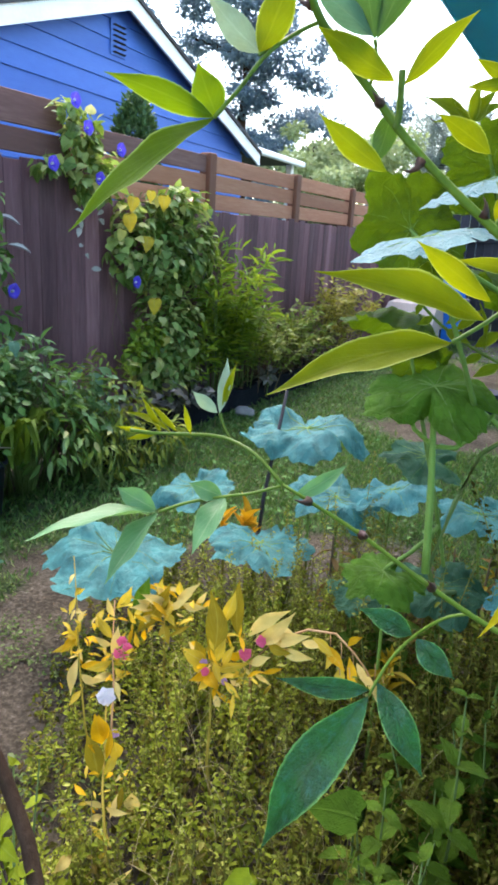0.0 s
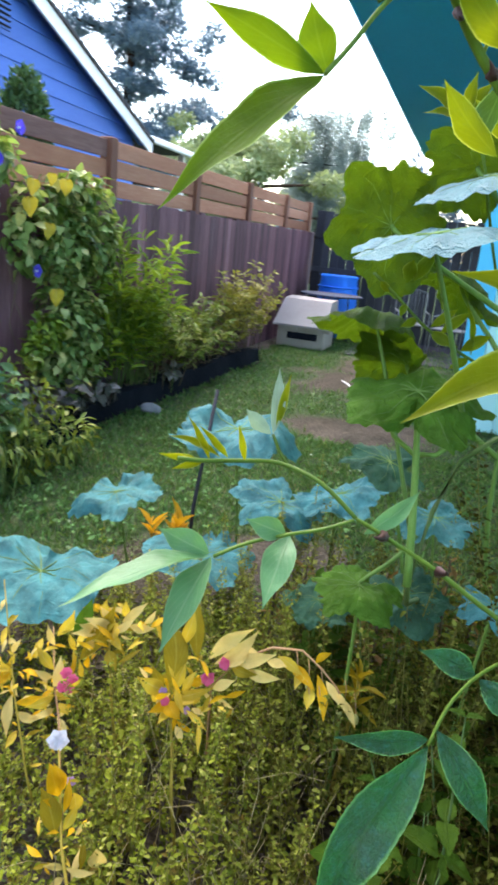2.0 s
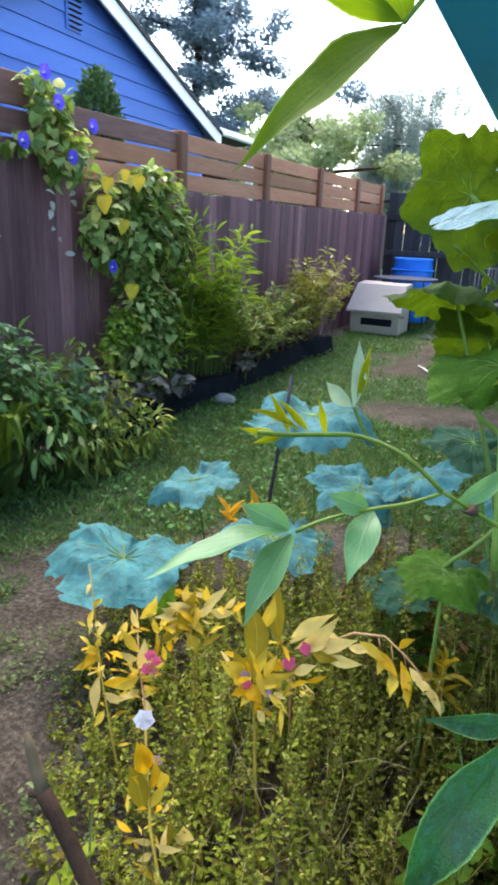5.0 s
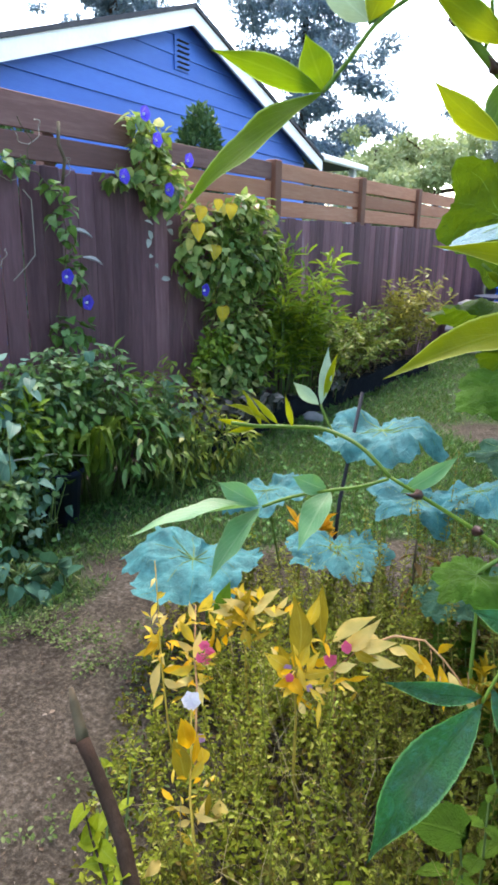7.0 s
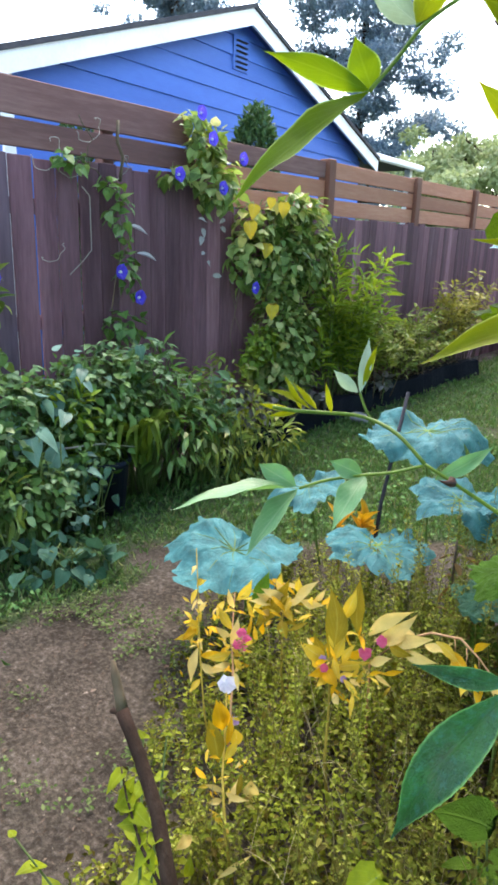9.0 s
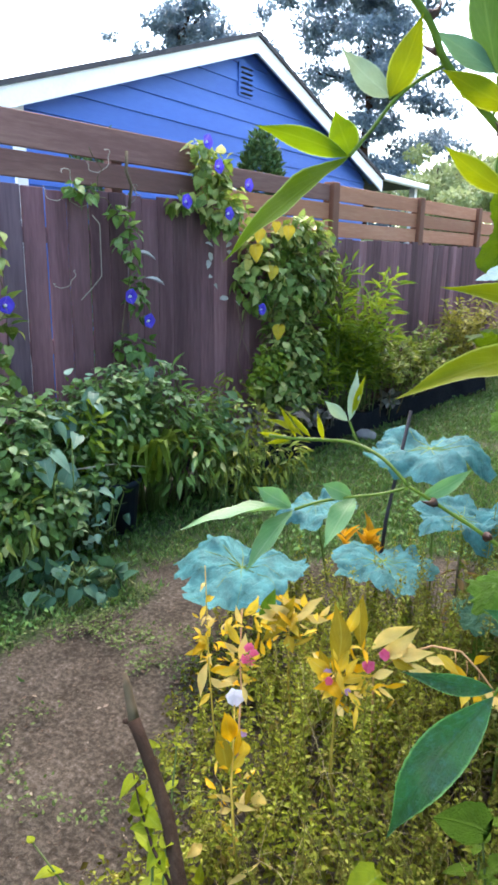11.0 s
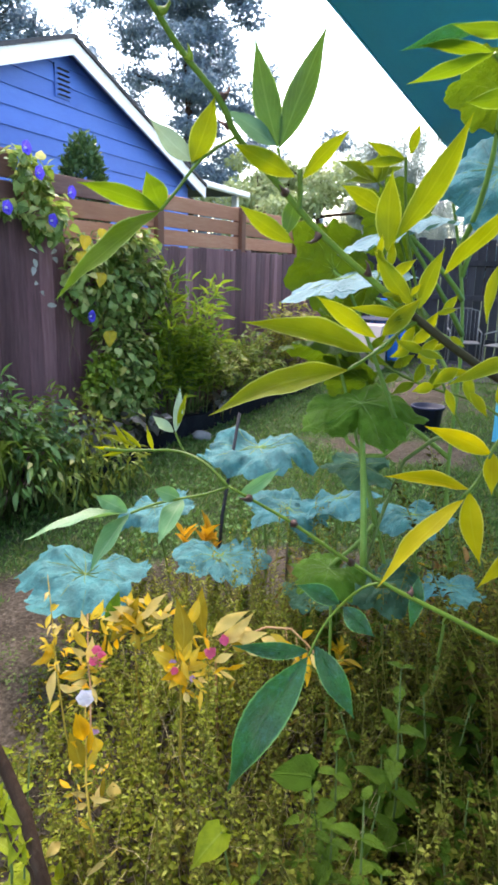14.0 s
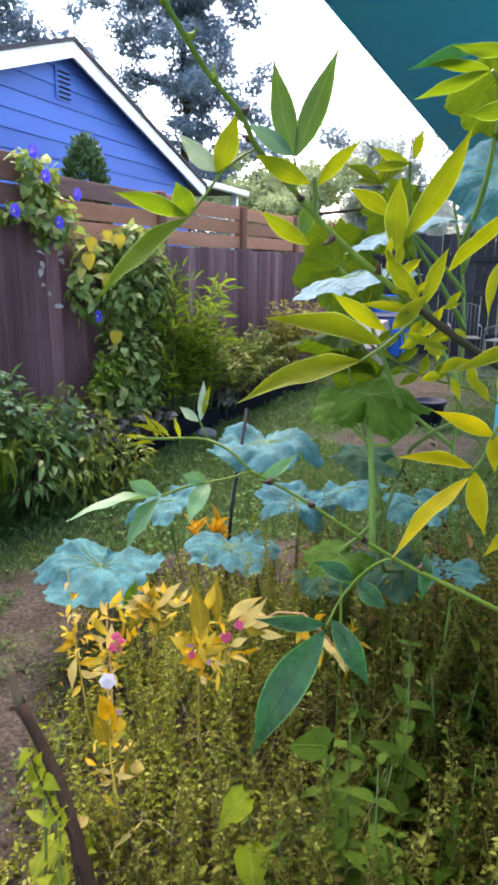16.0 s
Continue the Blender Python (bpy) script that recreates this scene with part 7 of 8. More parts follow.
# dry grass stalks between the weeds
dry = Geo()
for k in range(240):
    x, y = rng.uniform(-0.9, 0.9), rng.uniform(0.8, 1.9)
    if inside(x, y) and x > -0.25 - (y - 0.6) * 0.5 and math.hypot(x - 0.4, y) > 0.95:
        hgt = rng.uniform(0.22, 0.46)
        dx, dy = np.clip(rng.normal(0, 0.14, 2), -0.18, 0.25)
        kx, ky = rng.normal(0, 0.03, 2)
        dry.tube([(x, y, 0), (x + dx * 0.15 + kx, y + dy * 0.15 + ky, hgt * 0.35), (x + dx * 0.4 + kx, y + dy * 0.4, hgt * 0.68), (x + dx * 0.75, y + dy * 0.75, hgt * 0.9), (x + dx * 1.2, y + dy * 1.2, hgt * 0.97)], [0.0011, 0.001, 0.0008, 0.0006, 0.0004], 4, False)
lump("dry_stalks", dry, surface("straw", [(0.0, (0.3, 0.22, 0.1)), (1.0, (0.55, 0.45, 0.25))], 10, 60, 0.7, 0.1), "thin straw-coloured dry stalks among the weeds", "weeds", kind="stuff")


def herb(foot, hgt, size, pairs, mat, label, name="mint_plant", template=TOOTHED, ratio=0.58, straight=0.06):
    """Opposite toothed leaves in crossing pairs up a square stem."""
    t = thing(name, foot, label, name.replace("_", " "))
    f = Vector(foot)
    e = f + Vector((rng.normal(0, straight), rng.normal(0, straight), hgt))
    part("stem", Geo().tube([f, f.lerp(e, 0.5) + Vector((0.01, 0.01, 0)), e], [0.004, 0.0035, 0.0015], 6), M_STEM, t)
    for k in range(pairs):
        q = 0.3 + 0.7 * k / (pairs - 1)
        p = f.lerp(e, q)
        for s in (0, math.pi):
            a = k * math.pi / 2 + s + rng.normal(0, 0.2)
            L = size * (1.15 - 0.75 * q ** 3) * rng.uniform(0.8, 1.15)
            part("leaf", leaves(Geo(), [tuple(p)], [(math.cos(a), math.sin(a), rng.normal(0.1, 0.4) + 0.6 * (q > 0.93))], [(0, 0, 1)], L, L * ratio, template), mat, t)
    return t


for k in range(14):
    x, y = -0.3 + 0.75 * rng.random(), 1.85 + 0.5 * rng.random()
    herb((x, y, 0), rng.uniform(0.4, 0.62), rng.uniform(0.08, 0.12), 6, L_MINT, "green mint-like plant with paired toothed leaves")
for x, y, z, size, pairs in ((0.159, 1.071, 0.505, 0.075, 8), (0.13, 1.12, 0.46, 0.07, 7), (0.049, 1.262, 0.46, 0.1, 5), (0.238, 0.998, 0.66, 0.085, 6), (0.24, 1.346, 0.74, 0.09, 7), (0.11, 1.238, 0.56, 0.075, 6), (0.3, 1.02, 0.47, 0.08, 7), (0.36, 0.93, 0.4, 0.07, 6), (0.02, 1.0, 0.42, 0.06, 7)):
    herb((x, y, 0), z, size, pairs, L_MINTLIT, "mint-like plant with broad crinkled toothed leaves in a lit green", straight=0.008)
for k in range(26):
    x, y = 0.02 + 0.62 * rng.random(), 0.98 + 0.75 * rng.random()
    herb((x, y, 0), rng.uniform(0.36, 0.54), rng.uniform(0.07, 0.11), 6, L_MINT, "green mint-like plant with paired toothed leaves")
for x, y, z, s, dx, dy, lm in ((0.005, 0.86, 0.6, 0.085, -0.2, -0.3, L_LIME), (0.04, 0.81, 0.53, 0.09, 0.15, -0.2, L_LIME), (0.1, 1.1, 0.58, 0.12, -0.8, 0.1, L_MINT)):
    t = thing("broad_weed", (x + 0.03, y + 0.05, 0), "weed with a broad bright green leaf on a thin stalk", "weed")
    part("stalk", Geo().tube([(x + 0.03, y + 0.05, 0), (x + 0.02, y + 0.04, z * 0.6), (x, y, z)], [0.003, 0.0025, 0.002], 6), M_STEM, t)
    part("leaf", leaves(Geo(), [(x, y, z)], [(dx, dy, -0.25)], [(0.15, -0.4, 0.9)], s, s * 0.72, HEART), lm, t)

# lime-leaved seedlings round the stick
for x, y, hgt, s in ((-0.47, 0.72, 0.62, 0.045), (-0.4, 0.66, 0.56, 0.06), (-0.34, 0.62, 0.5, 0.065), (-0.5, 0.74, 0.48, 0.05), (-0.24, 0.63, 0.48, 0.06), (-0.53, 0.79, 0.58, 0.035)):
    herb((x, y, 0), hgt, s, 5, L_LIME, "seedling with translucent lime-green leaves beside the stick", "seedling", HEART, 0.8)

# lime shoot behind the stick
shoot = thing("seedling", (-0.25, 0.64, 0), "lime-yellow leaves on a thin dark twig beside the stick", "seedling")
part("stem", Geo().tube([(-0.24, 0.64, 0.0), (-0.24, 0.63, 0.4), (-0.25, 0.62, 0.61), (-0.29, 0.62, 0.655), (-0.34, 0.635, 0.71), (-0.37, 0.65, 0.745)], [0.004, 0.004, 0.0035, 0.003, 0.002, 0.0015], 6), M_BARK, shoot)
for k in range(13):
    q = (k + rng.random()) / 13
    p = Vector((-0.255, 0.62, 0.615)).lerp(Vector((-0.37, 0.65, 0.745)), q)
    d = Vector((rng.normal(-0.2, 0.7), rng.normal(-0.3, 0.6), rng.normal(-0.15, 0.5))).normalized() * rng.uniform(0.018, 0.045)
    part("leaf", leaves(Geo(), [tuple(p)], [tuple(d)], [(rng.normal(0, 0.4), -0.5, 0.8)], d.length, d.length * 0.75, HEART), L_LIME, shoot)

# the leaning stick
stick = thing("stick", (-0.02, 0.58, 0), "leaning dark brown broken branch with a pale split tip", "stick")
shaft = [(-0.5, 0.765, 0.715), (-0.47, 0.758, 0.69), (-0.435, 0.75, 0.655), (-0.37, 0.73, 0.59), (-0.3, 0.69, 0.52), (-0.15, 0.62, 0.28), (-0.02, 0.58, 0.0)]
part("branch", Geo().tube(shaft, [0.0135, 0.0125, 0.013, 0.0135, 0.0145, 0.016, 0.018], 10), M_BARK, stick)
part("split_tip", Geo().tube([(-0.545, 0.783, 0.797), (-0.535, 0.78, 0.77), (-0.515, 0.773, 0.735), (-0.5, 0.766, 0.714)], [0.004, 0.009, 0.0105, 0.0125], 9), M_TWIG, stick, "pale split wood")
part("stub", Geo().tube([(-0.497, 0.765, 0.715), (-0.522, 0.757, 0.708)], [0.009, 0.005], 7), M_BARK, stick)

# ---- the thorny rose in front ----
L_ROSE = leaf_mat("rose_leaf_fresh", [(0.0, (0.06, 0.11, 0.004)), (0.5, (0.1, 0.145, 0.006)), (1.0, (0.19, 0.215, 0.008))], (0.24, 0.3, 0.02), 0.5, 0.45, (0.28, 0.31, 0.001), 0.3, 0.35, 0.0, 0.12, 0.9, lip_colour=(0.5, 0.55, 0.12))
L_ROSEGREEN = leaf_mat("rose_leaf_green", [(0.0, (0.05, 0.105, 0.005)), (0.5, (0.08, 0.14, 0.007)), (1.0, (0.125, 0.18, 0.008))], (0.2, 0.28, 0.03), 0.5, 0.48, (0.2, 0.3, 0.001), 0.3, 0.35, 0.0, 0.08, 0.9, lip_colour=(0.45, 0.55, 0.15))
# lit copy of the rose leaf, sunlight painted in as a brighter colour
L_ROSELIT = leaf_mat("rose_leaf_lit", [(0.0, (0.12, 0.155, 0.004)), (1.0, (0.24, 0.25, 0.007))], (0.34, 0.36, 0.02), 0.48, 0.52, (0.38, 0.39, 0.001), 0.3, 0.3, 0.0, 0.12, 0.9, lip_colour=(0.6, 0.62, 0.15))
# the bluish mottle paints a sky sheen onto the dark leaves
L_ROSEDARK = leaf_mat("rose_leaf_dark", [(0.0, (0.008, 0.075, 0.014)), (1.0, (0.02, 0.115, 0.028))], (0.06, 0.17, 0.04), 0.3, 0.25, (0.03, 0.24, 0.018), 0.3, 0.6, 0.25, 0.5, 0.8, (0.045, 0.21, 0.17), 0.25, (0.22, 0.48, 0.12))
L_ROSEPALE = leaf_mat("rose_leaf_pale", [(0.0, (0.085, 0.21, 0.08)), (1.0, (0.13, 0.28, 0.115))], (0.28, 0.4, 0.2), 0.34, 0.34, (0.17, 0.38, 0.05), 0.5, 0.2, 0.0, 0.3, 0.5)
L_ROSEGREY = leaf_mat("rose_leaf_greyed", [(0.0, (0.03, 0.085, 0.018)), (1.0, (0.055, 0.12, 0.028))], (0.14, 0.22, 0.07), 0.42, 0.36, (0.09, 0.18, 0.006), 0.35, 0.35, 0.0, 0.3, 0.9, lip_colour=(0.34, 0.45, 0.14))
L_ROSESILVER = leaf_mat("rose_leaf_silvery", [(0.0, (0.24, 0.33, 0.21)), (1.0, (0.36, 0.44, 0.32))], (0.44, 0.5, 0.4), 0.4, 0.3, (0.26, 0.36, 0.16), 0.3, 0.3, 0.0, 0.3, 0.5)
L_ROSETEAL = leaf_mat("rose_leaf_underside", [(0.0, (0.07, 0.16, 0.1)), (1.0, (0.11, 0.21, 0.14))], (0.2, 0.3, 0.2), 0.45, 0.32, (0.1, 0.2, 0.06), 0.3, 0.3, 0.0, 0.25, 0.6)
L_ROSEYELLOW = leaf_mat("rose_leaf_yellow", [(0.0, (0.3, 0.25, 0.002)), (1.0, (0.44, 0.34, 0.003))], (0.5, 0.44, 0.03), 0.5, 0.45, (0.6, 0.48, 0.002), 0.3, 0.25, 0.0, 0.08, 0.8, lip_colour=(0.65, 0.6, 0.15))
M_ROSESTEM = surface("rose_cane", [(0.0, (0.04, 0.065, 0.008)), (0.5, (0.085, 0.14, 0.014)), (0.75, (0.14, 0.2, 0.025)), (1.0, (0.12, 0.09, 0.025))], 16, 120, 0.45, 0.2)
M_OLDCANE = surface("old_rose_cane", [(0.0, (0.014, 0.01, 0.005)), (0.5, (0.036, 0.027, 0.011)), (1.0, (0.08, 0.065, 0.022))], 18, 120, 0.6, 0.4)
M_YOUNGTHORN = surface("young_thorn", [(0.0, (0.12, 0.16, 0.015)), (0.5, (0.2, 0.26, 0.025)), (1.0, (0.28, 0.32, 0.05))], 30, 120, 0.45, 0.1)
M_THORN = surface("thorn", [(0.0, (0.02, 0.01, 0.01)), (0.5, (0.06, 0.026, 0.022)), (1.0, (0.13, 0.06, 0.04))], 30, 120, 0.45, 0.1)
rose = thing("rose_bush", (0.78, 1.15, 0), "thorny climbing rose with long glossy green leaves, some yellow", "rose bush")
CANE = [0.0036, 0.0038, 0.0041, 0.0043, 0.0046, 0.0049, 0.0048, 0.0052, 0.006, 0.0065, 0.007, 0.0075, 0.009, 0.011, 0.013]
LOWCANE = [0.002, 0.0024, 0.0028, 0.0032, 0.0036, 0.004, 0.0042, 0.0045, 0.006, 0.009, 0.011]
PROFILE = [(0.0, 0.0), (0.06, 0.13), (0.14, 0.28), (0.24, 0.41), (0.36, 0.49), (0.46, 0.5), (0.57, 0.45), (0.69, 0.34), (0.81, 0.185), (0.91, 0.065), (1.0, 0.0)]
STATIONS = [0.03 + 0.94 * k / 27 for k in range(28)]
FINE = leaf_template([(u, np.interp(u, [p[0] for p in PROFILE], [p[1] for p in PROFILE]) * (1.0 if k % 2 else 0.975)) for k, u in enumerate(STATIONS)], 0.45, 0.0)


def rose_leaf(mat, base, tip, width, up):
    """One long leaflet: folded along the midrib, its rim waved and finely toothed, the tip curling."""
    vs, fs, uv = FINE
    b, t = Vector(base), Vector(tip)
    L = (t - b).length
    ax = (t - b) / L
    n = Vector(up)
    n = (n - ax * n.dot(ax)).normalized()
    sd = n.cross(ax)
    k = b.x * 57 + b.z * 91
    arch, sway, twist = L * rng.uniform(0.01, 0.06), L * rng.uniform(-0.035, 0.035), rng.uniform(-0.35, 0.35)
    out = []
    for u, v, w in vs:
        a = twist * (u - 0.25)
        y = v * width
        z = w * width + width * (0.16 * math.sin(11 * u + k) * abs(v) + 0.05 * math.sin(23 * u + k * 2) * v)
        y, z = y * math.cos(a) - z * math.sin(a), y * math.sin(a) + z * math.cos(a)
        hook = -0.05 * L * max(0.0, u - 0.75) ** 2 * 16
        p = b + ax * (u * L) + sd * (y + sway * math.sin(math.pi * u)) + n * (z + arch * math.sin(math.pi * u) + hook * (1 - u) * 4)
        out.append(tuple(p))
    part("leaf", Geo().add(out, fs, uv), mat, rose)


def rose_stem(name, pts, radii, mat):
    pts = [Vector(p) for p in pts]
    if name == "cane":
        pts += [Vector((0.62, 1.04, 1.1)), Vector((0.72, 1.1, 0.5)), Vector((0.78, 1.15, 0.0))]
    elif name == "low_cane":
        pts += [Vector((0.6, 1.03, 0.9)), Vector((0.72, 1.12, 0.4)), Vector((0.8, 1.17, 0.0))]
    fine, rad = [], []
    many = hasattr(radii, "__len__")
    for i in range(len(pts) - 1):
        p0, p1, p2, p3 = pts[max(i - 1, 0)], pts[i], pts[i + 1], pts[min(i + 2, len(pts) - 1)]
        for s in range(4):
            t = s / 4
            fine.append(0.5 * ((2 * p1) + (p2 - p0) * t + (2 * p0 - 5 * p1 + 4 * p2 - p3) * t * t + (3 * p1 - p0 - 3 * p2 + p3) * t ** 3))
            rad.append(radii[i] + (radii[i + 1] - radii[i]) * t if many else radii)
    fine.append(pts[-1])
    rad.append(radii[len(pts) - 1] if many else radii)
    if name == "cane":
        part("old_cane", Geo().tube(fine[30:], rad[30:], 9), M_OLDCANE, rose, "brown woody lower cane")
        fine, rad = fine[:31], rad[:31]
    ob = part(name, Geo().tube(fine, rad, 9), mat, rose)
    if many:
        for i in range(3, min(len(fine) - 1, 44), 3 if name == "cane" else 5):
            d = (fine[i + 1] - fine[i]).normalized()
            o = d.cross(Vector((rng.normal(), rng.normal(), rng.normal()))).normalized()
            if i % 2:
                o = (o + Vector((-0.5, -0.3, 0.6))).normalized()
            h_ = rng.uniform(0.014, 0.023)
            p = fine[i] + o * rad[i] * 0.6
            part("thorn", Geo().tube([p - d * 0.002, p + o * h_ * 0.45, p + o * h_ * 0.8 - d * h_ * 0.12, p + o * h_ - d * h_ * 0.4], [0.0072, 0.0036, 0.0018, 0.0003], 7), M_YOUNGTHORN if name == "cane" and i < 11 else M_THORN, rose)
    return ob


# main cane and its side shoots
rose_stem("cane", [(-0.032, 0.643, 2.010), (-0.027, 0.670, 1.983), (-0.008, 0.726, 1.928), (0.027, 0.773, 1.874), (0.040, 0.800, 1.833), (0.078, 0.853, 1.779), (0.143, 0.873, 1.709), (0.233, 0.896, 1.633), (0.289, 0.907, 1.590), (0.361, 0.934, 1.537), (0.429, 0.965, 1.492), (0.533, 1.001, 1.408)], CANE, M_ROSESTEM)
rose_stem("petiole", [(-0.031, 0.716, 1.731), (-0.014, 0.735, 1.761), (0.003, 0.752, 1.792), (0.019, 0.780, 1.817), (0.040, 0.800, 1.833)], 0.0022, M_ROSESTEM)
rose_stem("petiole", [(-0.002, 0.749, 1.793), (0.006, 0.764, 1.804), (0.019, 0.780, 1.817)], 0.0018, M_ROSESTEM)
rose_stem("petiole", [(0.087, 0.834, 1.821), (0.085, 0.848, 1.802), (0.078, 0.853, 1.779)], 0.002, M_ROSESTEM)
rose_stem("petiole", [(0.113, 0.854, 1.796), (0.112, 0.862, 1.756), (0.109, 0.864, 1.740)], 0.004, M_ROSESTEM)
rose_stem("petiole", [(0.235, 0.907, 1.685), (0.228, 0.901, 1.658), (0.220, 0.893, 1.637)], 0.002, M_ROSESTEM)
rose_stem("petiole", [(0.210, 0.828, 1.522), (0.240, 0.861, 1.547), (0.272, 0.893, 1.581), (0.289, 0.907, 1.590)], 0.0025, M_ROSESTEM)
rose_stem("petiole", [(0.387, 0.808, 1.368), (0.403, 0.817, 1.392), (0.415, 0.829, 1.430), (0.426, 0.855, 1.452), (0.445, 0.964, 1.480)], 0.0025, M_ROSESTEM)
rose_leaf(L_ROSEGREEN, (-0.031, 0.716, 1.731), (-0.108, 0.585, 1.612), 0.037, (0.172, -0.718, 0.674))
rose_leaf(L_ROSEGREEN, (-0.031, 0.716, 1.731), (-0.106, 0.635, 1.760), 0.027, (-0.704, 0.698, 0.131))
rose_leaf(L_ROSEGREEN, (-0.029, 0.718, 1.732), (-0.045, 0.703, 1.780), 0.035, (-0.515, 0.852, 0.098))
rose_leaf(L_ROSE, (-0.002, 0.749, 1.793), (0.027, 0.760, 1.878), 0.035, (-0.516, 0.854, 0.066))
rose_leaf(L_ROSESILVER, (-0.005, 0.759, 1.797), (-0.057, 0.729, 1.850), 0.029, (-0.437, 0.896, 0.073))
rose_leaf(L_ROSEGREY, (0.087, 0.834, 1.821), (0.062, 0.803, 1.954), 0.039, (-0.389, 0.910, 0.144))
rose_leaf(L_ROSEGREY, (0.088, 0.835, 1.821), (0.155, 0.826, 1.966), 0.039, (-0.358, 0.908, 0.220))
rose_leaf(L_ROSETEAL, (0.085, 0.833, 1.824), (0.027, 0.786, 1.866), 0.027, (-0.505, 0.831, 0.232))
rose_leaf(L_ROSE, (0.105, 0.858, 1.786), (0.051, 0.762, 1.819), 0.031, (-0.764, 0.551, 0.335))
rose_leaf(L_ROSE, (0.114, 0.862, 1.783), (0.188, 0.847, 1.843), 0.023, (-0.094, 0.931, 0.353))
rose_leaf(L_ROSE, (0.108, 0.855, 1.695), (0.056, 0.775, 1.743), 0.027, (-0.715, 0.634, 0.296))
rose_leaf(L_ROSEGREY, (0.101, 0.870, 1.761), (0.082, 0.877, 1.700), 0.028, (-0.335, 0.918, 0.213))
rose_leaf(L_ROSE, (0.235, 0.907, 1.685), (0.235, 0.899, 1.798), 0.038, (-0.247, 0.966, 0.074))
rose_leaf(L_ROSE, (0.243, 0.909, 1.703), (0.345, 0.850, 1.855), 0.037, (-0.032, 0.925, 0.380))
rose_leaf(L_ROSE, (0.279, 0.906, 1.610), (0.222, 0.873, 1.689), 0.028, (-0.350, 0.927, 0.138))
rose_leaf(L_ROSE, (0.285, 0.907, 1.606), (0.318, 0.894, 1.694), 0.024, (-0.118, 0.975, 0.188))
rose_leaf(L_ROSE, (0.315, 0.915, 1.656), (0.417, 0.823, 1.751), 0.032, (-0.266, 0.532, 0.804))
# upper shoot beside the patio roof
rose_leaf(L_ROSEGREEN, (0.360, 0.858, 1.920), (0.269, 0.798, 1.880), 0.022, (-0.615, 0.595, 0.517))
rose_leaf(L_ROSEGREEN, (0.358, 0.857, 1.922), (0.279, 0.800, 1.922), 0.019, (-0.406, 0.563, 0.720))
rose_leaf(L_ROSEGREEN, (0.403, 0.902, 1.887), (0.332, 0.846, 1.865), 0.025, (-0.636, 0.766, 0.095))
rose_leaf(L_ROSEDARK, (0.353, 0.849, 1.950), (0.259, 0.788, 1.914), 0.022, (-0.574, 0.503, 0.647))
rose_leaf(L_ROSEGREEN, (0.393, 0.856, 1.942), (0.316, 0.803, 1.941), 0.019, (-0.538, 0.786, 0.303))
rose_stem("shoot", [(0.360, 0.858, 1.920), (0.383, 0.889, 1.889), (0.423, 0.930, 1.788), (0.476, 0.979, 1.612), (0.523, 0.995, 1.426)], 0.003, M_ROSESTEM)
rose_leaf(L_ROSE, (0.162, 1.277, 1.866), (0.095, 1.233, 1.895), 0.023, (-0.455, 0.858, 0.238))
rose_leaf(L_ROSE, (0.170, 1.277, 1.874), (0.191, 1.253, 1.924), 0.020, (-0.107, 0.873, 0.476))
rose_leaf(L_ROSE, (0.129, 1.279, 1.766), (0.052, 1.220, 1.818), 0.038, (-0.353, 0.833, 0.425))
rose_leaf(L_ROSE, (0.162, 1.277, 1.866), (0.086, 1.226, 1.853), 0.020, (-0.560, 0.822, 0.097))
rose_stem("shoot", [(0.162, 1.276, 1.870), (0.164, 1.297, 1.784), (0.187, 1.317, 1.652), (0.268, 1.342, 1.418), (0.411, 1.304, 1.199)], 0.003, M_ROSESTEM)
# tuft above the backlit squash leaves
for tip, width in (((-0.089, 1.614, 1.921), 0.034), ((-0.043, 1.617, 1.926), 0.012), ((-0.073, 1.626, 1.873), 0.024), ((0.023, 1.614, 1.947), 0.026), ((0.055, 1.618, 1.931), 0.032), ((0.085, 1.6, 1.9), 0.03), ((-0.03, 1.6, 1.9), 0.014)):
    rose_leaf(L_ROSE, (0.012, 1.632, 1.868), tip, width, (0.1, -0.8, 0.6))
rose_stem("shoot", [(0.012, 1.632, 1.868), (0.05, 1.64, 1.82), (0.11, 1.65, 1.62), (0.17, 1.655, 1.45), (0.192, 1.654, 1.368)], 0.003, M_ROSESTEM)
# leaves at the cane, their sunlight put into the brighter leaf colour
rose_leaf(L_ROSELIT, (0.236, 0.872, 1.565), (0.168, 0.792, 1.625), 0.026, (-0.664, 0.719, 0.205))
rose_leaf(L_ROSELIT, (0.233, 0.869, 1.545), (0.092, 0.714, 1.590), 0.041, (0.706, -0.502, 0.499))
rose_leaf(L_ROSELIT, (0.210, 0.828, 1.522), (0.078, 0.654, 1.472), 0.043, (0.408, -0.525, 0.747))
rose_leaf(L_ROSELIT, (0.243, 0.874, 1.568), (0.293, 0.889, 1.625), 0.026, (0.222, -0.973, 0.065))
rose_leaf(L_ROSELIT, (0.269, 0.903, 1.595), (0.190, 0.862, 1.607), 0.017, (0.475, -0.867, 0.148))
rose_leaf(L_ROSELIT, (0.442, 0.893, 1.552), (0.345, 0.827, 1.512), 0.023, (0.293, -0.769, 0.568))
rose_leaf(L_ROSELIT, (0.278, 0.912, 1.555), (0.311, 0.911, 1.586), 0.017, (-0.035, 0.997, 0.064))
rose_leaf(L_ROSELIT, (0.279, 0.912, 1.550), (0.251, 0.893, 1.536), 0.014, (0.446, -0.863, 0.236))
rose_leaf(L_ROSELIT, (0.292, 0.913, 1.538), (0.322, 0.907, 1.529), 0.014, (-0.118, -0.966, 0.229))
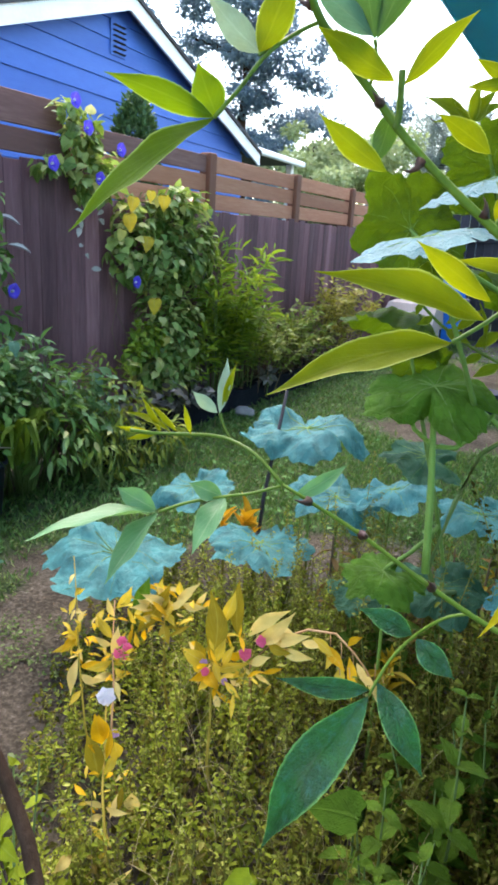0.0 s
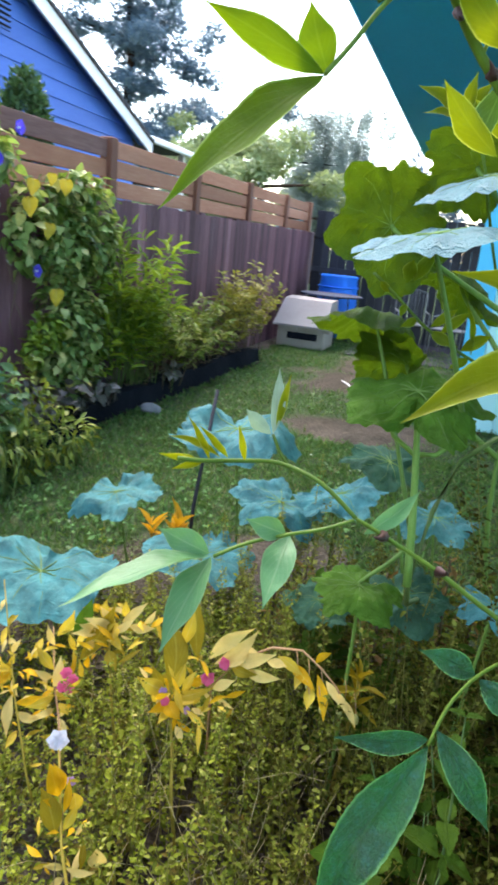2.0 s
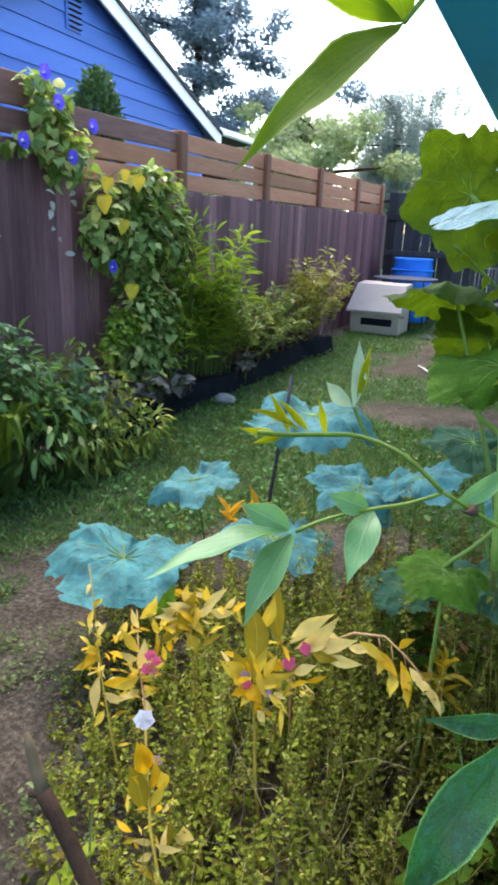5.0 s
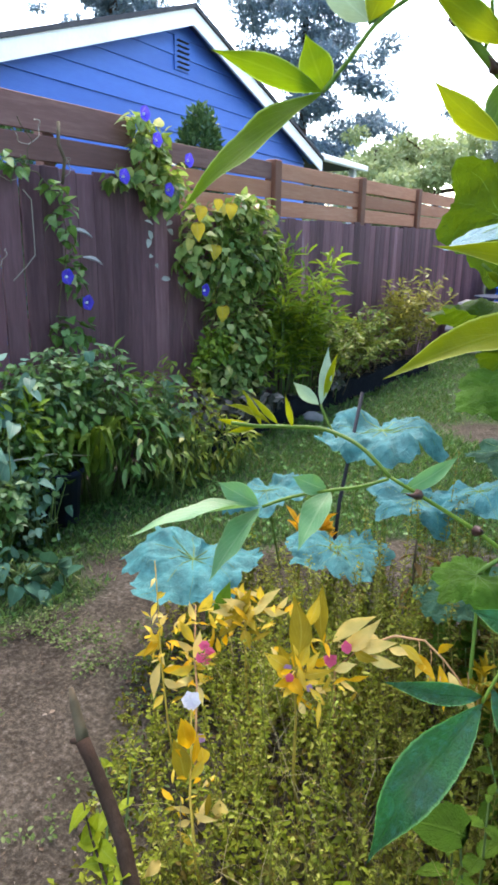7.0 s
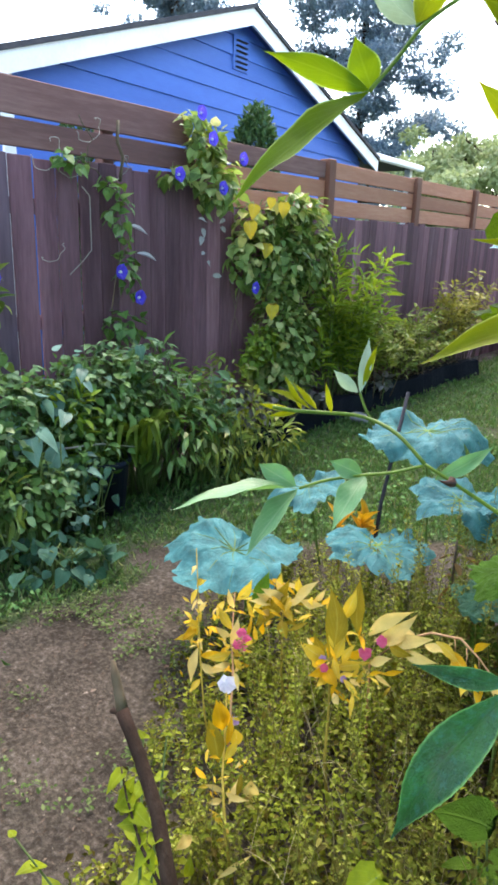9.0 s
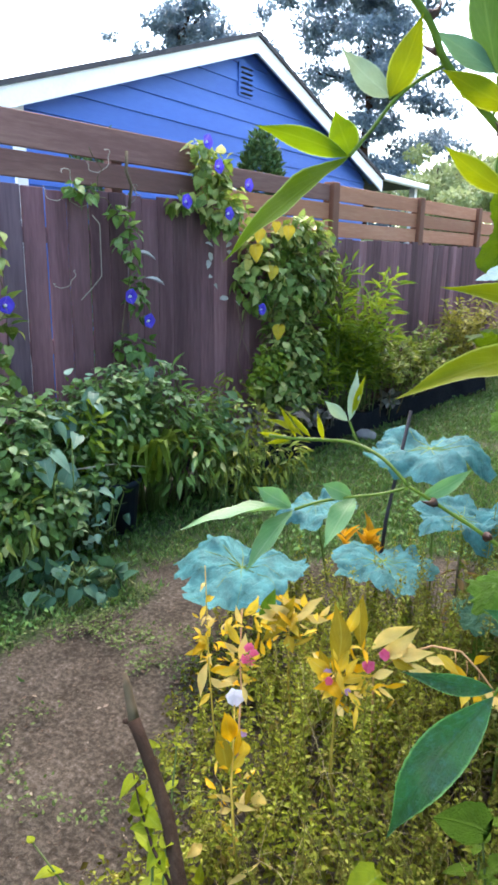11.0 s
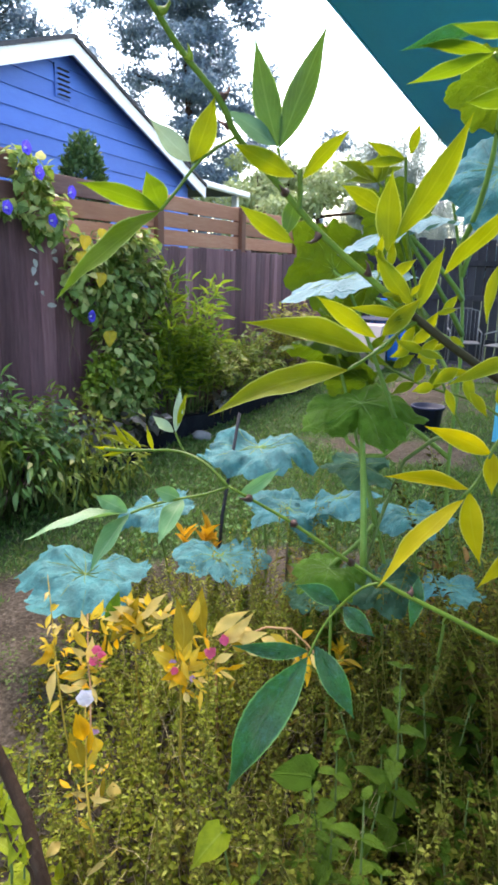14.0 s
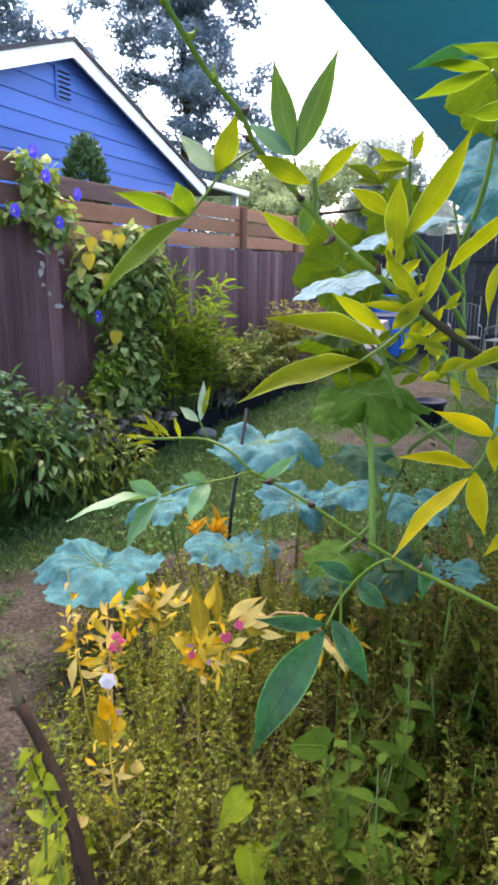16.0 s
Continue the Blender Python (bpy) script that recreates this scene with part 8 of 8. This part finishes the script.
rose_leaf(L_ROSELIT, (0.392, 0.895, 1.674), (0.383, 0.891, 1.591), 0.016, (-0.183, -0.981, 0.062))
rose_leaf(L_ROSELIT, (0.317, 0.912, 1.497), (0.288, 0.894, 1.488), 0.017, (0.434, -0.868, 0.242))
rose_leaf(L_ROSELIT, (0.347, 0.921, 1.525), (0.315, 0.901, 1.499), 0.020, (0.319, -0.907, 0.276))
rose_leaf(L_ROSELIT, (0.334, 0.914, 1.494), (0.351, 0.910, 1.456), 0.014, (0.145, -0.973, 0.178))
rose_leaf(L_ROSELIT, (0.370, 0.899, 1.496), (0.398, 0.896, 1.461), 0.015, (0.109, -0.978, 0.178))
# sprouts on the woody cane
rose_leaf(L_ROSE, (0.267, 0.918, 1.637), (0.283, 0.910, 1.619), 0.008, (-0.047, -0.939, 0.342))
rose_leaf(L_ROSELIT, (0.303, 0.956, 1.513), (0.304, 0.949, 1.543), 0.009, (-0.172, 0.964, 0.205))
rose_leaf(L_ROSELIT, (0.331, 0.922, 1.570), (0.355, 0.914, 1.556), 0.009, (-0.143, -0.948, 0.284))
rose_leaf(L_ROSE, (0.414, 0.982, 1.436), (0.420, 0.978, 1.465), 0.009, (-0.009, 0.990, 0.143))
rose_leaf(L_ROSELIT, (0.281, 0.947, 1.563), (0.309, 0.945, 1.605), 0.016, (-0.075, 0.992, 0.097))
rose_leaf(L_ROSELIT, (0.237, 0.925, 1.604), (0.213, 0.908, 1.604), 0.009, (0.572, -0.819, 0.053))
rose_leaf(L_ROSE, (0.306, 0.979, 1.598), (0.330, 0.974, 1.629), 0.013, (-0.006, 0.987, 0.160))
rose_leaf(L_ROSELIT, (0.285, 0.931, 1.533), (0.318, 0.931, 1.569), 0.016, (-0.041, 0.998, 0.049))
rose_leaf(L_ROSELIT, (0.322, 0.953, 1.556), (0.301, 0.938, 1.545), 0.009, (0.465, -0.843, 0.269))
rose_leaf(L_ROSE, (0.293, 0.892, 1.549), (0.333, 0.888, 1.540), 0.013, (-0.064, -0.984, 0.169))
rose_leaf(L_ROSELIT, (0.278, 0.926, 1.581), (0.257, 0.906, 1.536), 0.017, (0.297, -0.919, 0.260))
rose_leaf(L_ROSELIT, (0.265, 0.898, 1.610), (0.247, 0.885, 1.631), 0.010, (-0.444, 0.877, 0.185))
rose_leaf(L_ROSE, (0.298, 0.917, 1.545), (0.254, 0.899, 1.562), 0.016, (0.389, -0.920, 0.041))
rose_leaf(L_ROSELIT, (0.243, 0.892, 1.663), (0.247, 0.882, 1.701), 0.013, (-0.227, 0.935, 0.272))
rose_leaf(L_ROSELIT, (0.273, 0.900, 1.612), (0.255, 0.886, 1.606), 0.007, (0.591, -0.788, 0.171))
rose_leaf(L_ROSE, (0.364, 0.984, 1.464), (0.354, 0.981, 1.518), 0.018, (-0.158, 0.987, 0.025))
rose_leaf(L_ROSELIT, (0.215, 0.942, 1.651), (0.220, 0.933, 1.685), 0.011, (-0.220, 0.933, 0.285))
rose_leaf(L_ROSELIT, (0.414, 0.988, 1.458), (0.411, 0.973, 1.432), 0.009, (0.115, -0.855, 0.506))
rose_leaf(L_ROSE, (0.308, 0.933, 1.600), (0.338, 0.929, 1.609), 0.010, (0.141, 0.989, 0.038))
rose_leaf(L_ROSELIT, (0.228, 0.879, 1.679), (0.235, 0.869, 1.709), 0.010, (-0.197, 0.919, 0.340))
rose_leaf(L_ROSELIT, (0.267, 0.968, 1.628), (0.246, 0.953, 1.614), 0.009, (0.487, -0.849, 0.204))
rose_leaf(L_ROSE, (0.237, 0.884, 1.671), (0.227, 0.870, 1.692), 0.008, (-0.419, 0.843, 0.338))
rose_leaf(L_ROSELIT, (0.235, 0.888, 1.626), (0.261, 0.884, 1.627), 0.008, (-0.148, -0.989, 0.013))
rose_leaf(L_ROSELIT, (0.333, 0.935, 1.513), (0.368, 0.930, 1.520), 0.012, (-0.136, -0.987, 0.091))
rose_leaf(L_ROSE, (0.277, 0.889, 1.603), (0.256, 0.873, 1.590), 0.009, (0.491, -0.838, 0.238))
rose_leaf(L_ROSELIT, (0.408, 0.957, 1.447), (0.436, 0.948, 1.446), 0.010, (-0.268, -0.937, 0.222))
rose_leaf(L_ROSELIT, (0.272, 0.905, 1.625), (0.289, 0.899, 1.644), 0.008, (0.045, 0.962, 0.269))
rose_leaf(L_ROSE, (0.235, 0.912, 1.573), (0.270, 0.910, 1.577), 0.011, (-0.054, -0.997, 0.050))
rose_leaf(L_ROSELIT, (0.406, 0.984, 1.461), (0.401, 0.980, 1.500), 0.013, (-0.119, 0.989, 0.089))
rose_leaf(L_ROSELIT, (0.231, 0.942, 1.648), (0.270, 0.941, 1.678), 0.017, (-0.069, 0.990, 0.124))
# yellowed leaves
rose_leaf(L_ROSEYELLOW, (0.415, 0.828, 1.426), (0.331, 0.784, 1.464), 0.026, (0.489, -0.868, 0.088))
rose_leaf(L_ROSEYELLOW, (0.415, 0.829, 1.430), (0.423, 0.804, 1.377), 0.023, (0.056, -0.903, 0.426))
rose_leaf(L_ROSEYELLOW, (0.393, 0.812, 1.378), (0.290, 0.748, 1.398), 0.023, (0.474, -0.535, 0.700))
rose_leaf(L_ROSEYELLOW, (0.389, 0.808, 1.365), (0.300, 0.714, 1.252), 0.033, (-0.329, -0.583, 0.743))
rose_leaf(L_ROSEYELLOW, (0.394, 0.811, 1.375), (0.422, 0.772, 1.290), 0.031, (0.061, -0.900, 0.431))
rose_leaf(L_ROSEYELLOW, (0.473, 0.820, 1.322), (0.421, 0.760, 1.262), 0.022, (0.220, -0.779, 0.587))
rose_leaf(L_ROSE, (0.415, 0.836, 1.418), (0.466, 0.820, 1.386), 0.026, (-0.074, -0.932, 0.354))
# lower cane with the dark leaves
rose_stem("low_cane", [(0.034, 0.803, 1.326), (0.078, 0.829, 1.296), (0.127, 0.858, 1.261), (0.197, 0.893, 1.207), (0.270, 0.923, 1.159), (0.344, 0.942, 1.126), (0.419, 0.957, 1.095), (0.494, 0.972, 1.055)], LOWCANE, M_ROSESTEM)
rose_stem("petiole", [(0.154, 0.883, 1.015), (0.169, 0.908, 1.061), (0.196, 0.923, 1.105), (0.232, 0.919, 1.147), (0.260, 0.922, 1.162)], 0.0022, M_ROSESTEM)
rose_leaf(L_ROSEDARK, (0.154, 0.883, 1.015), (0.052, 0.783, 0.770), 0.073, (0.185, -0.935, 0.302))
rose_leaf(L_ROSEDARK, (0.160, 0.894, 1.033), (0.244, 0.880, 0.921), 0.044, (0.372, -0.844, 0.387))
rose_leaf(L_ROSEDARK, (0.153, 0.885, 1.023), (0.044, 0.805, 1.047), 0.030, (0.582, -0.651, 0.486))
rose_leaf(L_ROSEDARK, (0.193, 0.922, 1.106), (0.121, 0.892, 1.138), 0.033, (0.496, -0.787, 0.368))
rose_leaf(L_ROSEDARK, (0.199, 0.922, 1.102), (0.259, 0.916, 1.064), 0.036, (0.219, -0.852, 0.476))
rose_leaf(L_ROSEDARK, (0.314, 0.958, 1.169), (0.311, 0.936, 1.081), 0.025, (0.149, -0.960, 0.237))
# young shoot
rose_stem("shoot", [(0.034, 0.803, 1.326), (-0.010, 0.807, 1.356), (-0.058, 0.808, 1.368), (-0.092, 0.776, 1.373), (-0.120, 0.745, 1.376), (-0.139, 0.720, 1.382)], 0.0025, M_ROSESTEM)
rose_stem("petiole", [(-0.072, 0.819, 1.396), (-0.059, 0.815, 1.376), (-0.044, 0.813, 1.359)], 0.0018, M_ROSESTEM)
rose_leaf(L_ROSESILVER, (-0.072, 0.819, 1.396), (-0.081, 0.849, 1.466), 0.016, (0.491, -0.778, 0.392))
rose_leaf(L_ROSESILVER, (-0.074, 0.818, 1.396), (-0.096, 0.789, 1.427), 0.017, (-0.774, 0.631, 0.045))
rose_leaf(L_ROSELIT, (-0.070, 0.823, 1.402), (-0.067, 0.850, 1.460), 0.010, (0.512, -0.785, 0.349))
rose_leaf(L_ROSELIT, (-0.104, 0.769, 1.376), (-0.132, 0.748, 1.413), 0.009, (0.810, -0.468, 0.353))
rose_leaf(L_ROSELIT, (-0.120, 0.757, 1.374), (-0.142, 0.743, 1.422), 0.010, (0.888, -0.348, 0.302))
rose_leaf(L_ROSELIT, (-0.111, 0.764, 1.376), (-0.156, 0.726, 1.402), 0.011, (0.619, -0.231, 0.751))
rose_leaf(L_ROSELIT, (-0.133, 0.748, 1.376), (-0.161, 0.717, 1.384), 0.008, (0.756, -0.617, 0.218))
rose_leaf(L_ROSELIT, (-0.125, 0.753, 1.372), (-0.148, 0.721, 1.368), 0.008, (0.748, -0.591, 0.302))
rose_leaf(L_ROSELIT, (-0.088, 0.778, 1.373), (-0.097, 0.773, 1.414), 0.008, (0.599, -0.801, 0.014))
# pale leaf spray
rose_leaf(L_ROSEPALE, (0.043, 0.816, 1.304), (0.092, 0.875, 1.346), 0.021, (0.527, -0.735, 0.427))
rose_stem("petiole", [(-0.092, 0.719, 1.285), (-0.065, 0.742, 1.297), (-0.027, 0.769, 1.306), (0.003, 0.783, 1.313), (0.033, 0.802, 1.324)], 0.002, M_ROSESTEM)
rose_leaf(L_ROSEPALE, (-0.095, 0.719, 1.285), (-0.185, 0.583, 1.270), 0.036, (-0.108, -0.042, 0.993))
rose_leaf(L_ROSEPALE, (-0.094, 0.718, 1.284), (-0.106, 0.632, 1.218), 0.036, (-0.112, -0.591, 0.798))
rose_leaf(L_ROSEPALE, (-0.097, 0.719, 1.287), (-0.150, 0.707, 1.308), 0.03, (0.346, -0.851, 0.394))
rose_leaf(L_ROSEPALE, (-0.027, 0.768, 1.305), (-0.028, 0.697, 1.253), 0.034, (0.130, -0.582, 0.802))
rose_leaf(L_ROSEPALE, (-0.031, 0.768, 1.305), (-0.073, 0.755, 1.318), 0.026, (0.359, -0.871, 0.337))
# second cane further back
rose_stem("side_cane", [(-0.126, 1.644, 1.556), (-0.060, 1.649, 1.503), (0.006, 1.649, 1.450), (0.100, 1.644, 1.401), (0.192, 1.654, 1.368), (0.321, 1.663, 1.335), (0.502, 1.649, 1.219)], 0.0035, M_ROSESTEM)
rose_leaf(L_ROSE, (0.011, 1.649, 1.456), (0.064, 1.633, 1.503), 0.022, (0.196, 0.974, 0.112))
rose_leaf(L_ROSE, (0.033, 1.649, 1.444), (0.093, 1.633, 1.500), 0.024, (0.181, 0.980, 0.088))
rose_leaf(L_ROSE, (0.013, 1.648, 1.445), (0.077, 1.627, 1.422), 0.026, (-0.252, -0.947, 0.199))
rose_leaf(L_ROSE, (0.081, 1.646, 1.414), (0.142, 1.628, 1.456), 0.028, (0.255, 0.966, 0.048))
rose_leaf(L_ROSE, (0.103, 1.645, 1.407), (0.078, 1.634, 1.521), 0.022, (0.788, 0.574, 0.223))
rose_leaf(L_ROSE, (0.101, 1.644, 1.399), (0.064, 1.621, 1.374), 0.022, (0.304, -0.880, 0.365))
rose_leaf(L_ROSE, (-0.020, 1.649, 1.469), (-0.051, 1.626, 1.450), 0.020, (0.443, -0.838, 0.319))
rose_leaf(L_ROSE, (-0.054, 1.651, 1.542), (-0.043, 1.632, 1.593), 0.033, (-0.001, 0.938, 0.346))
rose_leaf(L_ROSE, (-0.041, 1.652, 1.547), (0.002, 1.634, 1.618), 0.030, (0.070, 0.976, 0.204))
rose_leaf(L_ROSE, (0.143, 1.640, 1.382), (0.165, 1.625, 1.445), 0.028, (0.169, 0.972, 0.165))
rose_leaf(L_ROSE, (0.143, 1.640, 1.382), (0.091, 1.617, 1.350), 0.026, (0.213, -0.926, 0.312))
rose_leaf(L_ROSE, (-0.086, 1.647, 1.518), (-0.108, 1.626, 1.542), 0.017, (-0.454, 0.830, 0.325))
rose_leaf(L_ROSE, (0.179, 1.635, 1.369), (0.221, 1.619, 1.434), 0.037, (0.238, 0.967, 0.089))
rose_leaf(L_ROSE, (-0.048, 1.649, 1.498), (-0.054, 1.627, 1.469), 0.017, (0.196, -0.791, 0.580))
